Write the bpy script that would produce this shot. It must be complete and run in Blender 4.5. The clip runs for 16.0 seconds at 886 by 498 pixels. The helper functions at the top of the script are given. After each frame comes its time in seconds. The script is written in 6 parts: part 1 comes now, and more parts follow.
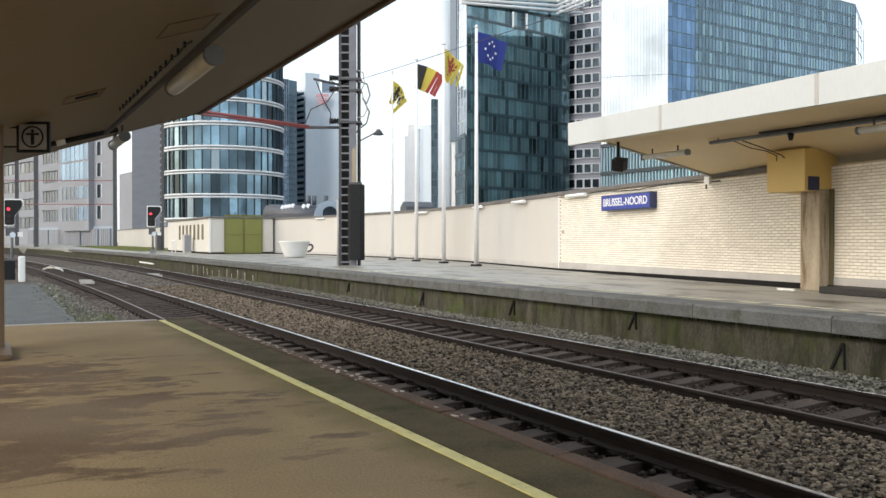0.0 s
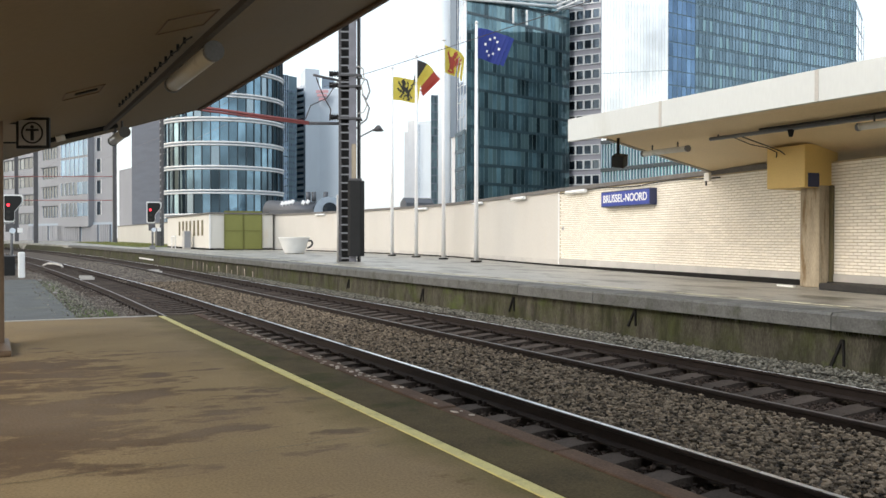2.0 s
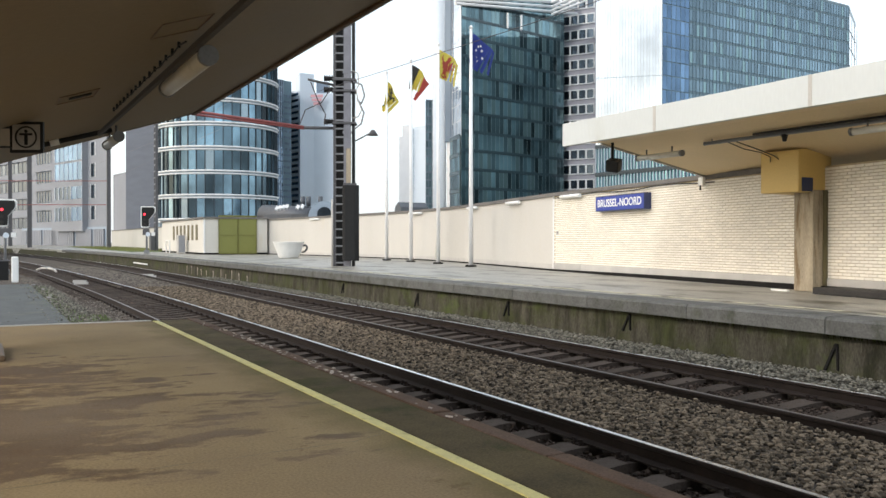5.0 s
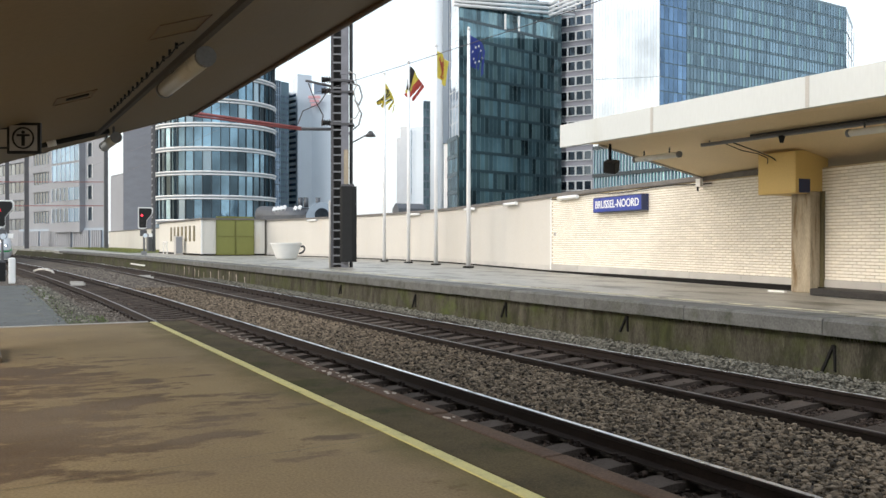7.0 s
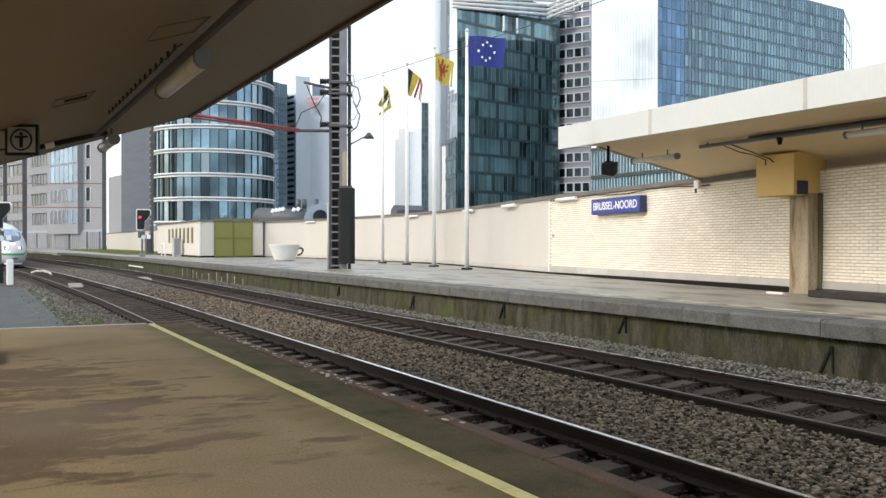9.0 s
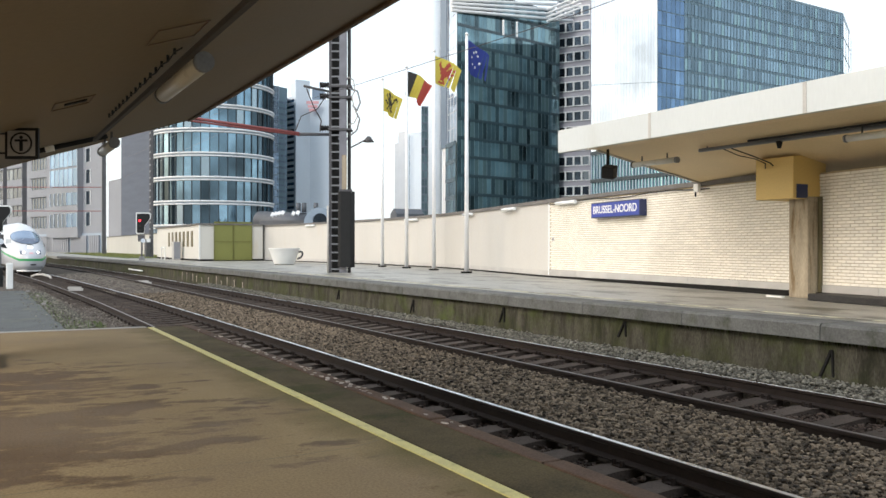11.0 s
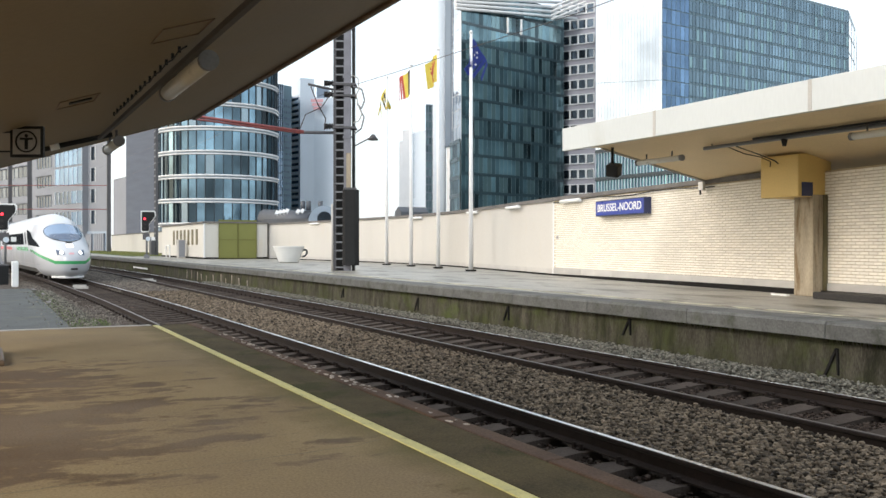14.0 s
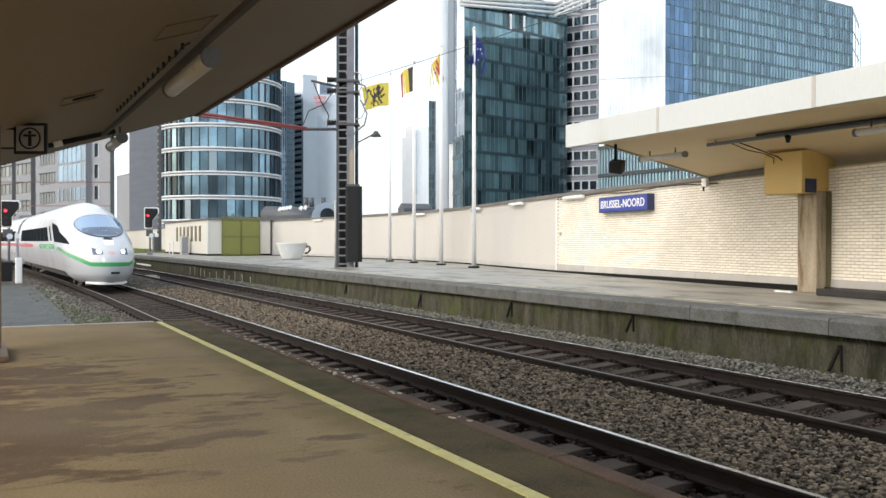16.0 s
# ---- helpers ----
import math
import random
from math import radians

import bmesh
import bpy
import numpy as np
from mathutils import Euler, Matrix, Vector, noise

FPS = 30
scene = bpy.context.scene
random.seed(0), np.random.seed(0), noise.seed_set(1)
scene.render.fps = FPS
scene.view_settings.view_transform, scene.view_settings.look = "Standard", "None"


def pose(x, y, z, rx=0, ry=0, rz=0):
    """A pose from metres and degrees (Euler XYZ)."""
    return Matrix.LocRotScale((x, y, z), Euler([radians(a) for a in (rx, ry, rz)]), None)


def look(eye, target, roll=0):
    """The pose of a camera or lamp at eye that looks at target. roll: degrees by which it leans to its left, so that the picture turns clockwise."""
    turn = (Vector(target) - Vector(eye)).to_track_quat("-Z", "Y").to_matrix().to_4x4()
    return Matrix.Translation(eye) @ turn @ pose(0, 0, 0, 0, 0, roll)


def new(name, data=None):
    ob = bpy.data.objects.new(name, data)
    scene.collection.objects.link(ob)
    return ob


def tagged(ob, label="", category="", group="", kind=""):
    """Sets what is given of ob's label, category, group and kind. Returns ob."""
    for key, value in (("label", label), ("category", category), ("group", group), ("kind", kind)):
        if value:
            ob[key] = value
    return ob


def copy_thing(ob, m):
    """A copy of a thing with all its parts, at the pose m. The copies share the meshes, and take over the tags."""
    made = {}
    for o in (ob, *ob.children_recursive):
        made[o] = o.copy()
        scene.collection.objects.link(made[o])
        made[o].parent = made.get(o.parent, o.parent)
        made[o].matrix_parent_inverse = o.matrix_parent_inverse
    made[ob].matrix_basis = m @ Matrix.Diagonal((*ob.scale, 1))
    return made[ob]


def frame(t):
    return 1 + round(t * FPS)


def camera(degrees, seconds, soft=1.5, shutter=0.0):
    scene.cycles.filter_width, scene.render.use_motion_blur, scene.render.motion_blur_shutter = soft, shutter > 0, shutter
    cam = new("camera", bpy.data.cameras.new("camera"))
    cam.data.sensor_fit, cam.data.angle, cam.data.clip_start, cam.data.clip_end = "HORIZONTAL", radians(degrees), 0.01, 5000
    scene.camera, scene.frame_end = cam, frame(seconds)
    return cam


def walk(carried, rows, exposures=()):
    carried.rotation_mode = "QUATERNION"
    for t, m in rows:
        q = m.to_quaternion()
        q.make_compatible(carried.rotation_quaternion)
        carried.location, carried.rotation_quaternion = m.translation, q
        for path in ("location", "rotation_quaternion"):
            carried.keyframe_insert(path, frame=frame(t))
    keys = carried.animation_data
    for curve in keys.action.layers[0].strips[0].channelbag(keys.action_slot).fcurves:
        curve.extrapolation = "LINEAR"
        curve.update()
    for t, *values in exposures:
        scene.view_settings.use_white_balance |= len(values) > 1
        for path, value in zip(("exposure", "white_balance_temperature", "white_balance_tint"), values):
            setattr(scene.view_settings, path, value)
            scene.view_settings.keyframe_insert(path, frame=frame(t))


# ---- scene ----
cam = camera(52.21, 16.0, soft=1.5)
PATH = [
    (0.0, pose(0, 0, 0.98, 89.427, 0, 63.292) @ pose(0, 0, 0, 0, 0, 0.000)),
    (0.5, pose(0, 0, 0.98, 89.367, 0, 63.292) @ pose(0, 0, 0, 0, 0, 0.046)),
    (1.0, pose(0, 0, 0.98, 89.308, 0, 63.280) @ pose(0, 0, 0, 0, 0, 0.046)),
    (1.5, pose(0, 0, 0.98, 89.236, 0, 63.280) @ pose(0, 0, 0, 0, 0, 0.138)),
    (2.0, pose(0, 0, 0.98, 89.188, 0, 63.280) @ pose(0, 0, 0, 0, 0, 0.046)),
    (2.5, pose(0, 0, 0.98, 89.188, 0, 63.220) @ pose(0, 0, 0, 0, 0, 0.046)),
    (3.0, pose(0, 0, 0.98, 89.236, 0, 63.161) @ pose(0, 0, 0, 0, 0, 0.138)),
    (3.5, pose(0, 0, 0.98, 89.296, 0, 63.137) @ pose(0, 0, 0, 0, 0, 0.092)),
    (4.0, pose(0, 0, 0.98, 89.367, 0, 63.065) @ pose(0, 0, 0, 0, 0, 0.046)),
    (6.5, pose(0, 0, 0.98, 89.546, 0, 62.838) @ pose(0, 0, 0, 0, 0, 0.046)),
    (7.0, pose(0, 0, 0.98, 89.546, 0, 62.791) @ pose(0, 0, 0, 0, 0, 0.046)),
    (7.5, pose(0, 0, 0.98, 89.523, 0, 62.719) @ pose(0, 0, 0, 0, 0, 0.138)),
    (8.0, pose(0, 0, 0.98, 89.523, 0, 62.719) @ pose(0, 0, 0, 0, 0, 0.138)),
    (8.5, pose(0, 0, 0.98, 89.558, 0, 62.707) @ pose(0, 0, 0, 0, 0, 0.092)),
    (9.0, pose(0, 0, 0.98, 89.654, 0, 62.683) @ pose(0, 0, 0, 0, 0, 0.046)),
    (11.5, pose(0, 0, 0.98, 89.893, 0, 62.671) @ pose(0, 0, 0, 0, 0, 0.046)),
    (12.0, pose(0, 0, 0.98, 89.905, 0, 62.671) @ pose(0, 0, 0, 0, 0, 0.046)),
    (12.5, pose(0, 0, 0.98, 89.928, 0, 62.683) @ pose(0, 0, 0, 0, 0, 0.138)),
    (13.0, pose(0, 0, 0.98, 89.893, 0, 62.791) @ pose(0, 0, 0, 0, 0, 0.046)),
    (13.5, pose(0, 0, 0.98, 89.821, 0, 62.874) @ pose(0, 0, 0, 0, 0, 0.138)),
    (14.0, pose(0, 0, 0.98, 89.761, 0, 62.946) @ pose(0, 0, 0, 0, 0, 0.046)),
    (14.5, pose(0, 0, 0.98, 89.690, 0, 63.006) @ pose(0, 0, 0, 0, 0, 0.046)),
    (15.0, pose(0, 0, 0.98, 89.582, 0, 63.065) @ pose(0, 0, 0, 0, 0, 0.046)),
    (15.5, pose(0, 0, 0.98, 89.546, 0, 63.113) @ pose(0, 0, 0, 0, 0, 0.046)),
    (16.0, pose(0, 0, 0.98, 89.546, 0, 63.137) @ pose(0, 0, 0, 0, 0, 0.046)),
]
walk(cam, PATH, [(0.0, 0.03), (4.0, 0.04), (7.5, 0.06), (12.0, 0.09), (16.0, 0.11)])

# ---- sky and sun ----
world = bpy.data.worlds.new("sky")
scene.world = world
world.use_nodes = True
wn, wl = world.node_tree.nodes, world.node_tree.links
wn.clear()
w_out = wn.new("ShaderNodeOutputWorld")
w_bg = wn.new("ShaderNodeBackground")
w_sky = wn.new("ShaderNodeTexSky")
w_sky.sky_type, w_sky.sun_disc = "NISHITA", False
w_sky.sun_elevation, w_sky.sun_rotation = radians(30), radians(200)
w_sky.dust_density, w_sky.air_density = 4.0, 1.2
w_bg.inputs["Strength"].default_value = 0.10
w_cloud = wn.new("ShaderNodeBackground")
w_cloud.inputs["Color"].default_value = (0.89, 0.955, 1.0, 1)
w_cloud.inputs["Strength"].default_value = 0.95
w_add = wn.new("ShaderNodeAddShader")
wl.new(w_sky.outputs[0], w_bg.inputs["Color"])
wl.new(w_bg.outputs[0], w_add.inputs[0])
wl.new(w_cloud.outputs[0], w_add.inputs[1])
wl.new(w_add.outputs[0], w_out.inputs["Surface"])
sun = new("sun", bpy.data.lights.new("sun", "SUN"))
sun.data.energy, sun.data.angle, sun.data.color = 1.2, radians(12), (1.0, 0.975, 0.945)
sun.matrix_world = look((18, -30, 20), (0, 0, 0))


# ---- materials ----
def mat(name, col, rough=0.7, metal=0.0, var=0.15, scale=4.0, fine=60.0, bump=0.15, stain=None, stain_scale=0.8, stain_amt=0.5,
        stretch=(1, 1, 1), island=0.0, objrand=0.0, spec=0.5, dist=0.01, crisp=0.13):
    """Base colour with broad and fine variation, an optional stain colour, relief."""
    m = bpy.data.materials.new(name)
    m.use_nodes = True
    n, l = m.node_tree.nodes, m.node_tree.links
    b = n["Principled BSDF"]
    b.inputs["Roughness"].default_value, b.inputs["Metallic"].default_value = rough, metal
    b.inputs["Specular IOR Level"].default_value = spec
    tc = n.new("ShaderNodeTexCoord")
    geo = n.new("ShaderNodeNewGeometry")
    mp = n.new("ShaderNodeMapping")
    mp.inputs["Scale"].default_value = stretch
    l.new(geo.outputs["Position"] if stain is not None or objrand == 0 else tc.outputs["Object"], mp.inputs["Vector"])
    n1, n2 = n.new("ShaderNodeTexNoise"), n.new("ShaderNodeTexNoise")
    n1.inputs["Scale"].default_value, n1.inputs["Detail"].default_value = scale, 6
    n2.inputs["Scale"].default_value, n2.inputs["Detail"].default_value = fine, 4
    for q in (n1, n2):
        l.new(mp.outputs[0], q.inputs["Vector"])
    add = n.new("ShaderNodeMath")
    add.operation = "ADD"
    l.new(n1.outputs["Fac"], add.inputs[0])
    l.new(n2.outputs["Fac"], add.inputs[1])
    mr = n.new("ShaderNodeMapRange")
    mr.inputs["From Min"].default_value, mr.inputs["From Max"].default_value = 0.7, 1.3
    mr.inputs["To Min"].default_value, mr.inputs["To Max"].default_value = 1 - var, 1 + var
    l.new(add.outputs[0], mr.inputs["Value"])
    value = mr.outputs[0]
    for amount, src in ((island, geo.outputs["Random Per Island"]), (objrand, n.new("ShaderNodeObjectInfo").outputs["Random"])):
        if amount:
            r = n.new("ShaderNodeMapRange")
            r.inputs["To Min"].default_value, r.inputs["To Max"].default_value = 1 - amount, 1 + amount
            l.new(src, r.inputs["Value"])
            mul = n.new("ShaderNodeMath")
            mul.operation = "MULTIPLY"
            l.new(value, mul.inputs[0])
            l.new(r.outputs[0], mul.inputs[1])
            value = mul.outputs[0]
    colour = n.new("ShaderNodeRGB")
    colour.outputs[0].default_value = (*col, 1)
    base = colour.outputs[0]
    if stain is not None:
        n3 = n.new("ShaderNodeTexNoise")
        n3.inputs["Scale"].default_value, n3.inputs["Detail"].default_value, n3.inputs["Roughness"].default_value = stain_scale, 8, 0.65
        l.new(mp.outputs[0], n3.inputs["Vector"])
        r3 = n.new("ShaderNodeMapRange")
        r3.inputs["From Min"].default_value, r3.inputs["From Max"].default_value = 0.66 - 0.25 * stain_amt, 0.66 - 0.25 * stain_amt + crisp
        l.new(n3.outputs["Fac"], r3.inputs["Value"])
        mx = n.new("ShaderNodeMix")
        mx.data_type = "RGBA"
        mx.inputs[7].default_value = (*stain, 1)
        l.new(r3.outputs[0], mx.inputs[0])
        l.new(base, mx.inputs[6])
        base = mx.outputs[2]
    vm = n.new("ShaderNodeVectorMath")
    vm.operation = "SCALE"
    l.new(base, vm.inputs[0])
    l.new(value, vm.inputs["Scale"])
    l.new(vm.outputs[0], b.inputs["Base Color"])
    if bump:
        bp = n.new("ShaderNodeBump")
        bp.inputs["Strength"].default_value, bp.inputs["Distance"].default_value = bump, dist
        l.new(n2.outputs["Fac"], bp.inputs["Height"])
        l.new(bp.outputs[0], b.inputs["Normal"])
    rr = n.new("ShaderNodeMapRange")
    rr.inputs["To Min"].default_value, rr.inputs["To Max"].default_value = max(0, rough - 0.08), min(1, rough + 0.08)
    l.new(n1.outputs["Fac"], rr.inputs["Value"])
    l.new(rr.outputs[0], b.inputs["Roughness"])
    return m


def glow(name, col, power):
    m = bpy.data.materials.new(name)
    m.use_nodes = True
    b = m.node_tree.nodes["Principled BSDF"]
    b.inputs["Base Color"].default_value = (*col, 1)
    b.inputs["Emission Color"].default_value, b.inputs["Emission Strength"].default_value = (*col, 1), power
    return m


def facade_glass(name, col, metal=0.75, rough=0.06, island=0.45, tilt=0.02, blinds=None, blind_share=0.0, reflect_tone=(0.6, 1.4), reflect_scale=0.07):
    """Coated facade glazing: each pane has its own tint and stands a little askew, some have drawn blinds. Broad noise
    in the tint imitates uneven reflections.
    """
    m = bpy.data.materials.new(name)
    m.use_nodes = True
    n, l = m.node_tree.nodes, m.node_tree.links
    b = n["Principled BSDF"]
    b.inputs["Metallic"].default_value, b.inputs["Roughness"].default_value = metal, rough
    geo = n.new("ShaderNodeNewGeometry")
    rnd = geo.outputs["Random Per Island"]
    r = n.new("ShaderNodeMapRange")
    r.inputs["To Min"].default_value, r.inputs["To Max"].default_value = 1 - island, 1 + island
    l.new(rnd, r.inputs["Value"])
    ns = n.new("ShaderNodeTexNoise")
    ns.inputs["Scale"].default_value, ns.inputs["Detail"].default_value = reflect_scale, 5
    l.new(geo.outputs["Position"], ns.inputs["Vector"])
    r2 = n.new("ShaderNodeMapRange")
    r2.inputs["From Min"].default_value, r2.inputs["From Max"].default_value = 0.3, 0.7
    r2.inputs["To Min"].default_value, r2.inputs["To Max"].default_value = reflect_tone
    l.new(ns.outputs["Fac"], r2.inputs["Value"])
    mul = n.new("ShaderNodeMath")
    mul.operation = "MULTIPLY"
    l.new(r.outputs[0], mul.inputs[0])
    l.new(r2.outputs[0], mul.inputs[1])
    colour = n.new("ShaderNodeRGB")
    colour.outputs[0].default_value = (*col, 1)
    vm = n.new("ShaderNodeVectorMath")
    vm.operation = "SCALE"
    l.new(colour.outputs[0], vm.inputs[0])
    l.new(mul.outputs[0], vm.inputs["Scale"])
    base = vm.outputs[0]
    if blinds:
        hs = n.new("ShaderNodeMath")
        hs.operation, hs.inputs[1].default_value = "MULTIPLY", 7.31
        l.new(rnd, hs.inputs[0])
        fr = n.new("ShaderNodeMath")
        fr.operation = "FRACT"
        l.new(hs.outputs[0], fr.inputs[0])
        lt = n.new("ShaderNodeMath")
        lt.operation, lt.inputs[1].default_value = "LESS_THAN", blind_share
        l.new(fr.outputs[0], lt.inputs[0])
        mx = n.new("ShaderNodeMix")
        mx.data_type = "RGBA"
        mx.inputs[7].default_value = (*blinds, 1)
        l.new(lt.outputs[0], mx.inputs[0])
        l.new(base, mx.inputs[6])
        base = mx.outputs[2]
    l.new(base, b.inputs["Base Color"])
    wave = n.new("ShaderNodeTexNoise")
    wave.inputs["Scale"].default_value, wave.inputs["Detail"].default_value = 0.5, 2
    l.new(geo.outputs["Position"], wave.inputs["Vector"])
    bp = n.new("ShaderNodeBump")
    bp.inputs["Strength"].default_value, bp.inputs["Distance"].default_value = 0.5, tilt
    l.new(wave.outputs["Fac"], bp.inputs["Height"])
    l.new(bp.outputs[0], b.inputs["Normal"])
    return m


def platform_mat():
    """Brown mastic asphalt: broad tone changes, brushed dark stains in one worn area, moss beside the yellow line."""
    m = bpy.data.materials.new("worn_brown_asphalt")
    m.use_nodes = True
    n, l = m.node_tree.nodes, m.node_tree.links
    b = n["Principled BSDF"]
    b.inputs["Specular IOR Level"].default_value = 0.12
    geo = n.new("ShaderNodeNewGeometry")

    def noise_at(scale, detail, stretch, rough=0.6):
        mp = n.new("ShaderNodeMapping")
        mp.inputs["Scale"].default_value = stretch
        l.new(geo.outputs["Position"], mp.inputs["Vector"])
        q = n.new("ShaderNodeTexNoise")
        q.inputs["Scale"].default_value, q.inputs["Detail"].default_value, q.inputs["Roughness"].default_value = scale, detail, rough
        l.new(mp.outputs[0], q.inputs["Vector"])
        return q.outputs["Fac"]

    def ramp(value, lo, hi, a=0.0, z=1.0):
        r = n.new("ShaderNodeMapRange")
        for key, v in (("From Min", lo), ("From Max", hi), ("To Min", a), ("To Max", z)):
            r.inputs[key].default_value = v
        l.new(value, r.inputs["Value"])
        return r.outputs[0]

    def op(kind, a, b_):
        q = n.new("ShaderNodeMath")
        q.operation = kind
        for k, v in enumerate((a, b_)):
            if isinstance(v, (int, float)):
                q.inputs[k].default_value = v
            else:
                l.new(v, q.inputs[k])
        return q.outputs[0]

    def mix(fac, a, b_):
        q = n.new("ShaderNodeMix")
        q.data_type = "RGBA"
        l.new(fac, q.inputs[0])
        for k, v in ((6, a), (7, b_)):
            if isinstance(v, tuple):
                q.inputs[k].default_value = (*v, 1)
            else:
                l.new(v, q.inputs[k])
        return q.outputs[2]
    xyz = n.new("ShaderNodeSeparateXYZ")
    l.new(geo.outputs["Position"], xyz.inputs[0])
    base = mix(ramp(noise_at(0.9, 5, (1, 1, 1)), 0.38, 0.62), (0.352, 0.266, 0.150), (0.288, 0.212, 0.118))
    # a large worn area with brushed dark stains
    dist = n.new("ShaderNodeVectorMath")
    dist.operation, dist.inputs[1].default_value = "DISTANCE", (-5.4, -0.2, 0)
    l.new(geo.outputs["Position"], dist.inputs[0])
    second = n.new("ShaderNodeVectorMath")
    second.operation, second.inputs[1].default_value = "DISTANCE", (-7.2, 0.1, 0)
    l.new(geo.outputs["Position"], second.inputs[0])
    near_it = ramp(op("MINIMUM", dist.outputs["Value"], op("MULTIPLY", second.outputs["Value"], 1.6)), 0.5, 2.9, 0.10, -0.17)
    brushed = op("ADD", noise_at(1.7, 10, (1.9, 0.9, 1), 0.68), near_it)
    base = mix(op("MULTIPLY", ramp(brushed, 0.485, 0.565), 0.85), base, (0.118, 0.073, 0.043))
    base = mix(op("MULTIPLY", ramp(noise_at(0.45, 4, (1, 1, 1)), 0.48, 0.66), 0.45), base, (0.315, 0.245, 0.165))
    spots = ramp(noise_at(2.6, 7, (1, 1, 1), 0.7), 0.64, 0.69, 0, 0.65)
    base = mix(spots, base, (0.17, 0.105, 0.056))
    # moss and grime towards the edge
    moss = op("ADD", ramp(xyz.outputs["Y"], 1.35, 2.0, -0.25, 0.33), op("MULTIPLY", noise_at(2.2, 7, (1, 1, 1)), 0.55))
    base = mix(ramp(moss, 0.22, 0.55, 0, 0.85), base, (0.135, 0.115, 0.045))
    grain = ramp(noise_at(75, 4, (1, 1, 1)), 0.3, 0.7, 0.82, 1.18)
    vm = n.new("ShaderNodeVectorMath")
    vm.operation = "SCALE"
    l.new(base, vm.inputs[0])
    l.new(grain, vm.inputs["Scale"])
    l.new(vm.outputs[0], b.inputs["Base Color"])
    l.new(ramp(brushed, 0.45, 0.6, 0.85, 0.6), b.inputs["Roughness"])
    bp = n.new("ShaderNodeBump")
    bp.inputs["Strength"].default_value, bp.inputs["Distance"].default_value = 0.25, 0.006
    l.new(noise_at(60, 4, (1, 1, 1)), bp.inputs["Height"])
    l.new(bp.outputs[0], b.inputs["Normal"])
    return m


def cloth(name, col):
    """Thin woven flag cloth: part of the light comes through it."""
    m = mat(name, col, 0.8, var=0.06, fine=90, bump=0.1)
    n, l = m.node_tree.nodes, m.node_tree.links
    b = n["Principled BSDF"]
    tl = n.new("ShaderNodeBsdfTranslucent")
    l.new(b.inputs["Base Color"].links[0].from_socket, tl.inputs["Color"])
    mx = n.new("ShaderNodeMixShader")
    mx.inputs[0].default_value = 0.45
    l.new(b.outputs[0], mx.inputs[1])
    l.new(tl.outputs[0], mx.inputs[2])
    out = next(q for q in n if q.type == "OUTPUT_MATERIAL")
    l.new(mx.outputs[0], out.inputs["Surface"])
    return m


def retaining_mat():
    """Old concrete face: broad brown and grey patches, moss, fine drip streaks that run down it."""
    m = mat("mossy_retaining_wall", (0.074, 0.068, 0.052), 0.95, spec=0.1, var=0.45, scale=2.2, fine=40, bump=0.4, stain=(0.032, 0.028, 0.02), stain_scale=1.0, stain_amt=0.6, crisp=0.2,
            stretch=(1.6, 1, 0.5), dist=0.02)
    n, l = m.node_tree.nodes, m.node_tree.links
    b = n["Principled BSDF"]
    base = b.inputs["Base Color"].links[0].from_socket
    geo = n.new("ShaderNodeNewGeometry")

    def layer(colour, scale, stretch, lo, hi, amount):
        nonlocal base
        mp = n.new("ShaderNodeMapping")
        mp.inputs["Scale"].default_value = stretch
        l.new(geo.outputs["Position"], mp.inputs["Vector"])
        q = n.new("ShaderNodeTexNoise")
        q.inputs["Scale"].default_value, q.inputs["Detail"].default_value, q.inputs["Roughness"].default_value = scale, 8, 0.65
        l.new(mp.outputs[0], q.inputs["Vector"])
        r = n.new("ShaderNodeMapRange")
        for key, v in (("From Min", lo), ("From Max", hi), ("To Min", 0.0), ("To Max", amount)):
            r.inputs[key].default_value = v
        l.new(q.outputs["Fac"], r.inputs["Value"])
        mx = n.new("ShaderNodeMix")
        mx.data_type = "RGBA"
        mx.inputs[7].default_value = (*colour, 1)
        l.new(r.outputs[0], mx.inputs[0])
        l.new(base, mx.inputs[6])
        base = mx.outputs[2]
    layer((0.052, 0.060, 0.020), 1.4, (1, 1, 1.0), 0.44, 0.62, 0.75)
    layer((0.020, 0.019, 0.013), 2.6, (2.2, 1, 0.55), 0.48, 0.66, 0.7)
    layer((0.17, 0.155, 0.125), 5.0, (2.4, 1, 0.5), 0.64, 0.72, 0.5)
    layer((0.080, 0.105, 0.026), 0.8, (1, 1, 1.6), 0.58, 0.70, 0.6)
    l.new(base, b.inputs["Base Color"])
    return m


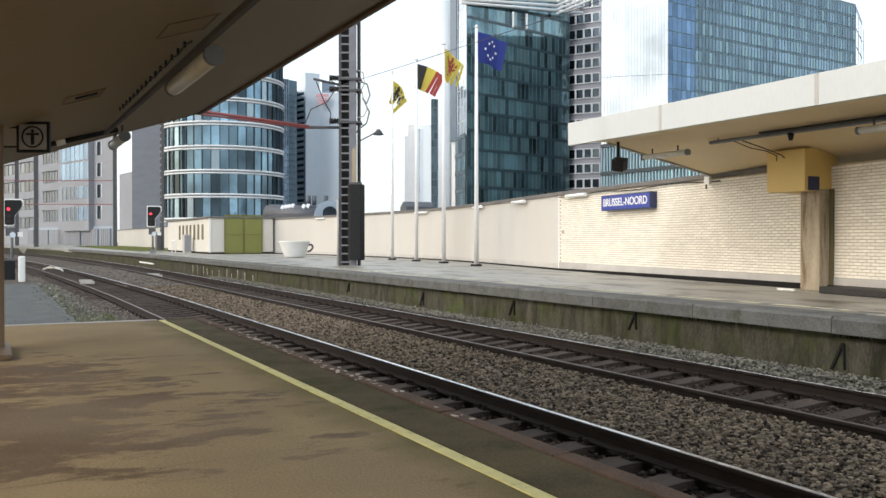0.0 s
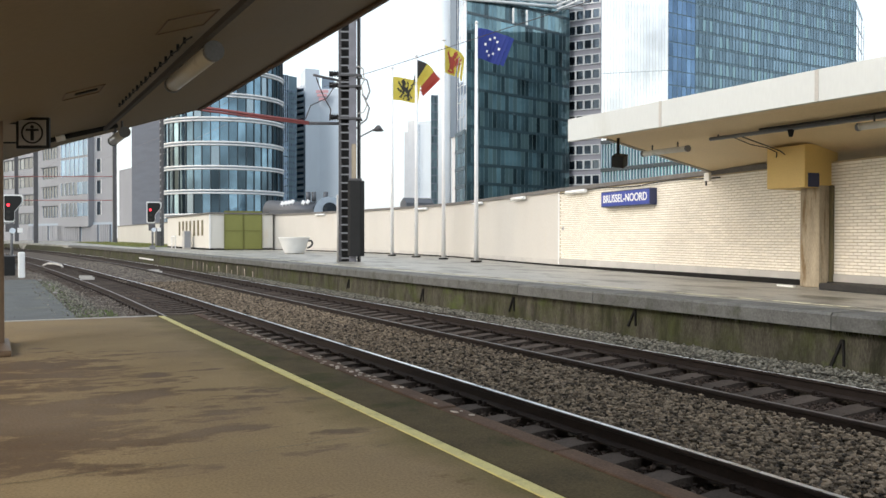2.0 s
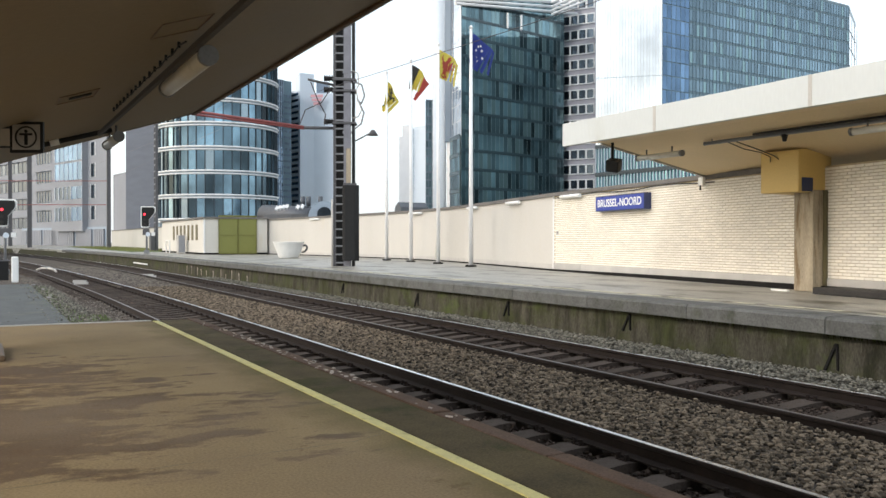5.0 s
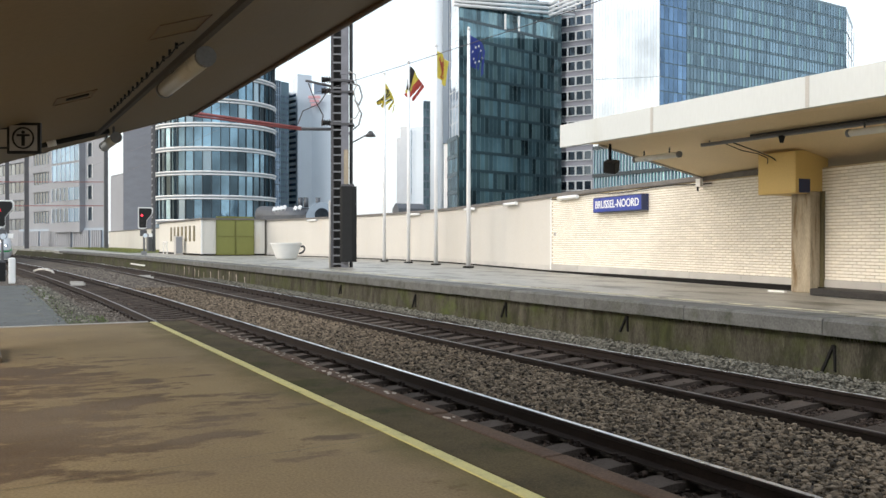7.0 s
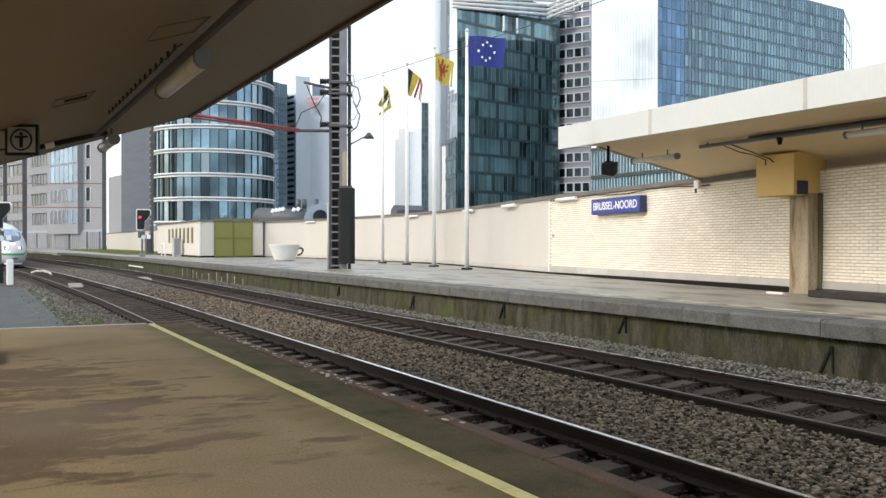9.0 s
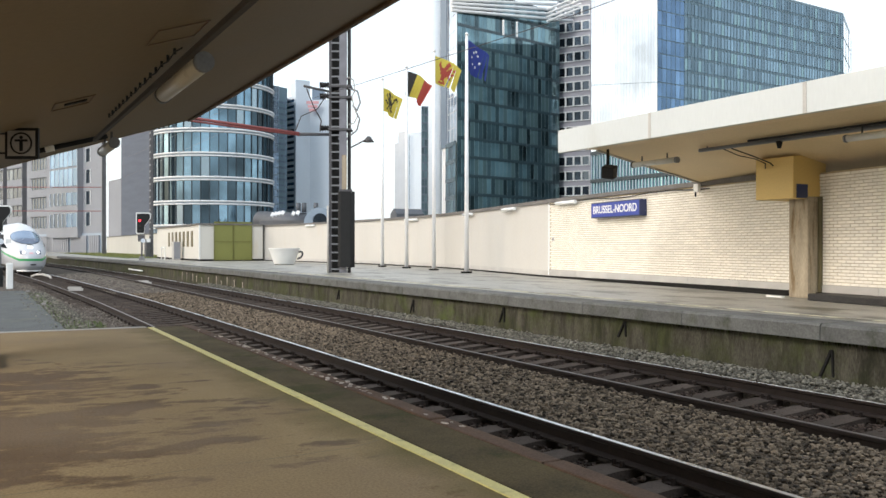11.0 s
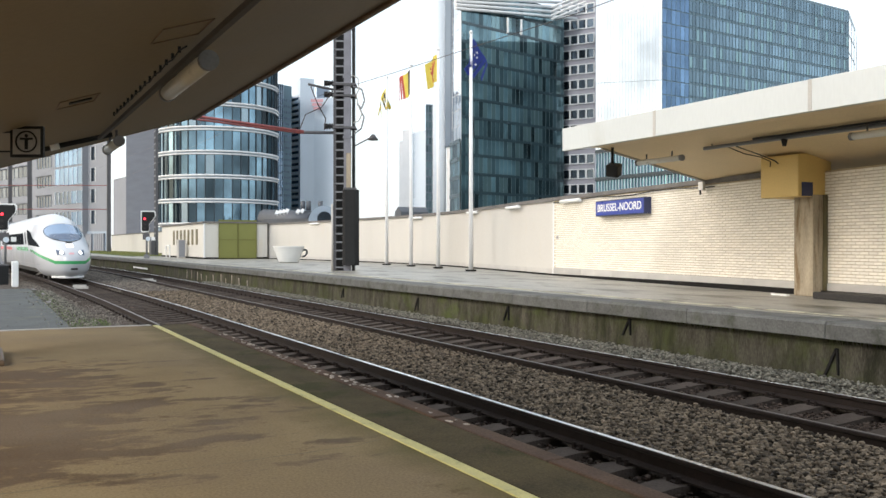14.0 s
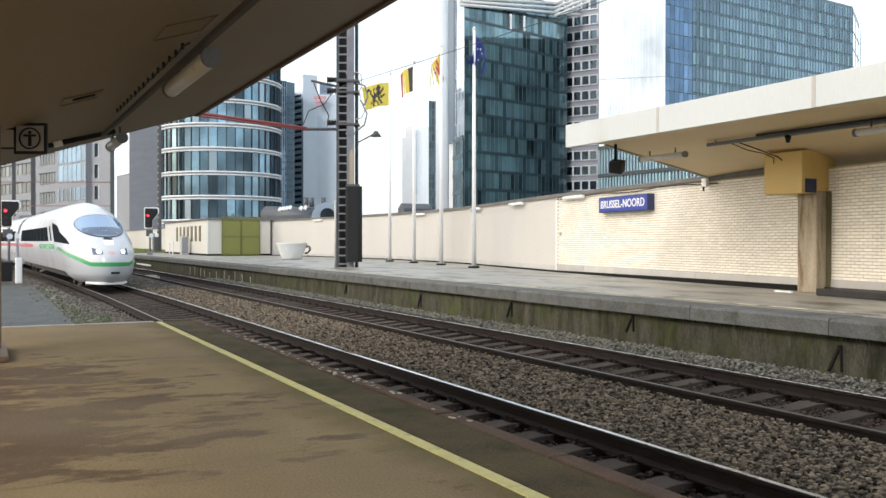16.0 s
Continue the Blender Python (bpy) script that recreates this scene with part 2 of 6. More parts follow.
M = {
    "platform": platform_mat(),
    "edge_strip": mat("mossy_dark_asphalt", (0.10, 0.078, 0.040), 0.9, spec=0.15, var=0.45, scale=2.5, fine=110, bump=0.2, stain=(0.066, 0.061, 0.022), stain_scale=1.8, stain_amt=0.5, crisp=0.08),
    "edge_stone": mat("red_edge_stone", (0.12, 0.080, 0.058), 0.9, spec=0.15, var=0.3, scale=5, fine=70, bump=0.35, stain=(0.42, 0.38, 0.33), stain_scale=3, stain_amt=0.12),
    "yellow": mat("worn_yellow_paint", (0.70, 0.635, 0.26), 0.65, var=0.12, scale=6, fine=80, bump=0.15, stain=(0.17, 0.15, 0.06), stain_scale=8, stain_amt=0.42, crisp=0.25),
    "faded": mat("worn_pale_line", (0.50, 0.48, 0.36), 0.8, var=0.2, scale=4, fine=60, bump=0.1, stain=(0.2, 0.19, 0.165), stain_scale=1.6, stain_amt=0.7, crisp=0.08),
    "far_platform": mat("damp_grey_concrete", (0.29, 0.275, 0.24), 0.42, var=0.35, scale=1.3, fine=40, bump=0.12, stain=(0.088, 0.083, 0.060), stain_scale=0.9, stain_amt=0.6, crisp=0.09,
                        stretch=(0.5, 1.2, 1)),
    "nose": mat("grey_concrete_nosing", (0.112, 0.111, 0.105), 0.8, spec=0.25, var=0.3, scale=3, fine=40, bump=0.25, stain=(0.075, 0.077, 0.062), stain_scale=2.4, stain_amt=0.55, objrand=0.10),
    "retaining": retaining_mat(),
    "rail_side": mat("rusty_rail", (0.026, 0.019, 0.016), 0.8, 0.0, spec=0.15, var=0.3, scale=5, fine=80, bump=0.2),
    "rail_top": mat("polished_rail_head", (0.75, 0.76, 0.78), 0.28, 1.0, var=0.08, scale=4, fine=120, bump=0.02),
    "rail_glintless": mat("glintless_rail_head", (0.13, 0.115, 0.105), 0.5, 0.6, var=0.2, scale=4, fine=90, bump=0.05),
    "sleeper": mat("weathered_sleeper", (0.070, 0.056, 0.047), 0.95, spec=0.1, var=0.3, scale=3, fine=50, bump=0.4, objrand=0.22),
    "stone": mat("ballast_stone", (0.132, 0.104, 0.075), 0.9, spec=0.2, var=0.25, scale=9, fine=90, bump=0.3, island=0.92),
    "stone_clean": mat("grey_ballast_stone", (0.15, 0.142, 0.118), 0.9, spec=0.2, var=0.2, scale=9, fine=90, bump=0.3, island=0.7),
    "stone_dark": mat("rust_dusted_stone", (0.060, 0.045, 0.037), 0.95, spec=0.1, var=0.25, scale=9, fine=90, bump=0.3, island=0.75),
    "stone_dust": mat("dusty_fine_stone", (0.14, 0.122, 0.105), 0.9, spec=0.2, var=0.25, scale=9, fine=90, bump=0.3, island=0.6),
    "bed_far": mat("fine_ballast", (0.095, 0.081, 0.069), 0.95, spec=0.1, var=0.8, scale=14, fine=30, bump=1.0, dist=0.05, stain=(0.12, 0.11, 0.07), stain_scale=0.4, stain_amt=0.3),
    "service": mat("grey_service_path", (0.095, 0.10, 0.10), 0.95, spec=0.1, var=0.22, scale=1.5, fine=40, bump=0.4, stain=(0.12, 0.12, 0.10), stain_scale=0.7, stain_amt=0.4),
    "soil": mat("street_ground", (0.14, 0.135, 0.12), 0.9, var=0.25, scale=0.2, fine=3, bump=0.2),
    "cream": mat("cream_render", (0.545, 0.522, 0.482), 0.8, var=0.05, scale=0.7, fine=30, bump=0.1, stain=(0.545, 0.505, 0.44), stain_scale=0.9, stain_amt=0.25, stretch=(1, 1, 0.4)),
    "brick": mat("cream_glazed_brick", (0.85, 0.803, 0.705), 0.45, var=0.06, scale=2, fine=40, bump=0.06, objrand=0.07),
    "brick_s": mat("cream_glazed_brick_rows", (0.85, 0.803, 0.705), 0.45, var=0.06, scale=2, fine=40, bump=0.06, island=0.07),
    "mortar": mat("tan_mortar", (0.47, 0.385, 0.245), 0.9, var=0.15, scale=3, fine=80, bump=0.3),
    "coping": mat("grey_stone_coping", (0.15, 0.14, 0.13), 0.85, var=0.3, scale=2, fine=40, bump=0.4),
    "skirt": mat("pale_stone_plinth", (0.46, 0.44, 0.41), 0.8, var=0.12, scale=2, fine=50, bump=0.15, objrand=0.1),
    "chip": mat("broken_pale_stone", (0.42, 0.36, 0.31), 0.9, var=0.3, scale=9, fine=60, bump=0.3, objrand=0.3),
    "tar": mat("tar_joint", (0.018, 0.017, 0.016), 0.9, spec=0.1, var=0.3, scale=6, fine=60, bump=0.3),
    "fascia": mat("white_fascia_panel", (0.565, 0.59, 0.585), 0.5, var=0.04, scale=0.8, fine=30, bump=0.04, stain=(0.52, 0.535, 0.51), stain_scale=1.2, stain_amt=0.2, stretch=(1, 1, 0.2)),
    "soffit": mat("ochre_painted_soffit", (0.74, 0.58, 0.34), 0.6, var=0.06, scale=0.7, fine=25, bump=0.05, stain=(0.64, 0.49, 0.27), stain_scale=0.5, stain_amt=0.35),
    "capital": mat("ochre_column_head", (0.64, 0.45, 0.15), 0.5, var=0.06, scale=1, fine=30, bump=0.05),
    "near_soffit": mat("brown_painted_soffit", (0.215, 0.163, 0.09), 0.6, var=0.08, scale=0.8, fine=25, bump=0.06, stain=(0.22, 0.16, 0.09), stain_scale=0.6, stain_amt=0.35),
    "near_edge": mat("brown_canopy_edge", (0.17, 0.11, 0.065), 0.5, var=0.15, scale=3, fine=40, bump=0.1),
    "pillar": mat("rust_streaked_concrete", (0.36, 0.30, 0.215), 0.85, var=0.3, scale=3, fine=40, bump=0.4, stain=(0.17, 0.11, 0.05), stain_scale=2.2, stain_amt=0.55, stretch=(2.5, 2.5, 0.35)),
    "steel": mat("dark_grey_steel", (0.085, 0.083, 0.088), 0.7, 0.0, var=0.2, scale=3, fine=40, bump=0.1),
    "galv": mat("galvanised_steel", (0.20, 0.205, 0.215), 0.6, 0.2, var=0.15, scale=4, fine=40, bump=0.05),
    "channel": mat("grey_painted_steel", (0.19, 0.19, 0.215), 0.6, var=0.2, scale=3, fine=40, bump=0.1),
    "black": mat("black_painted_steel", (0.016, 0.016, 0.016), 0.6, spec=0.25, var=0.2, scale=5, fine=50, bump=0.05),
    "white": mat("white_paint", (0.82, 0.82, 0.80), 0.4, var=0.04, scale=3, fine=40, bump=0.03),
    "pole": mat("white_lacquered_pole", (0.86, 0.86, 0.86), 0.3, var=0.03, scale=3, fine=40, bump=0.02),
    "tube": mat("opal_lamp_cover", (0.66, 0.65, 0.60), 0.3, var=0.05, scale=4, fine=30, bump=0.02),
    "red_tube": mat("red_brown_cantilever", (0.28, 0.075, 0.07), 0.55, var=0.2, scale=5, fine=40, bump=0.1),
    "wire": mat("copper_wire", (0.06, 0.05, 0.05), 0.5, 0.5, var=0.1, bump=0),
    "blue": mat("blue_enamel", (0.022, 0.045, 0.30), 0.3, var=0.08, scale=4, fine=40, bump=0.03),
    "navy": mat("dark_blue_plate", (0.02, 0.03, 0.09), 0.4, var=0.1, bump=0.03),
    "olive": mat("olive_green_panel", (0.19, 0.195, 0.05), 0.55, var=0.08, scale=1.2, fine=30, bump=0.06),
    "olive_d": mat("dark_olive_rail", (0.15, 0.15, 0.035), 0.55, var=0.1, bump=0.05),
    "hut": mat("cream_hut_panel", (0.60, 0.575, 0.52), 0.7, var=0.05, scale=1, fine=30, bump=0.05, stain=(0.58, 0.53, 0.44), stain_scale=1, stain_amt=0.2, stretch=(1, 1, 0.3)),
    "louvre": mat("brown_louvre", (0.14, 0.115, 0.055), 0.6, var=0.12, bump=0.05),
    "grass": mat("grass_blade", (0.19, 0.20, 0.065), 0.8, var=0.35, scale=3, fine=30, bump=0.1, island=0.4),
    "fringe": mat("dark_green_fringe", (0.030, 0.036, 0.014), 0.95, spec=0.05, var=0.4, scale=4, fine=50, bump=0.2, island=0.5),
    "weed": mat("moss_tuft", (0.085, 0.13, 0.03), 0.85, var=0.35, scale=4, fine=50, bump=0.2, island=0.4),
    "train": mat("glossy_white_train_paint", (0.52, 0.535, 0.565), 0.2, var=0.02, scale=1, fine=20, bump=0.0),
    "green": mat("green_stripe", (0.06, 0.36, 0.13), 0.25, var=0.04, bump=0),
    "red": mat("red_stripe", (0.50, 0.035, 0.05), 0.3, var=0.05, bump=0),
    "pink": mat("faded_red_mark", (0.66, 0.36, 0.38), 0.4, var=0.05, bump=0),
    "dark_glass": mat("dark_tinted_train_glass", (0.02, 0.023, 0.027), 0.4, spec=0.0, var=0.1, bump=0),
    "dash": mat("dark_dashboard", (0.07, 0.10, 0.16), 0.25, spec=0.3, var=0.15, bump=0),
    "screen": facade_glass("windscreen_glass", (0.20, 0.29, 0.42), 0.55, 0.05, 0.05),
    "bogie": mat("dark_bogie_steel", (0.035, 0.032, 0.03), 0.7, 0.3, var=0.3, scale=4, fine=30, bump=0.2),
    "head": glow("headlight_glow", (1.0, 0.98, 0.94), 2.6),
    "redlamp": glow("red_signal_glow", (1.0, 0.03, 0.05), 3.0),
    "f_yellow": cloth("yellow_flag_cloth", (0.80, 0.70, 0.16)),
    "f_black": cloth("black_flag_cloth", (0.085, 0.08, 0.075)),
    "f_red": cloth("red_flag_cloth", (0.60, 0.13, 0.10)),
    "f_blue": cloth("blue_flag_cloth", (0.055, 0.085, 0.36)),
    "concrete_b": mat("pale_precast_concrete", (0.275, 0.285, 0.31), 0.8, var=0.08, scale=0.25, fine=6, bump=0.05, island=0.05),
    "grey_b": mat("blue_grey_brick_facade", (0.115, 0.130, 0.162), 0.85, var=0.14, scale=0.3, fine=5, bump=0.1, stretch=(1, 1, 6)),
    "slab_b": mat("white_aluminium_band", (0.74, 0.74, 0.74), 0.4, var=0.05, scale=0.4, fine=5, bump=0.02),
    "stone_b": mat("mauve_grey_stone_cladding", (0.37, 0.36, 0.40), 0.75, var=0.08, scale=0.3, fine=5, bump=0.05),
    "frame_b": mat("dark_mullion", (0.045, 0.06, 0.07), 0.5, 0.4, var=0.1, bump=0),
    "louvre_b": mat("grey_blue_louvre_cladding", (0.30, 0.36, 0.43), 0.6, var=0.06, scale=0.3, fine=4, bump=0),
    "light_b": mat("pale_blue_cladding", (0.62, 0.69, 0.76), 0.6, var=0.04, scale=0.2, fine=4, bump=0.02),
    "core_j": mat("blue_spandrel", (0.12, 0.19, 0.235), 0.35, var=0.1, scale=0.3, fine=4, bump=0),
    # distance haze is mixed into the next two flat tints
    "navy_far": mat("haze_tinted_navy_glazing", (0.075, 0.115, 0.18), 0.35, var=0.2, scale=0.3, fine=2, bump=0, island=0.3),
    "teal_far": mat("haze_tinted_teal_glazing", (0.20, 0.31, 0.34), 0.4, var=0.2, scale=0.3, fine=2, bump=0, island=0.4),
    "spandrel_h": mat("dark_teal_spandrel", (0.052, 0.083, 0.096), 0.25, var=0.15, scale=0.15, fine=3, bump=0),
    "mullion_h": mat("grey_teal_mullion", (0.15, 0.21, 0.22), 0.4, var=0.1, bump=0),
    "recess_h": mat("slate_blue_strip", (0.13, 0.17, 0.22), 0.4, var=0.1, scale=0.3, fine=4, bump=0),
    "zinc": mat("zinc_roof", (0.085, 0.092, 0.105), 0.5, 0.3, var=0.12, scale=0.4, fine=5, bump=0.05),
    "glass_c": facade_glass("tinted_round_tower_glass", (0.15, 0.235, 0.30), 0.8, 0.06, 0.8, reflect_tone=(0.4, 1.5), reflect_scale=0.2, blinds=(0.27, 0.34, 0.39), blind_share=0.08),
    "glass_h": facade_glass("teal_tower_glass", (0.125, 0.205, 0.232), 0.6, 0.05, 0.75, reflect_tone=(0.25, 1.9), reflect_scale=0.08, blinds=(0.22, 0.33, 0.345), blind_share=0.25),
    "glass_j": facade_glass("blue_tower_glass", (0.165, 0.235, 0.285), 0.85, 0.05, 0.25, reflect_tone=(0.5, 1.35), reflect_scale=0.04, blinds=(0.21, 0.31, 0.33), blind_share=0.16),
    "glass_s": facade_glass("sky_reflection_tint_glass", (0.125, 0.20, 0.31), 0.9, 0.04, 0.25, reflect_tone=(0.6, 1.3), reflect_scale=0.12),
    "fin_j": mat("pale_steel_fin", (0.55, 0.58, 0.60), 0.4, var=0.05, bump=0),
    "glass_m": facade_glass("near_white_mirror_glass", (0.90, 0.91, 0.92), 0.95, 0.05, 0.08),
    "glass_d": facade_glass("blue_far_tower_glass", (0.19, 0.30, 0.43), 0.8, 0.06, 0.3),
    "glass_a": facade_glass("office_window_glass", (0.10, 0.13, 0.165), 0.8, 0.06, 0.5),
    "glass_o": facade_glass("grey_office_band_glass", (0.105, 0.122, 0.135), 0.6, 0.1, 0.35),
    "glass_t": facade_glass("green_low_glass", (0.13, 0.25, 0.28), 0.85, 0.06, 0.35),
}


# ---- building helpers ----
def box(bm, x0, x1, y0, y1, z0, z1, m=None):
    vs = [bm.verts.new((x, y, z)) for z in (z0, z1) for x, y in ((x0, y0), (x1, y0), (x1, y1), (x0, y1))]
    if m is not None:
        for v in vs:
            v.co = m @ v.co
    for f in ((3, 2, 1, 0), (4, 5, 6, 7), (0, 1, 5, 4), (1, 2, 6, 5), (2, 3, 7, 6), (3, 0, 4, 7)):
        bm.faces.new([vs[i] for i in f])
    return bm


def tube(bm, a, b, r, n=10, r2=None):
    a, b = Vector(a), Vector(b)
    q = (b - a).to_track_quat("Z", "Y").to_matrix()
    r2 = r if r2 is None else r2
    lo = [bm.verts.new(a + q @ Vector((r * math.cos(i * math.tau / n), r * math.sin(i * math.tau / n), 0))) for i in range(n)]
    hi = [bm.verts.new(b + q @ Vector((r2 * math.cos(i * math.tau / n), r2 * math.sin(i * math.tau / n), 0))) for i in range(n)]
    for i in range(n):
        f = bm.faces.new((lo[i], lo[(i + 1) % n], hi[(i + 1) % n], hi[i]))
        f.smooth = n > 6
    bm.faces.new(lo[::-1])
    bm.faces.new(hi)
    return bm


def cable(bm, pts, r, n=6):
    for a, b in zip(pts[:-1], pts[1:]):
        tube(bm, a, b, r, n)
    return bm


def extrude_poly(bm, pts, a, b, axis="x"):
    """A closed outline, carried along an axis from a to b."""
    def place(p, s):
        return (s, p[0], p[1]) if axis == "x" else (p[0], s, p[1]) if axis == "y" else (p[0], p[1], s)
    lo = [bm.verts.new(place(p, a)) for p in pts]
    hi = [bm.verts.new(place(p, b)) for p in pts]
    n = len(pts)
    for i in range(n):
        bm.faces.new((lo[i], lo[(i + 1) % n], hi[(i + 1) % n], hi[i]))
    bm.faces.new(lo[::-1])
    bm.faces.new(hi)
    return bm


def mesh_of(bm, name, material, bevel=0.0):
    if bevel:
        bmesh.ops.bevel(bm, geom=bm.edges[:], offset=bevel, segments=2, affect="EDGES", profile=0.6)
    bmesh.ops.recalc_face_normals(bm, faces=bm.faces[:])
    me = bpy.data.meshes.new(name)
    bm.to_mesh(me)
    bm.free()
    me.materials.append(material)
    return me


def part(name, bm, material, parent=None, label="", bevel=0.0):
    ob = new(name, mesh_of(bm, name, material, bevel))
    ob.parent = parent
    return tagged(ob, label)


def share(name, me, parent, m, label=""):
    ob = new(name, me)
    ob.parent = parent
    ob.matrix_basis = m
    return tagged(ob, label)


def thing(name, label, category, m=None, group="", kind=""):
    ob = new(name)
    ob.empty_display_size = 0.2
    if m is not None:
        ob.matrix_basis = m
    return tagged(ob, label, category, group, kind)


def structure(name, bm, material, label, category):
    return tagged(part(name, bm, material), label, category, kind="structure")


def B():
    return bmesh.new()


# plan: x runs along the rails, y across them, z = 0 on the platform under the camera
RAIL, FAR, BED, STREET = -0.62, 0.06, -0.80, -7.0
TRACKS = (3.93, 7.50)


def bend(x):
    """The line's gentle curve beyond the platforms."""
    d = max(0.0, -x - 42.0)
    return -d * d / 1500.0


def bend_turn(x):
    return -math.degrees(max(0.0, -x - 42.0) / 750.0)


def bend_near(x):
    """The near track leaves the other one earlier and swings towards the service path."""
    d = max(0.0, -x - 24.0)
    return bend(x) - (0.0014 * d * d if d < 10 else 0.14 + 0.028 * (d - 10))


def bend_near_turn(x):
    return math.degrees((bend_near(x - 0.5) - bend_near(x + 0.5)))


STATIONS = [18, 0, -14, -24, -28, -32, -36, -40, -45, -50, -55, -60, -65, -70, -75, -80, -85, -90, -95, -100, -115, -130, -150, -170, -200]


def ribbon(bm, section, xs, follow=True):
    """A section in y and z, closed, swept along the line."""
    run = follow if callable(follow) else (bend if follow else lambda x: 0.0)
    rings = [[bm.verts.new((x, y + run(x), z)) for y, z in section] for x in xs]
    n = len(section)
    for a, b in zip(rings[:-1], rings[1:]):
        for i in range(n):
            bm.faces.new((a[i], a[(i + 1) % n], b[(i + 1) % n], b[i]))
    bm.faces.new(rings[0])
    bm.faces.new(rings[-1][::-1])
    return bm


# ---- ground, beds and platforms ----
bm = B()
vs = [bm.verts.new(p) for p in ((-3000, -3000, STREET), (3000, -3000, STREET), (3000, 3000, STREET), (-3000, 3000, STREET))]
bm.faces.new(vs)
structure("ground", bm, M["soil"], "grey street-level ground around the raised station", "ground")
bm = B()
ribbon(bm, [(-14, STREET + 0.02), (-14, -0.9), (9.6, -0.9), (9.6, STREET + 0.02)], [22, 0, -40, -80, -120, -200], False)
structure("embankment", bm, M["coping"], "stone-walled embankment that carries the tracks", "embankment")
bm = B()
ribbon(bm, [(-13.8, -0.896), (-13.8, BED - 0.06), (9.3, BED - 0.06), (9.3, -0.896)], STATIONS, False)
structure("track_bed", bm, M["bed_far"], "dusty grey-brown ballast bed under the tracks", "ballast")

# near platform
PE, PEND = 2.38, -11.39
near = tagged(part("platform_near", box(B(), PEND, 16, -6, PE - 0.32, -0.89, 0.0), M["platform"], bevel=0.0), "brown worn asphalt platform with dark damp patches", "platform", kind="structure")
part("edge_strip", box(B(), PEND, 16, 1.93, PE - 0.112, -0.02, 0.004), M["edge_strip"], near, "dark mossy strip along the platform edge")
n_edge = 24
for i in range(n_edge):
    a = PEND + i * 1.14
    bmx = box(B(), 0.008, 1.132, -0.07, 0.045, -0.2, 0.012)
    ob = part("edge_stone", bmx, M["edge_stone"], near, bevel=0.012)
    ob.matrix_basis = pose(a, PE - 0.045, 0.0 + random.uniform(-0.004, 0.006), 0, 0, random.uniform(-0.15, 0.15))
def flake(r, tall):
    """An irregular flat scrap of broken stone."""
    bm = B()
    k = random.randint(5, 7)
    ring = [(r * random.uniform(0.55, 1.2) * 1.9 * math.cos(q * math.tau / k), r * random.uniform(0.5, 1.1) * math.sin(q * math.tau / k)) for q in range(k)]
    return extrude_poly(bm, ring, 0, tall, "z")


for i in range(90):
    a = random.choice((random.gauss(-6.2, 0.9), random.gauss(-8.4, 1.0), random.uniform(-11, -4.4)))
    if a < PEND + 0.1:
        continue
    ob = part("stone_chip", flake(random.uniform(0.006, 0.022), random.uniform(0.003, 0.008)), M["chip"], near, "pale chipped concrete")
    ob.matrix_basis = pose(a, PE - 0.06 + random.gauss(0, 0.025), 0.011, 0, 0, random.uniform(-25, 25))
# a hairline crack that wanders across the asphalt
for a, b in (((-3.93, -0.1), (-4.12, 1.63)), ((-4.12, 1.63), (-4.24, 1.84))):
    va_, vb_ = Vector(a), Vector(b)
    steps = max(2, int((vb_ - va_).length / 0.07))
    pts = [va_.lerp(vb_, q / steps) + Vector((random.uniform(-0.007, 0.007), 0)) for q in range(steps + 1)]
    bm = B()
    for p, q in zip(pts[:-1], pts[1:]):
        w_ = random.uniform(0.0015, 0.004)
        vs = [bm.verts.new((p.x - w_, p.y, 0.0012)), bm.verts.new((p.x + w_, p.y, 0.0012)), bm.verts.new((q.x + w_, q.y, 0.0012)), bm.verts.new((q.x - w_, q.y, 0.0012))]
        bm.faces.new(vs)
    part("hairline_crack", bm, M["louvre"], near, "thin dark crack in the asphalt")
part("retaining_face", box(B(), PEND, 16, PE - 0.34, PE - 0.14, -0.89, -0.195), M["retaining"], near, "dark concrete face below the platform edge")
part("end_kerb", box(B(), PEND - 0.12, PEND, -6, 1.84, -0.89, 0.006), M["skirt"], near, "pale kerb across the platform end")
part("yellow_line", box(B(), PEND + 0.02, 16, 1.85, 1.915, 0.0, 0.007), M["yellow"], near, "worn yellow safety line")

# service path past the platform end
bm = B()
box(bm, -38, PEND - 0.13, -9, 1.62, -0.9, -0.69)
structure("service_path", bm, M["service"], "flat grey gravel path beyond the platform end", "path")
bm = B()
for i in range(16):
    a = -37.5 + i * 1.6
    if i % 4 != 3:
        box(bm, a, a + 0.9, 1.68 + random.uniform(-0.02, 0.06), 1.80, -0.85, -0.68 + random.uniform(-0.1, 0.03), pose(0, 0, 0, 0, 0, random.uniform(-0.3, 0.3)))
structure("path_kerb", bm, M["coping"], "broken pale kerb stones beside the gravel path", "kerb")

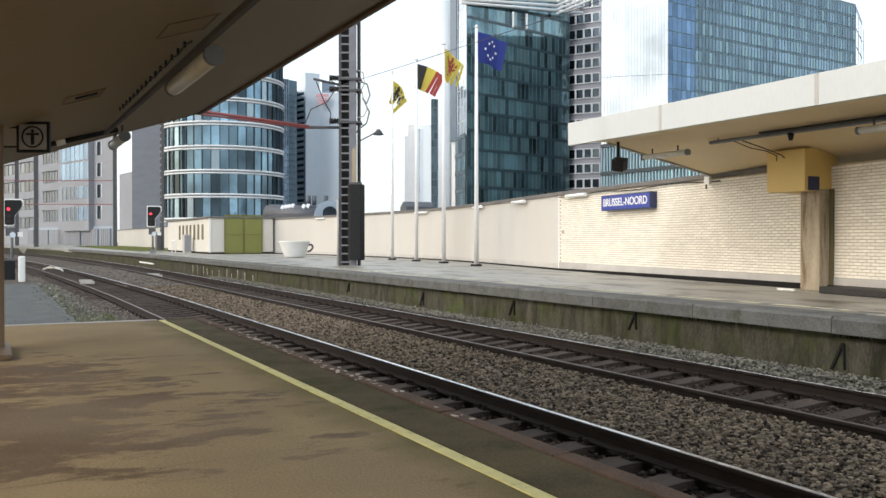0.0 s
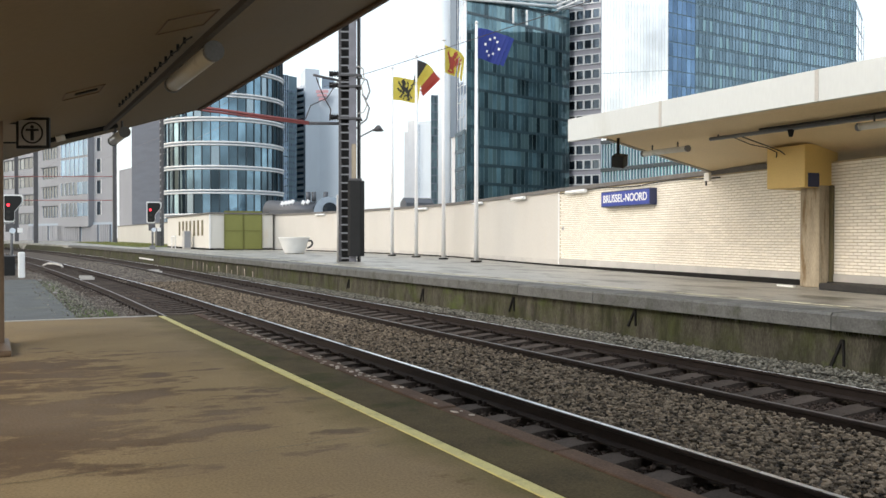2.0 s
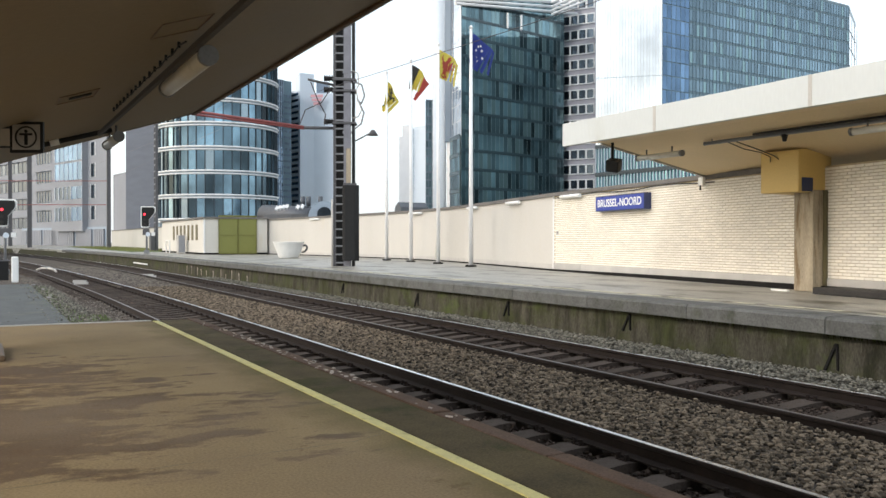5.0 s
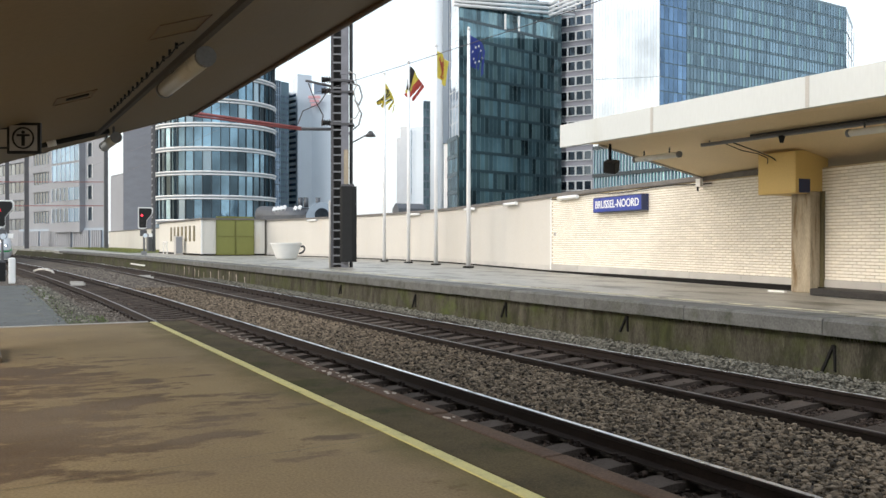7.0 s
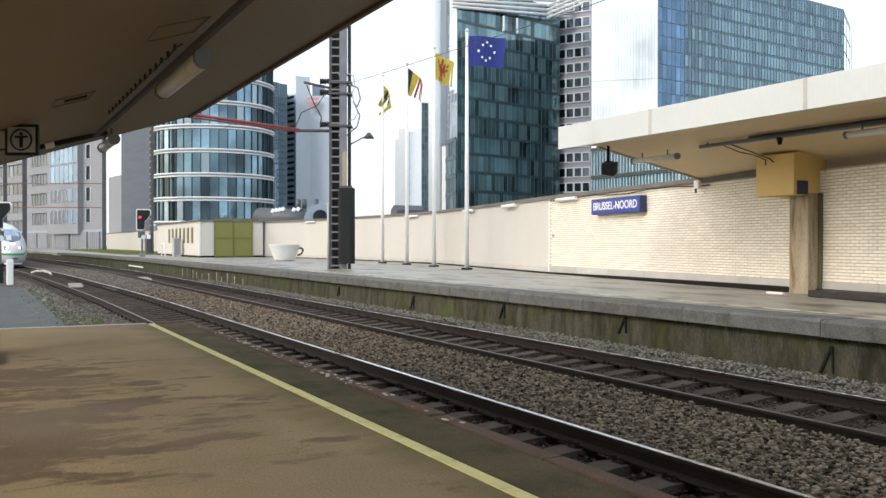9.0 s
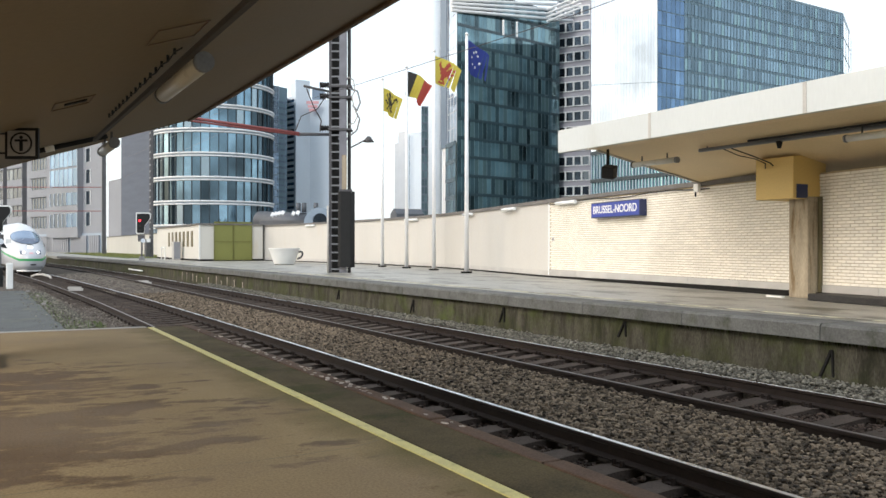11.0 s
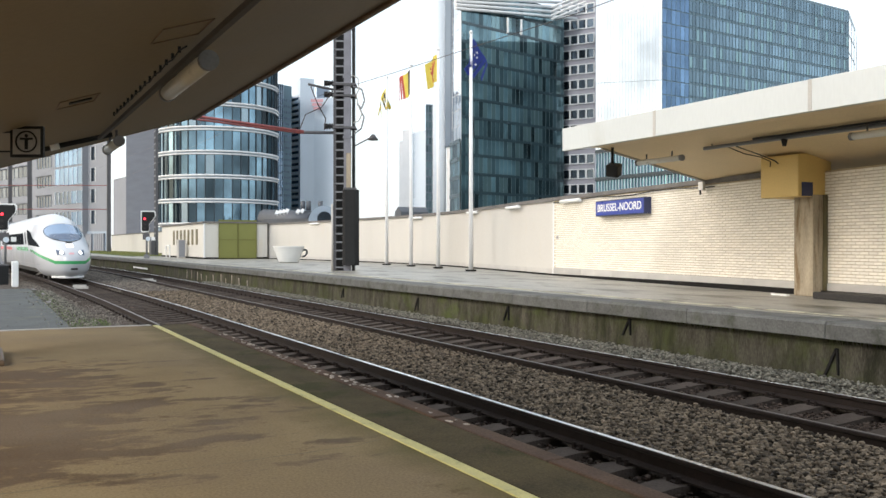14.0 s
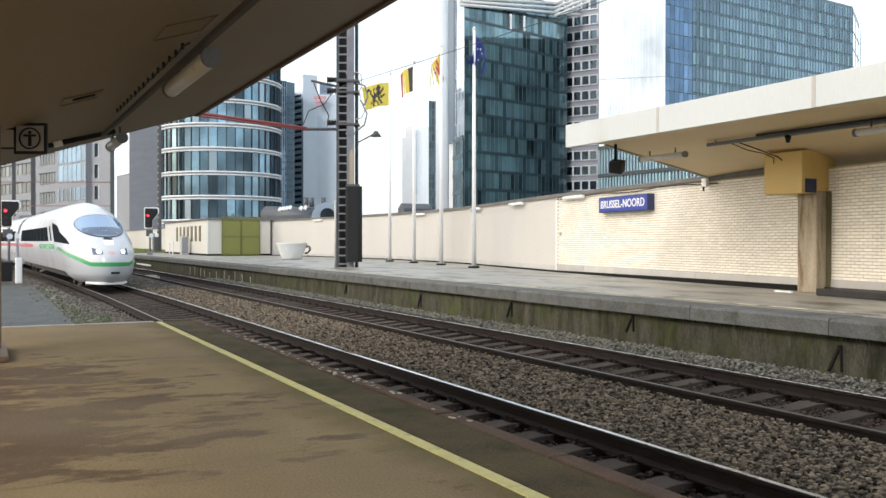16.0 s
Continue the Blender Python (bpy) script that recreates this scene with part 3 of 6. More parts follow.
# far platform
EDGE = 9.04
bm = B()
ribbon(bm, [(EDGE + 0.16, -0.9), (EDGE + 0.16, FAR - 0.012), (11.3, FAR), (20.5, FAR), (20.5, -0.9)], [18, 0, -14, -28, -40, -50, -60, -76], False)
ribbon(bm, [(EDGE + 0.16, -0.9), (EDGE + 0.16, FAR - 0.012), (24, FAR), (24, -0.9)], [-76, -90, -105, -120, -140, -165, -200])
far = structure("platform_far", bm, M["far_platform"], "damp grey concrete platform across the tracks", "platform")
for i in range(46):
    a = 14 - i * 2.4
    b = a - 2.385
    bmx = B()
    ribbon(bmx, [(EDGE, FAR - 0.20), (EDGE, FAR - 0.03), (EDGE + 0.03, FAR + 0.004), (EDGE + 0.62, FAR + 0.004), (EDGE + 0.62, FAR - 0.20)], [a, b])
    ob = part("nosing_slab", bmx, M["nose"], far)
    ob.location.z = random.uniform(-0.006, 0.003)
bm = B()
ribbon(bm, [(EDGE + 0.10, -0.9), (EDGE + 0.13, FAR - 0.19), (EDGE + 0.3, FAR - 0.19), (EDGE + 0.3, -0.9)], STATIONS)
part("retaining_wall", bm, M["retaining"], far, "mossy streaked concrete face below the edge")
for a, z, h in ((-11.5, -0.46, 0.27), (-7.6, -0.60, 0.34), (-15.2, -0.50, 0.30), (-19.3, -0.58, 0.32), (-24.2, -0.52, 0.28)):
    bm = B()
    extrude_poly(bm, [(-0.10, 0), (-0.06, 0), (0.10, h), (0.07, h * 1.02)], -0.02, 0.02, "y")
    extrude_poly(bm, [(0.10, 0.03), (0.125, 0.02), (0.105, h), (0.085, h)], -0.02, 0.02, "y")
    ob = part("crack", bm, M["tar"], far, "dark slanting crack with broken edge")
    ob.matrix_basis = pose(a, EDGE + 0.11 + bend(a), z, 0, 0, 0)
# dark green blades of uneven length hang along the nosing's lower edge
P0, F0 = [], []
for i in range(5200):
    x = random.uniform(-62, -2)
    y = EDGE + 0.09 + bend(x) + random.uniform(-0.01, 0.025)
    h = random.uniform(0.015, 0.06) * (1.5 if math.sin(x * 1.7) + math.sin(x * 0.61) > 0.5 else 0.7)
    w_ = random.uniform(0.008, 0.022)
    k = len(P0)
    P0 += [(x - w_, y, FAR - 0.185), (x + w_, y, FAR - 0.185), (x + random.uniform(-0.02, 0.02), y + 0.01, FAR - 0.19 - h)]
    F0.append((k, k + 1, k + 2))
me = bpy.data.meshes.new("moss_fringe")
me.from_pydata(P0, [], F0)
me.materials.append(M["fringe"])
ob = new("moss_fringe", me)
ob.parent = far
tagged(ob, "dark green ragged fringe hanging below the platform edge", kind="stuff")
def flake_streak(h):
    """A ragged run of lime down the wall face, wider at its head."""
    out = [(-0.05, h), (0.045, h * 0.97), (0.03, h * 0.6), (0.04, h * 0.35), (0.01, 0.0), (-0.015, h * 0.2), (-0.01, h * 0.55)]
    return extrude_poly(B(), [(x * random.uniform(0.6, 1.1), z) for x, z in out], -0.006, 0.006, "y")


for i in range(11):
    a = -34.5 - i * 1.15 + random.uniform(-0.3, 0.3)
    ob = part("lime_streak", flake_streak(random.uniform(0.2, 0.42)), M["chip"], far, "pale lime streak")
    ob.matrix_basis = pose(a, EDGE + 0.10 + bend(a), -0.66, 0, random.uniform(-9, 9), 0)
part("white_rail", box(B(), -62, -56.5, EDGE + 0.02 + bend(-59), EDGE + 0.07 + bend(-59), -0.50, -0.42), M["white"], far, "white horizontal rail on the wall face")
part("worn_line", ribbon(B(), [(EDGE + 0.95, FAR), (EDGE + 0.95, FAR + 0.008), (EDGE + 1.03, FAR + 0.008), (EDGE + 1.03, FAR)], [14, 0, -14, -28, -40, -50, -60], False), M["faded"], far, "faded pale safety line")


# ---- tracks ----
def rail_section(y):
    return [(y - 0.07, RAIL - 0.15), (y - 0.07, RAIL - 0.135), (y - 0.012, RAIL - 0.115), (y - 0.012, RAIL - 0.045), (y - 0.034, RAIL - 0.032), (y - 0.034, RAIL - 0.008), (y - 0.026, RAIL - 0.002),
            (y + 0.026, RAIL - 0.002), (y + 0.034, RAIL - 0.008), (y + 0.034, RAIL - 0.032), (y + 0.012, RAIL - 0.045), (y + 0.012, RAIL - 0.115), (y + 0.07, RAIL - 0.135), (y + 0.07, RAIL - 0.15)]


bm = B()
extrude_poly(bm, [(-1.26, -0.16), (1.26, -0.16), (1.26, 0.0), (0.56, 0.004), (0.38, -0.014), (0.16, -0.03), (-0.16, -0.03), (-0.38, -0.014), (-0.56, 0.004), (-1.26, 0.0)], -0.125, 0.125)
sleeper_me = mesh_of(bm, "sleeper", M["sleeper"], 0.012)
bm = B()
for s in (-0.7525, 0.7525):
    box(bm, -0.06, 0.06, s - 0.12, s + 0.12, 0, 0.015)
    for d in (-0.1, 0.1):
        tube(bm, (-0.05, s + d, 0.01), (-0.05, s + d, 0.06), 0.02, 6)
        tube(bm, (0.05, s + d, 0.01), (0.05, s + d, 0.06), 0.02, 6)
clip_me = mesh_of(bm, "rail_fastening", M["rail_side"])
for yc, run, run_turn in ((TRACKS[0], bend_near, bend_near_turn), (TRACKS[1], bend, bend_turn)):
    tr = thing("railway_track", "rusty rails with polished heads on weathered sleepers", "railway track", group="tracks between the platforms", kind="structure")
    for s in (-0.7525, 0.7525):
        part("rail", ribbon(B(), rail_section(yc + s), STATIONS, run), M["rail_side"], tr, "rusty rail flank")
        # both heads are worn alike; the colour decides which one shows a glint
        part("rail_head", ribbon(B(), [(yc + s - 0.024, RAIL - 0.004), (yc + s - 0.022, RAIL), (yc + s + 0.022, RAIL), (yc + s + 0.024, RAIL - 0.004)], STATIONS, run), M["rail_top"] if s > 0 else M["rail_glintless"], tr, "polished running surface" if s > 0 else "running surface coloured dull to leave out the glint")
    for i in range(210):
        x = 8 - i * 0.6 + random.uniform(-0.02, 0.02)
        m = pose(x, yc + run(x) + random.uniform(-0.03, 0.03), RAIL - 0.165, 0, 0, run_turn(x) * -1 + random.uniform(-0.6, 0.6))
        share("sleeper", sleeper_me, tr, m)
        if i < 95:
            share("rail_fastening", clip_me, tr, pose(x, yc + run(x), RAIL - 0.166))

# ballast stones
rng = np.random.default_rng(4)
ICO = np.array([(0, 0, 1), (0.89, 0, 0.45), (0.28, 0.85, 0.45), (-0.72, 0.53, 0.45), (-0.72, -0.53, 0.45), (0.28, -0.85, 0.45), (0.72, 0.53, -0.45), (-0.28, 0.85, -0.45), (-0.89, 0, -0.45),
                (-0.28, -0.85, -0.45), (0.72, -0.53, -0.45), (0, 0, -1)])
ICF = np.array([(0, 1, 2), (0, 2, 3), (0, 3, 4), (0, 4, 5), (0, 5, 1), (1, 6, 2), (2, 7, 3), (3, 8, 4), (4, 9, 5), (5, 10, 1), (2, 6, 7), (3, 7, 8), (4, 8, 9), (5, 9, 10), (1, 10, 6)])


def stones(name, areas, material, label):
    """Loose angular stones strewn over stretches (x0, x1, y0, y1, z, how many, size)."""
    P0, F0, base = [], [], 0
    for x0, x1, y0, y1, z, count, size in areas:
        c = np.stack([rng.uniform(x0, x1, count), rng.uniform(y0, y1, count), z + rng.normal(0, 0.014, count)], 1)
        s = size * rng.uniform(0.55, 1.25, (count, 1, 1)) * np.stack([rng.uniform(0.75, 1.3, count), rng.uniform(0.6, 1.0, count), rng.uniform(0.5, 0.85, count)], 1)[:, None, :]
        v = ICO[None] * s * rng.uniform(0.58, 1.25, (count, 12, 1))
        a = rng.uniform(0, math.tau, count)
        ca, sa = np.cos(a)[:, None], np.sin(a)[:, None]
        v = np.stack([v[:, :, 0] * ca - v[:, :, 1] * sa, v[:, :, 0] * sa + v[:, :, 1] * ca, v[:, :, 2]], 2) + c[:, None, :]
        f = ICF[None] + (np.arange(count) * 12)[:, None, None] + base
        P0.append(v.reshape(-1, 3))
        F0.append(f.reshape(-1, 3))
        base += count * 12
    me = bpy.data.meshes.new(name)
    me.from_pydata(np.concatenate(P0).tolist(), [], np.concatenate(F0).tolist())
    me.materials.append(material)
    return tagged(new(name, me), label, "ballast", kind="stuff")


T1, T2 = TRACKS
stones("ballast", [
    (-10, -1.5, T1 + 0.85, T2 - 0.85, BED + 0.088, 24000, 0.027), (-22, -10, T1 + 0.85, T2 - 0.85, BED + 0.088, 24000, 0.029), (-34, -22, T1 + 0.85, T2 - 0.85, BED + 0.085, 16000, 0.031),
    (-16, -2.0, PE - 0.1, T1 - 0.82, BED + 0.02, 4500, 0.034)],
    M["stone"], "brown angular ballast stones between the two tracks")
stones("track_ballast", [(-12, -1.5, T1 - 0.68, T1 + 0.68, BED - 0.048, 10500, 0.027), (-12, -3, T2 - 0.68, T2 + 0.68, BED - 0.048, 9500, 0.027), (-32, -12, T2 - 0.68, T2 + 0.68, BED - 0.055, 11000, 0.034),
    (-32, -12, T1 - 0.68, T1 + 0.68, BED - 0.055, 11000, 0.034)], M["stone_dark"], "dark rust-dusted ballast stones between the sleepers")
bm = B()
ribbon(bm, [(T2 + 0.80, -0.9), (T2 + 0.80, BED + 0.03), (T2 + 1.25, BED + 0.13), (EDGE + 0.12, BED + 0.16), (EDGE + 0.12, -0.9)], [0, -8, -16, -28, -40])
structure("ballast_bank", bm, M["bed_far"], "bank of fine grey ballast against the platform wall", "ballast")
stones("grey_ballast", [(-37, -11.8, 1.5, 2.3, -0.73, 3500, 0.032), (-37, -11.8, 1.2, 1.7, -0.70, 500, 0.024), (-30, -12, -1.5, 1.3, -0.70, 300, 0.018), (-16, -3, T2 + 0.84, EDGE + 0.1, BED + 0.07, 7000, 0.025), (-16, -3, T2 + 1.05, EDGE + 0.1, BED + 0.13, 7000, 0.025), (-16, -3, T2 + 1.25, EDGE + 0.1, BED + 0.17, 5000, 0.025), (-40, -16, T2 + 0.84, EDGE + 0.1, BED + 0.07, 9000, 0.028), (-40, -16, T2 + 1.1, EDGE + 0.1, BED + 0.16, 9000, 0.028)], M["stone_clean"], "pale grey ballast stones along the far platform wall and the path")
stones("fine_ballast", [(-62, -34, T1 + 0.5, T2 - 0.85, BED + 0.085, 15000, 0.036), (-48, -28, 1.25, T1 - 0.82, BED - 0.03, 8000, 0.036), (-28, -11.8, 1.0, T1 - 0.82, BED + 0.0, 11000, 0.027),
                        (-60, -34, T2 + 0.84, EDGE - 0.2, BED + 0.05, 5000, 0.036)], M["stone_dust"], "fine dusty grey-brown ballast past the platform end")
bm = B()
rings = [[bm.verts.new(p) for p in ((x, T1 + 0.80 + bend_near(x), BED - 0.04), (x, T1 + 1.0 + bend_near(x), BED + 0.085), (x, T2 - 1.0 + bend(x), BED + 0.085), (x, T2 - 0.80 + bend(x), BED - 0.04))] for x in STATIONS]
for a, b in zip(rings[:-1], rings[1:]):
    for i in range(4):
        bm.faces.new((a[i], a[(i + 1) % 4], b[(i + 1) % 4], b[i]))
structure("ballast_ridge", bm, M["bed_far"], "raised brown ballast between the two tracks", "ballast")
bm = B()
ribbon(bm, [(T2 + 0.80, BED - 0.04), (T2 + 1.0, BED + 0.04), (EDGE + 0.12, BED + 0.05), (EDGE + 0.12, BED - 0.04)], STATIONS)
structure("ballast_shoulder", bm, M["bed_far"], "ballast shoulder against the far platform wall", "ballast")


def blades(name, areas, material, label, category="grass"):
    P0, F0 = [], []
    for x0, x1, y0, y1, z, count, h in areas:
        for i in range(count):
            x, y = random.uniform(x0, x1), random.uniform(y0, y1)
            a, t, w, hh = random.uniform(0, 6.28), random.uniform(-0.5, 0.5), h * 0.12, h * random.uniform(0.5, 1.2)
            k = len(P0)
            P0 += [(x - w * math.cos(a), y - w * math.sin(a), z), (x + w * math.cos(a), y + w * math.sin(a), z), (x + t * hh, y + t * hh * math.sin(a), z + hh)]
            F0.append((k, k + 1, k + 2))
    me = bpy.data.meshes.new(name)
    me.from_pydata(P0, [], F0)
    me.materials.append(material)
    return tagged(new(name, me), label, category, kind="stuff")


blades("grass", [(-135, -78, 11.0, 16.5, FAR, 12000, 0.16)], M["grass"], "rough green grass at the end of the far platform")
bm = B()
box(bm, -140, -76.5, 10.8, 16.8, FAR - 0.05, FAR + 0.02)
structure("verge", bm, M["weed"], "green grassed verge behind the platform edge", "verge")
blades("weeds", [(-27, -22.5, EDGE - 0.1, EDGE + 0.1, BED + 0.05, 350, 0.12), (-21, -14, EDGE - 0.08, EDGE + 0.1, BED + 0.05, 350, 0.07), (-12, -6, EDGE - 0.08, EDGE + 0.1, BED + 0.05, 300, 0.07),
                 (-22, -13, 1.35, 2.5, BED + 0.06, 1500, 0.075), (-36, -22, 1.4, 2.0, BED + 0.06, 500, 0.08), (-8, -5.5, EDGE + 0.02, EDGE + 0.1, BED + 0.05, 200, 0.08)], M["weed"], "green weeds and moss at the foot of the wall", "weeds")


# ---- far wall ----
WALL = [(-140, 17.0), (-100, 17.0), (-76, 17.0), (-60, 17.2), (-54, 18.0), (-48, 18.45), (-43, 18.6), (-38.5, 18.55), (-35, 18.2), (-31.2, 17.45), (-27.5, 16.62), (-23.2, 15.67)]
BW0, BW1 = Vector((-23.2, 15.67, 0)), Vector((3.0, 11.22, 0))
WTOP = 2.34


def wall_run(bm, pts, z0, z1, front, back):
    """A wall along a plan line, from front to back of that line."""
    rows = []
    for i, p in enumerate(pts):
        a, b = Vector(pts[max(0, i - 1)]), Vector(pts[min(len(pts) - 1, i + 1)])
        d = (b - a).normalized()
        nrm = Vector((-d.y, d.x))
        q = Vector(p)
        rows.append([bm.verts.new((*(q + nrm * o), z)) for o, z in ((front, z0), (front, z1), (back, z1), (back, z0))])
    for a, b in zip(rows[:-1], rows[1:]):
        for i in range(4):
            bm.faces.new((a[i], a[(i + 1) % 4], b[(i + 1) % 4], b[i]))
    bm.faces.new(rows[0])
    bm.faces.new(rows[-1][::-1])
    return bm


wall = structure("wall_rendered", wall_run(B(), WALL, FAR, WTOP, 0.0, 0.3), M["cream"], "cream rendered wall behind the far platform", "wall")
part("coping", wall_run(B(), WALL, WTOP, WTOP + 0.11, -0.06, 0.36), M["coping"], wall, "weathered grey stone coping")
part("plinth", wall_run(B(), WALL[3:], FAR, FAR + 0.20, -0.02, 0.1), M["skirt"], wall, "pale stone plinth")
part("tar_joint", wall_run(B(), WALL[3:], FAR, FAR + 0.05, -0.10, 0.0), M["tar"], wall, "black tar joint at the foot")

dirw = (BW1 - BW0).normalized()
angw = math.degrees(math.atan2(dirw.y, dirw.x))
bwall = thing("wall_brick", "cream glazed brick wall with tan joints", "wall", pose(BW0.x, BW0.y, FAR, 0, 0, angw), kind="structure")
LEN = (BW1 - BW0).length
part("mortar_core", box(B(), 0, LEN, 0.012, 0.3, 0.2, WTOP - FAR), M["mortar"], bwall, "recessed tan mortar")
part("coping", box(B(), 0, 10.6, -0.05, 0.36, WTOP - FAR, WTOP - FAR + 0.11), M["coping"], bwall, "weathered grey stone coping", 0.01)
bm = B()
extrude_poly(bm, [(0, 0.0), (LEN, 0.0), (LEN, 0.13), (9.0, 0.10), (4.0, 0.075), (0, 0.05)], -0.13, 0.0, "y")
part("tar_joint", bm, M["tar"], bwall, "black tar joint at the foot")
for i in range(int(LEN / 1.9)):
    ob = part("plinth_stone", box(B(), 0.004, 1.896, -0.02, 0.1, 0.03, 0.24), M["skirt"], bwall, bevel=0.006)
    ob.location.x = i * 1.9
part("joint_strip", box(B(), -0.03, 0.03, -0.02, 0.02, 0, WTOP - FAR), M["pole"], bwall, "pale vertical joint cover")
# each brick is its own piece where the camera sees it best
BL, BH = 0.205, 0.0575
bm = B()
box(bm, 0, BL - 0.012, -0.004, 0.06, 0, BH - 0.012)
brick_me = mesh_of(bm, "brick", M["brick"], 0.003)
P0, F0 = [], []
rows_n = int((WTOP - FAR - 0.24) / BH)
for r in range(rows_n):
    off = 0.0 if r % 2 else -BL / 2
    for c in range(int(LEN / BL) + 1):
        a = off + c * BL + 0.03
        if a < 0.03 or a > LEN - BL:
            continue
        z = 0.24 + r * BH + 0.006
        if 8.7 < a < 10.9 and 8 <= r < 35:
            share("brick", brick_me, bwall, pose(a, random.uniform(-0.001, 0.001), z))
            continue
        k, d = len(P0), random.uniform(-0.0045, -0.003)
        P0 += [(a, d, z), (a + BL - 0.012, d, z), (a + BL - 0.012, d, z + BH - 0.012), (a, d, z + BH - 0.012), (a, 0.02, z), (a + BL - 0.012, 0.02, z), (a + BL - 0.012, 0.02, z + BH - 0.012), (a, 0.02, z + BH - 0.012)]
        F0 += [(k, k + 1, k + 2, k + 3), (k, k + 4, k + 5, k + 1), (k + 1, k + 5, k + 6, k + 2), (k + 2, k + 6, k + 7, k + 3), (k + 3, k + 7, k + 4, k)]
me = bpy.data.meshes.new("brick_courses")
me.from_pydata(P0, [], F0)
me.materials.append(M["brick_s"])
ob = new("brick_courses", me)
ob.parent = bwall
tagged(ob, "running courses of cream glazed brick", kind="stuff")


# ---- far canopy ----
CX0, CX1, CY = -15.24, 12.0, 10.5
canopy = thing("canopy_far", "platform canopy with white fascia panels and ochre soffit", "canopy", kind="structure")
bm = B()
prof = [(CY + 0.10, 3.28), (CY + 0.10, 2.97), (11.45, 3.0), (14.35, 2.40), (19.0, 2.40), (19.0, 2.75), (14.0, 3.1)]
extrude_poly(bm, prof, CX0 + 0.04, CX1)
part("soffit", bm, M["soffit"], canopy, "ochre painted folded soffit")
for a, b in ((CX0, -12.43), (-12.42, -9.09), (-9.08, -5.75), (-5.74, -2.4), (-2.39, 1.0), (1.01, 4.4)):
    part("fascia_panel", box(B(), a, b, CY, CY + 0.09, 2.89, 3.345), M["fascia"], canopy, "white fascia panel", 0.008)
    part("joint_cover", box(B(), b - 0.03, b + 0.035, CY - 0.006, CY + 0.05, 2.892, 3.343), M["skirt"], canopy, "grey joint strip")
part("end_fascia", box(B(), CX0, CX0 + 0.09, CY + 0.092, 13.9, 3.02, 3.34), M["fascia"], canopy, "white end panel")
part("end_edge", box(B(), CX0 + 0.01, CX0 + 0.08, 0, 2.95, -0.03, 0.05, pose(0, 11.45, 3.0, -11.7, 0, 0)), M["skirt"], canopy, "grey soffit edge strip")

pil = thing("canopy_pillar", "rust-streaked concrete pillar with ochre head box", "pillar", kind="structure")
part("shaft", box(B(), -11.90, -11.47, 13.34, 13.60, FAR, 1.9), M["pillar"], pil, "rust-streaked concrete shaft", 0.02)
bm = B()
extrude_poly(bm, [(13.0, 1.86), (13.0, 2.62), (13.4, 2.66), (13.85, 2.55), (13.85, 1.86)], -12.38, -11.5)
part("head", bm, M["capital"], pil, "ochre painted head box", 0.02)
part("plate", box(B(), -11.505, -11.49, 13.08, 13.36, 1.87, 2.12), M["navy"], pil, "small dark blue plate")
# solid dark block added where the gap to the wall lies in shade
part("shadow_gap", box(B(), -11.80, -11.42, 13.60, 13.80, FAR, 1.9), M["louvre"], pil, "dark brown block painted as the shade behind the shaft")
part("downpipe", tube(B(), (-12.0, 13.58, FAR), (-12.0, 13.58, 1.9), 0.016, 8), M["white"], pil, "thin white pipe beside the shaft")


def tube_lamp(x, y, z, length, r, group, turn=0.0):
    lamp = thing("fluorescent_lamp", "long tubular lamp with opal cover and grey end caps", "lamp", pose(x, y, z, 0, 0, turn), group)
    part("cover", tube(B(), (-length / 2, 0, 0), (length / 2, 0, 0), r, 16), M["tube"], lamp, "opal cover")
    for s in (-1, 1):
        part("end_cap", tube(B(), (s * length / 2, 0, 0), (s * (length / 2 + 0.05), 0, 0), r * 1.12, 16), M["galv"], lamp, "grey metal end cap")
        part("bracket", tube(B(), (s * length * 0.3, 0, r), (s * length * 0.3, 0, r + 0.10), 0.015, 6), M["steel"], lamp, "steel bracket")
    return lamp


for x in (-14.0, -8.9, -4.5):
    tube_lamp(x, 11.95, 2.66, 1.25, 0.055, "lamps under the far canopy")
ct = thing("cable_tray", "brown-grey cable tube hung below the soffit", "cable tray")
part("second_tube", tube(B(), (-11.6, 12.0, 2.84), (10, 12.0, 2.84), 0.02, 8), M["black"], ct)
part("tray", tube(B(), (-12.9, 12.1, 2.80), (10, 12.1, 2.80), 0.035, 8), M["galv"], ct)
for i in range(9):
    part("hanger", tube(B(), (-12.7 + i * 1.6, 12.1, 2.8), (-12.7 + i * 1.6, 12.1, 2.9), 0.012, 6), M["steel"], ct)
lc = thing("loose_cable", "black cable sagging under the soffit", "cable")
part("strand", cable(B(), [(-12.2, 12.2, 2.78), (-12.0, 12.6, 2.62), (-11.9, 12.85, 2.52), (-12.0, 13.1, 2.45)], 0.011), M["black"], lc)
part("strand", cable(B(), [(-12.4, 12.15, 2.80), (-12.25, 12.45, 2.66), (-12.1, 12.7, 2.60), (-12.05, 12.9, 2.52), (-12.2, 13.05, 2.40)], 0.009), M["black"], lc)
sp = thing("loudspeaker", "small dark loudspeaker hung from the canopy end", "loudspeaker")
part("stem", tube(B(), (-14.9, 11.5, 2.98), (-14.9, 11.5, 2.62), 0.03, 8), M["black"], sp)
part("horn", box(B(), -0.13, 0.13, -0.12, 0.12, -0.12, 0.12, pose(-14.85, 11.5, 2.52, 20, 10, 30)), M["black"], sp, bevel=0.015)
cm = thing("camera_dome", "small dark ceiling camera", "camera")
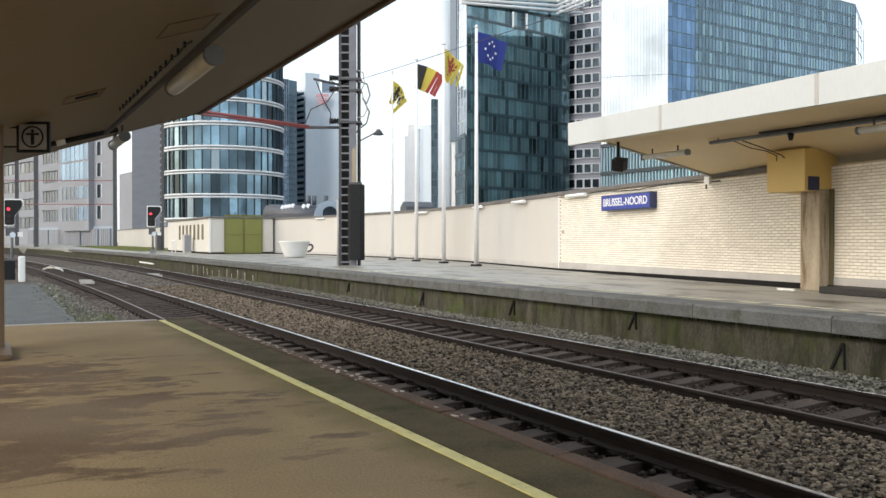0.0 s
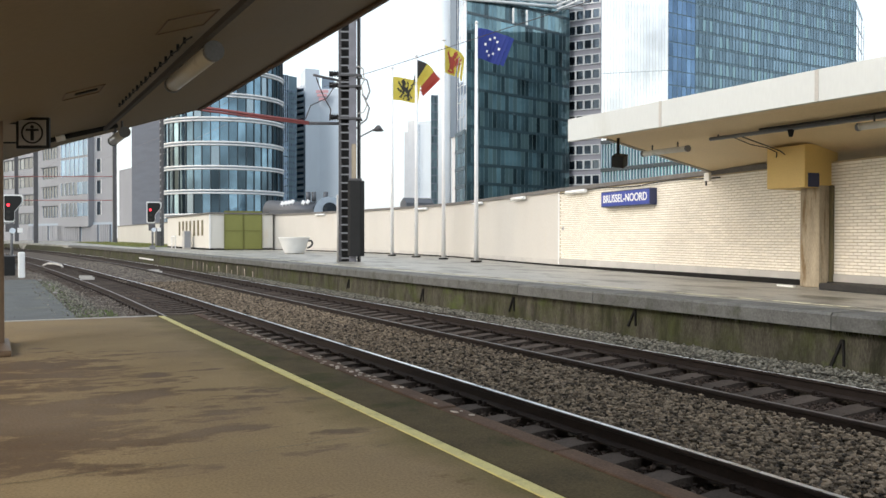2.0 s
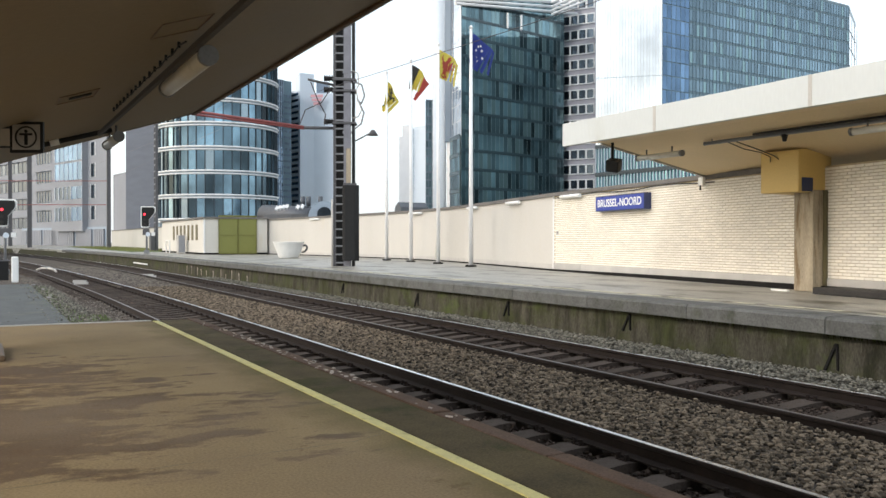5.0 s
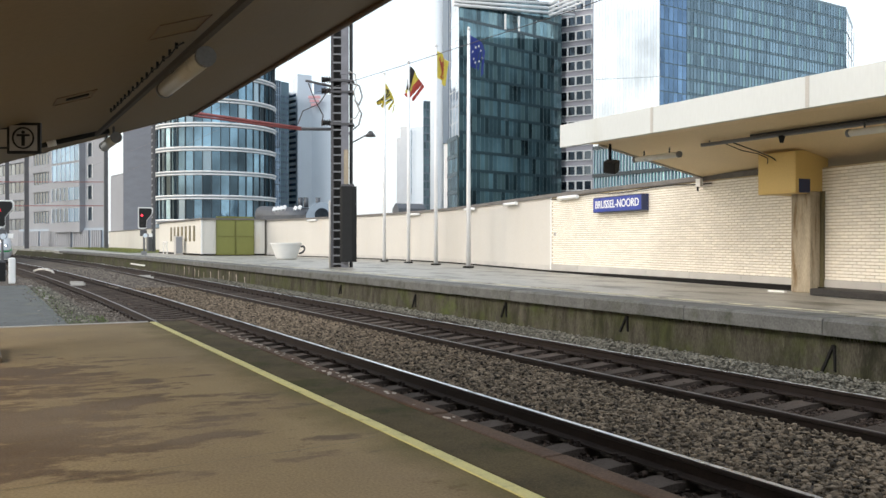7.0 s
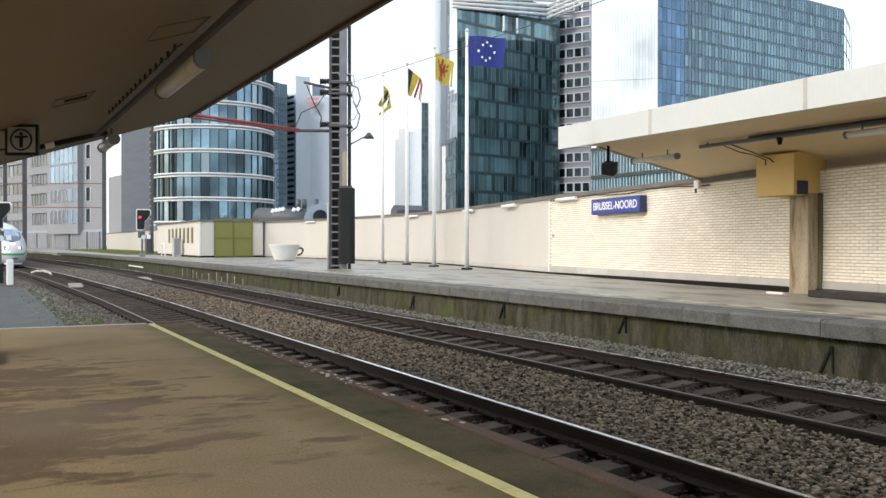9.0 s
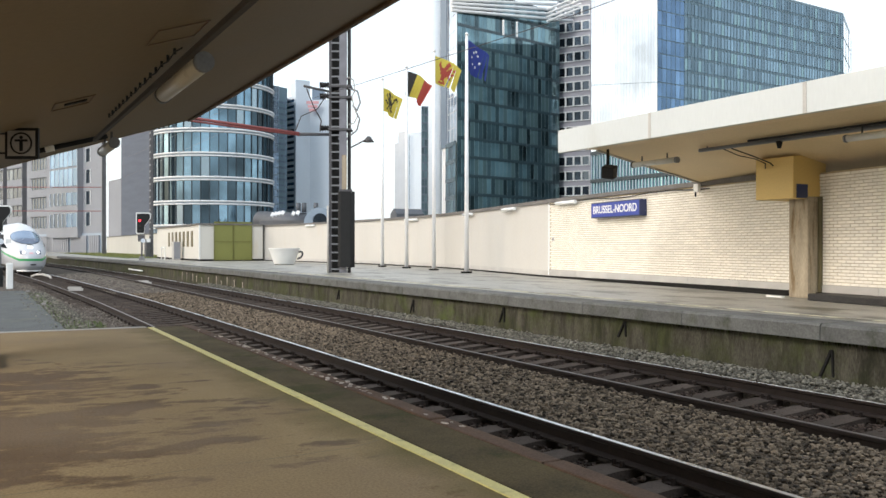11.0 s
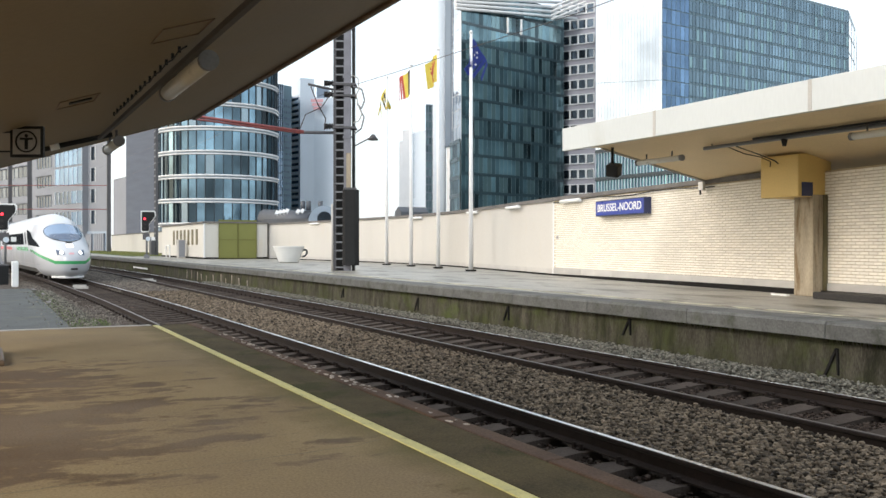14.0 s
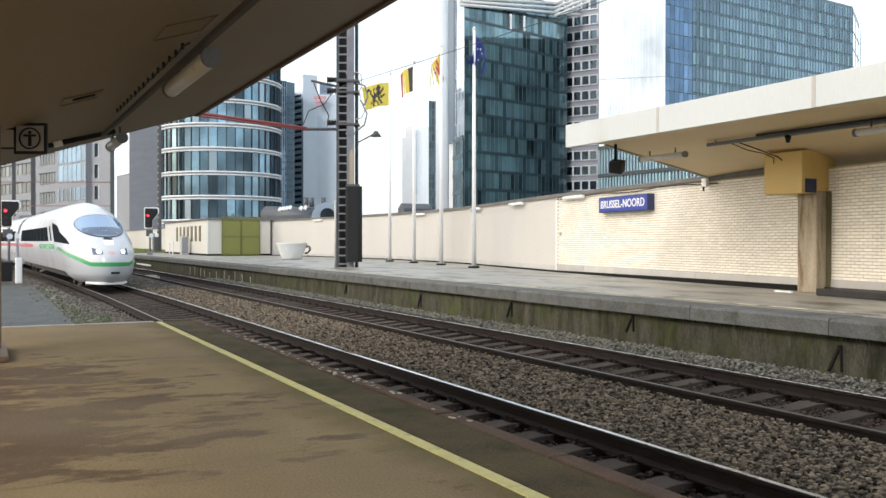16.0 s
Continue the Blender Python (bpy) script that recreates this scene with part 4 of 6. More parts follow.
part("dome", tube(B(), (-11.0, 12.1, 2.78), (-11.0, 12.1, 2.66), 0.06, 10, 0.03), M["black"], cm)
bx = thing("junction_box", "white junction box at the canopy's corner", "box")
part("body", box(B(), -15.25, -15.1, 14.12, 14.2, 2.2, 2.38), M["white"], bx, bevel=0.01)
part("cable_entry", tube(B(), (-15.2, 14.14, 2.2), (-15.2, 14.14, 2.1), 0.02, 6), M["black"], bx)
lw = thing("wall_cable", "black cable along the wall top", "cable")
part("strand", cable(B(), [tuple(BW0 + dirw * s + Vector((-0.006, -0.06, WTOP - 0.05 - 0.03 * math.sin(s * 1.7)))) for s in (0.1, 1, 2, 3, 4, 5, 6, 7, 8, 8.5)], 0.014), M["black"], lw)


def wall_lamp(x, y, turn, length=1.3):
    o = thing("wall_lamp", "slim white tube lamp on the wall top", "lamp", pose(x, y, WTOP - 0.06, 0, 0, turn), "lamps along the wall")
    part("cover", tube(B(), (-length / 2, -0.12, 0), (length / 2, -0.12, 0), 0.055, 10), M["white"], o)
    part("bracket", box(B(), -0.08, 0.08, -0.1, 0.0, -0.03, 0.03), M["galv"], o)


for px, py, tu in ((*(-21.82, 15.44), angw), (-26.6, 16.4, -12), (-31.5, 17.5, -13), (-39.0, 18.55, 2), (-52.5, 18.15, 6)):
    wall_lamp(px, py, tu)

# station sign
SX, SY = (-18.78, 14.92)
sign = thing("station_sign", "blue enamel station name sign with white letters on the brick wall", "sign", pose(SX, SY, 1.97, 0, 0, angw))
part("case", box(B(), -1.30, 1.30, -0.20, -0.004, -0.205, 0.205), M["navy"], sign, "dark blue case", 0.01)
part("face", box(B(), -1.27, 1.27, -0.206, -0.198, -0.18, 0.18), M["blue"], sign, "blue enamel face")
cu = bpy.data.curves.new("lettering", "FONT")
cu.body, cu.size, cu.align_x, cu.align_y, cu.extrude, cu.offset = "BRUSSEL-NOORD", 0.285, "CENTER", "CENTER", 0.003, 0.004
tx = new("lettering_curve", cu)
bpy.context.view_layer.update()
lm = bpy.data.meshes.new_from_object(tx.evaluated_get(bpy.context.evaluated_depsgraph_get()))
bpy.data.objects.remove(tx)
lm.materials.clear()
lm.materials.append(M["white"])
wx = max(v.co.x for v in lm.vertices) - min(v.co.x for v in lm.vertices)
for v in lm.vertices:
    v.co.x *= 2.32 / wx
# each letter is a piece of its own
bm = B()
bm.from_mesh(lm)
left = set(bm.verts)
while left:
    island, todo = set(), [left.pop()]
    while todo:
        v = todo.pop()
        island.add(v)
        for e in v.link_edges:
            o = e.other_vert(v)
            if o in left:
                left.discard(o)
                todo.append(o)
    vs = list(island)
    num = {v: k for k, v in enumerate(vs)}
    faces = {f for v in vs for f in v.link_faces}
    me = bpy.data.meshes.new("letter")
    me.from_pydata([tuple(v.co) for v in vs], [], [[num[v] for v in f.verts] for f in faces])
    me.materials.append(M["white"])
    share("letter", me, sign, pose(0, -0.209, 0, 90, 0, 0), "white capital letter")
bm.free()
nb = thing("number_plate", "small grey plate on the wall", "plate", pose(*(-22.91, 15.62), 1.22, 0, 0, angw))
part("plate", box(B(), -0.07, 0.07, -0.02, -0.004, -0.06, 0.06), M["skirt"], nb)
part("bar", box(B(), -0.045, 0.045, -0.024, -0.019, -0.012, 0.012), M["steel"], nb)
be = thing("bench_base", "low dark plinth on the platform at the wall", "plinth")
part("slab", box(B(), 0, 4.0, -0.75, -0.15, 0, 0.12, pose(-10.9, 13.55, FAR, 0, 0, angw)), M["bogie"], be, bevel=0.02)
db = thing("debris_strip", "white strip lying on the platform", "litter")
part("strip", box(B(), -0.22, 0.22, -0.03, 0.03, 0, 0.03, pose(-12.0, 13.1, FAR, 0, 0, -8)), M["white"], db)

# ---- near canopy ----
nc = thing("canopy_near", "brown canopy over the platform with folded soffit", "canopy", kind="structure")
NX0, NX1 = -13.45, 14.0
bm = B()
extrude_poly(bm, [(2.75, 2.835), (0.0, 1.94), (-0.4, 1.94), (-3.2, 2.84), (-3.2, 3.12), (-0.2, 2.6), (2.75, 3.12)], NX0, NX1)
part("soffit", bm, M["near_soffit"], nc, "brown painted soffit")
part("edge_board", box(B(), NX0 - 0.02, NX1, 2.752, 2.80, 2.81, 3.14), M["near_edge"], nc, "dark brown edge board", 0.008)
bm = B()
slope = math.degrees(math.atan2(0.895, 2.75))
box(bm, NX0 - 0.03, NX0 - 0.004, 0, 2.89, -0.01, 0.22, pose(0, 0.0, 1.94, slope, 0, 0))
part("end_board", bm, M["near_edge"], nc, "dark end board")
up = pose(0, 0.0, 1.94, slope, 0, 0)
for hx, hy in ((-8.05, 0.75), (-5.7, 1.16)):
    bm = B()
    for x0, x1, y0, y1 in ((-0.4, 0.4, -0.16, -0.152), (-0.4, 0.4, 0.152, 0.16), (-0.4, -0.392, -0.16, 0.16), (0.392, 0.4, -0.16, 0.16)):
        box(bm, x0 * 0.55 + hx, x1 * 0.55 + hx, y0 + hy, y1 + hy, -0.008, 0.01, up)
    part("hatch", bm, M["near_edge"], nc, "flush access hatch outline")
bm = B()
box(bm, -8.08, -8.0, 0.68, 0.86, -0.012, 0.01, up)
part("slot", bm, M["black"], nc, "dark slot in the hatch")


def on_soffit(x, y, drop=0.0):
    return (x, y, 1.94 + y * 0.895 / 2.75 - drop)


tr = thing("cable_duct", "dark steel duct running along the canopy soffit", "duct")
part("duct", box(B(), -11.6, 10, -0.018, 0.018, -0.02, 0.02, Matrix.Translation(on_soffit(0, 1.27, 0.09))), M["steel"], tr, "dark brown duct")
cc = thing("twisted_cable", "dark cable clipped along the duct", "cable")
part("strand", cable(B(), [on_soffit(-9.6 + i * 0.24, 1.19, 0.035 + 0.02 * (i % 2)) for i in range(16)], 0.006), M["black"], cc)
for i in range(15):
    part("clip", box(B(), -0.009, 0.009, -0.009, 0.009, -0.010, 0.03, Matrix.Translation(on_soffit(-9.6 + i * 0.24, 1.19, 0.04))), M["black"], cc)
for x in (-6.72, -12.2, -1.6):
    tube_lamp(x, 1.33 if x > -12 else 1.5, on_soffit(0, 1.33 if x > -12 else 1.5, 0.18)[2], 1.4 if x > -12 else 1.1, 0.06, "lamps under the near canopy")
cd = thing("cross_conduit", "dark tube across the canopy end with a white light spot", "conduit")
part("tube", tube(B(), (-11.9, 0.66, 2.13), (-11.9, 1.45, 2.355), 0.03, 8), M["black"], cd)
# white ring painted in for the bright spot of light on the tube
part("sleeve", tube(B(), (-11.88, 0.74, 2.155), (-11.88, 0.84, 2.185), 0.045, 8), M["white"], cd)

cl = thing("canopy_column", "dark brown steel column under the canopy", "column", kind="structure")
part("shaft", box(B(), -9.0, -8.75, -0.20, 0.125, 0, 2.0), M["near_edge"], cl, bevel=0.01)
part("base_plate", box(B(), -9.15, -8.1, -0.3, 0.17, 0, 0.05), M["near_edge"], cl, "rusty brown base block", 0.02)
ps = thing("pictogram_sign", "square sign with a dark standing-figure pictogram in a ring", "sign", pose(-9.03, 0.375, 1.915, 0, 0, 64) @ Matrix.Scale(0.88, 4))
part("board", box(B(), -0.17, 0.17, -0.02, 0.02, -0.16, 0.16), M["black"], ps, "dark frame", 0.004)
part("panel", box(B(), -0.14, 0.14, -0.026, 0.026, -0.13, 0.13), M["skirt"], ps, "cream panel")
bm = B()
hoops = [[bm.verts.new((r * math.cos(i * math.tau / 28), y, r * math.sin(i * math.tau / 28))) for r, y in ((0.097, -0.026), (0.097, -0.034), (0.113, -0.034), (0.113, -0.026))] for i in range(28)]
for a, b in zip(hoops, hoops[1:] + hoops[:1]):
    for i in range(4):
        bm.faces.new((a[i], a[(i + 1) % 4], b[(i + 1) % 4], b[i]))
part("ring", bm, M["black"], ps, "dark ring")
bm = B()
box(bm, -0.017, 0.017, -0.032, -0.026, -0.08, 0.03)
box(bm, -0.065, 0.065, -0.032, -0.0262, 0.018, 0.04)
tube(bm, (0, -0.032, 0.06), (0, -0.026, 0.06), 0.018, 12)
part("symbol", bm, M["black"], ps, "simple upright symbol")
for z in (-0.10, 0.10):
    part("arm", tube(B(), (-0.17, 0, z), (-0.45, 0, z), 0.01, 6), M["black"], ps)


# ---- buildings around the station ----
def facade(house, A, Bp, z0, z1, floors, cols, glass, frame, band=None, pane_share=0.9, band_h=0.0, rib=0.10, rib_out=0.10, pane_name="glazing", bay=None):
    """Glazing in floors and columns between two plan points, with mullions and floor bands standing proud. bay: (first, last column) left out."""
    A, Bp = Vector((*A, 0)), Vector((*Bp, 0))
    L = (Bp - A).length
    d = (Bp - A) / L
    nrm = Vector((d.y, -d.x, 0))
    P0, F0 = [], []
    fh, cw = (z1 - z0) / floors, L / cols

    def at(s, z, o):
        p = A + d * s + nrm * o
        return (p.x, p.y, z)

    def block(s0, s1, za, zb, o0, o1, P1, F1):
        k = len(P1)
        P1 += [at(s0, za, o0), at(s1, za, o0), at(s1, za, o1), at(s0, za, o1), at(s0, zb, o0), at(s1, zb, o0), at(s1, zb, o1), at(s0, zb, o1)]
        F1 += [(k + 3, k + 2, k + 1, k), (k + 4, k + 5, k + 6, k + 7), (k, k + 1, k + 5, k + 4), (k + 1, k + 2, k + 6, k + 5), (k + 2, k + 3, k + 7, k + 6), (k + 3, k, k + 4, k + 7)]
    for f in range(floors):
        for c in range(cols):
            s0, s1 = c * cw + cw * (1 - pane_share) / 2, (c + 1) * cw - cw * (1 - pane_share) / 2
            za, zb = z0 + f * fh + band_h, z0 + (f + 1) * fh - 0.04
            k = len(P0)
            j = [random.uniform(-0.012, 0.012) for _ in range(4)]
            P0 += [at(s0, za, 0.03 + j[0]), at(s1, za, 0.03 + j[1]), at(s1, zb, 0.03 + j[2]), at(s0, zb, 0.03 + j[3])]
            F0.append((k, k + 1, k + 2, k + 3))
    made = []
    me = bpy.data.meshes.new(pane_name)
    me.from_pydata(P0, [], F0)
    me.materials.append(glass)
    made.append((pane_name, me, "stuff"))
    if rib:
        P1, F1 = [], []
        for c in range(cols + 1):
            block(c * cw - rib / 2, c * cw + rib / 2, z0, z1, 0.0, rib_out, P1, F1)
        me = bpy.data.meshes.new("mullions")
        me.from_pydata(P1, [], F1)
        me.materials.append(frame)
        made.append(("mullions", me, "stuff"))
    for name, me, kind in made:
        ob = new(name, me)
        ob.parent = house
        tagged(ob, kind=kind)
    if band is not None:
        for f in range(floors + 1):
            P1, F1 = [], []
            zz = z0 + f * fh
            block(0, L, zz - 0.02, zz + max(band_h, 0.12), 0.0, rib_out * 1.5 + 0.03, P1, F1)
            me = bpy.data.meshes.new("floor_band")
            me.from_pydata(P1, [], F1)
            me.materials.append(band)
            ob = new("floor_band", me)
            ob.parent = house


def core(house, pts, z0, z1, material, name="wall", label=""):
    bm = B()
    extrude_poly(bm, pts, z0, z1, "z")
    return part(name, bm, material, house, label)


def back(A, Bp, depth):
    """The corners of a block whose front runs from A to Bp, its flanks splayed towards the distance."""
    A, Bp = Vector(A), Vector(Bp)
    k = 1 + depth / A.length
    return [tuple(A), tuple(Bp), tuple(Bp * k), tuple(A * k)]


# teal glass tower
hA, hB = (-104.02, 55.80), (-109.65, 75.76)
tw = thing("office_tower", "teal glass office tower with a bright rounded edge", "building")
H1 = 35.12
core(tw, back(hA, hB, 26), STREET, H1, M["frame_b"], "wall", "dark curtain wall core")
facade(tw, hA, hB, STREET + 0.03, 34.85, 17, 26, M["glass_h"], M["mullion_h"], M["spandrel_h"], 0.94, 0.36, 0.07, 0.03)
hC, hM = (-111.99, 57.76), (-108.80, 56.98)
core(tw, [hC, hA, (-107.48, 57.83), (-115.44, 59.81)], STREET, H1 + 5, M["slab_b"], "corner_shaft", "pale corner shaft")
facade(tw, hM, hA, 14.6, H1 + 5, 12, 3, M["glass_m"], M["slab_b"], None, 0.96, 0.06, 0.06, 0.06, "edge_glazing")
core(tw, [hC, hM, (-108.86, 56.75), (-112.05, 57.53)], 14.6, H1 + 8, M["recess_h"], "edge_recess", "slate-blue upright strip")
facade(tw, (-109.45, 57.00), (-104.02, 55.60), STREET + 0.03, 14.4, 9, 4, M["glass_h"], M["mullion_h"], M["spandrel_h"], 0.9, 0.5, 0.08, 0.05, "corner_glazing")
part("corner_tube", tube(B(), (-116.4, 58.85, STREET), (-116.4, 58.85, H1 + 8), 0.98, 18), M["light_b"], tw, "pale rounded steel edge")
for i in range(5):
    a, b = (-103.47, 54.68), (-107.97, 76.87)
    part("crown_rail", tube(B(), (a[0], a[1], 31.62 + 0.45 * i), (b[0], b[1], 33.81 + 0.75 * i), 0.22, 8), M["slab_b"], tw, "white steel crown rail")

for p in ((-100.44, 60.69), (-100.50, 62.79)):
    part("roof_fin", tube(B(), (*p, 28.42), (*p, 30.41), 0.14, 6), M["slab_b"], tw, "white upright fin")

# stone building with punched windows
iA, iB = (-111.46, 76.61), (-106.57, 79.65)
st = thing("stone_building", "mauve-grey stone office block with small square windows", "building")
I1 = 39.09
core(st, back(iA, iB, 18), STREET, I1, M["stone_b"], "wall", "grey stone cladding")
va, vb = Vector(iA), Vector(iB)
nrm = Vector(((vb - va).y, -(vb - va).x)).normalized()
row_h = 2.19
frame_me = pane_me = None
for r in range(17):
    z = 7.05 + r * row_h - 2 * row_h
    for c, f in enumerate((0.14, 0.36, 0.58, 0.80)):
        p = va.lerp(vb, f)
        ang = math.degrees(math.atan2((vb - va).y, (vb - va).x))
        if frame_me is None:
            bm = B()
            for x0, x1, z0, z1 in ((-0.64, 0.64, 0.60, 0.74), (-0.64, 0.64, -0.74, -0.60), (-0.64, -0.50, -0.60, 0.60), (0.50, 0.64, -0.60, 0.60)):
                box(bm, x0, x1, -0.14, 0.02, z0, z1)
            frame_me = mesh_of(bm, "window", M["slab_b"])
            pane_me = mesh_of(box(B(), -0.50, 0.50, -0.05, 0.02, -0.60, 0.60), "pane", M["glass_a"])
        wn_ = share("window", frame_me, st, pose(p.x + nrm.x * 0.03, p.y + nrm.y * 0.03, z, 0, 0, ang), "white square window frame")
        share("pane", pane_me, wn_, pose(0, 0, 0))
for i in range(4):
    a, b = (-105.44, 70.77), (-101.64, 73.87)
    part("roof_rail", tube(B(), (a[0], a[1], 32.46 + 0.55 * i), (b[0], b[1], 33.87 + 0.55 * i), 0.15, 6), M["slab_b"], st, "white roof rail")

# blue glass tower on the other side of the canopy
jA, jB, jC = (-81.47, 60.58), (-76.62, 65.77), (-81.28, 101.00)
bt = thing("glass_tower", "blue mirror-glass tower, one face tinted near white for reflected sky", "building")
J1 = 31.40
core(bt, [jA, jB, jC, (-87.72, 110.45), (-102.90, 129.22), (-121.95, 91.37)], STREET, J1 + 0.3, M["core_j"], "wall", "dark curtain wall core")
# this face's near-white tint paints in the bright sky it reflects
facade(bt, jA, jB, STREET + 1, J1, 3, 22, M["glass_m"], M["fin_j"], None, 0.985, 0.01, 0.045, 0.06, "silver_glazing")
jS = tuple(Vector(jB).lerp(Vector(jC), 0.124))
# bluer panes at the corner: the sky's reflection is put into their tint
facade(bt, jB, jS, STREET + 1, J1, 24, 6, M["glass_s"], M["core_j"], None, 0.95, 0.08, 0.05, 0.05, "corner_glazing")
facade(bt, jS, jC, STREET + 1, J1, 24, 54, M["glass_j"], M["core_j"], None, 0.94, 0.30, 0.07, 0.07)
jD = (-87.66, 110.56)
facade(bt, jC, jD, STREET + 1, J1 - 0.6, 16, 3, M["glass_m"], M["frame_b"], None, 0.9, 0.2, 0.06, 0.06, "end_glazing")

# these three stand well behind the wall, at the distance that gives their storeys a true height
EYE = Vector((0, 0, 0.98))
for house in (tw, st, bt):
    house.matrix_basis = Matrix.Translation(EYE) @ Matrix.Scale(1.5, 4) @ Matrix.Translation(-EYE)

# low green glass block below the canopy line
kA, kB = (-70.01, 52.19), (-56.17, 53.01)
gb = thing("low_glass_block", "green-blue glass block with close vertical fins", "building")
K1 = 13.03
core(gb, back(kA, kB, 6), STREET, 9.13, M["frame_b"], "wall", "dark glazing core")
facade(gb, kA, kB, STREET + 1, 9.73, 6, 34, M["glass_t"], M["louvre_b"], M["frame_b"], 0.8, 0.3, 0.10, 0.14)

# round tower
rc = Vector((-122.28, 28.40))
RR = 7.9
rt_ = thing("round_tower", "round glass office tower with white floor bands", "building", pose(rc.x, rc.y, 0))
R0, fh = 6.59, 3.05
bm = B()
tube(bm, (0, 0, STREET), (0, 0, R0 + 8 * fh), RR - 0.25, 48)
part("wall", bm, M["frame_b"], rt_, "dark core behind the glazing")
P0, F0, PM, FM = [], [], [], []
NS = 44
for f in range(-2, 8):
    z0, z1 = R0 + f * fh + 0.28, R0 + (f + 1) * fh - 0.28
    for i in range(NS):
        a, b = math.tau * (i + 0.05) / NS, math.tau * (i + 0.95) / NS
        k = len(P0)
        q = RR - 0.1 + random.uniform(-0.02, 0.02)
        P0 += [(q * math.cos(a), q * math.sin(a), z0), (q * math.cos(b), q * math.sin(b), z0), (q * math.cos(b), q * math.sin(b), z1), (q * math.cos(a), q * math.sin(a), z1)]
        F0.append((k, k + 1, k + 2, k + 3))
me = bpy.data.meshes.new("glazing")
me.from_pydata(P0, [], F0)
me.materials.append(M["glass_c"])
ob = new("glazing", me)
ob.parent = rt_
tagged(ob, kind="stuff")
for i in range(NS):
    a = math.tau * i / NS
    for f in range(-1, 8):
        k = len(PM)
        z0, z1 = R0 + f * fh + 0.28, R0 + (f + 1) * fh - 0.28
        for q, da in ((RR - 0.2, -0.006), (RR - 0.2, 0.006), (RR + 0.03, 0.006), (RR + 0.03, -0.006)):
            PM += [(q * math.cos(a + da), q * math.sin(a + da), z0), (q * math.cos(a + da), q * math.sin(a + da), z1)]
        for q in range(4):
            c, d = 2 * q, 2 * ((q + 1) % 4)
            FM.append((k + c, k + d, k + d + 1, k + c + 1))
me = bpy.data.meshes.new("mullions")
me.from_pydata(PM, [], FM)
me.materials.append(M["frame_b"])
ob = new("mullions", me)
ob.parent = rt_
tagged(ob, kind="stuff")
for f in range(-1, 9):
    for o, zz, h, m in ((0.10, -0.28, 0.2, "slab_b"), (0.18, 0.06, 0.22, "slab_b"), (0.02, -0.1, 0.18, "louvre_b")):
        part("floor_band", tube(B(), (0, 0, R0 + f * fh + zz), (0, 0, R0 + f * fh + zz + h), RR + o, 48), M[m], rt_, "white floor band")

# grey brick slab beside it
gA, gB = (-134.12, 18.22), (-120.59, 22.86)
gs = thing("grey_slab_block", "blue-grey brick slab block with a pale edge", "building")
core(gs, back(gA, gB, 12), STREET, 21.61, M["grey_b"], "wall", "blue-grey brick wall")
wA, wB = (-147.56, 18.21), (-140.33, 19.23)
core(gs, back(wA, wB, 8), STREET, 11.11, M["concrete_b"], "low_wing", "lower grey wing")
for p in ((-121.86, 21.22), (-121.47, 22.01)):
    part("downpipe", tube(B(), (*p, STREET), (*p, 20.89), 0.12, 6), M["frame_b"], gs, "thin dark upright")

# long office block with bands
oA, oB = (-231.73, -4.46), (-158.35, 19.01)
lo = thing("banded_office_block", "pale concrete office block with window bands", "building")
core(lo, back(oA, oB, 14), STREET, 22.98, M["concrete_b"], "wall", "pale precast wall")
va, vb = Vector(oA), Vector(oB)
nrm = Vector(((vb - va).y, -(vb - va).x)).normalized()


def stretch_of(f0, f1, out=0.0):
    a, b = va.lerp(vb, f0) + nrm * out, va.lerp(vb, f1) + nrm * out
    return (a.x, a.y), (b.x, b.y)


FLOOR = 3.63
for r in range(5):
    z0 = 4.38 + r * FLOOR
    facade(lo, *stretch_of(0.0, 0.53), z0 - 1.15, z0 + 0.95, 1, 18, M["glass_o"], M["concrete_b"], None, 0.97, 0.03, 0.06, 0.10)
    facade(lo, *stretch_of(0.595, 0.70), z0, z0 + 2.1, 1, 6, M["glass_o"], M["louvre_b"], None, 0.97, 0.03, 0.06, 0.10)
    facade(lo, *stretch_of(0.904, 0.928), z0 + 0.2, z0 + 2.5, 1, 1, M["glass_a"], M["slab_b"], None, 0.9, 0.03, 0.10, 0.12, "slot_glazing")
    a, b = stretch_of(0.0, 0.56, 0.25), stretch_of(0.585, 0.70, 0.25)
    for (p, q), dz in ((a, -1.15), (b, 0.0)):
        d = Vector(q) - Vector(p)
        part("sill_band", box(B(), 0, d.length, -0.12, 0.25, 0, FLOOR - 2.3, pose(*p, z0 + 2.2 + dz, 0, 0, math.degrees(math.atan2(d.y, d.x)))), M["concrete_b"], lo, "pale concrete band")
p, q = stretch_of(0.70, 0.74, 0.5)
core(lo, [p, q, stretch_of(0.70, 0.74, -0.5)[1], stretch_of(0.70, 0.74, -0.5)[0]], STREET, 22.9, M["concrete_b"], "pale_pier", "bright white pier")
ba, bb = stretch_of(0.74, 0.889, 1.0)
core(lo, [ba, bb, stretch_of(0.74, 0.889, -0.5)[1], stretch_of(0.74, 0.889, -0.5)[0]], STREET + 9.6, 22.84, M["concrete_b"], "bay", "glazed bay")
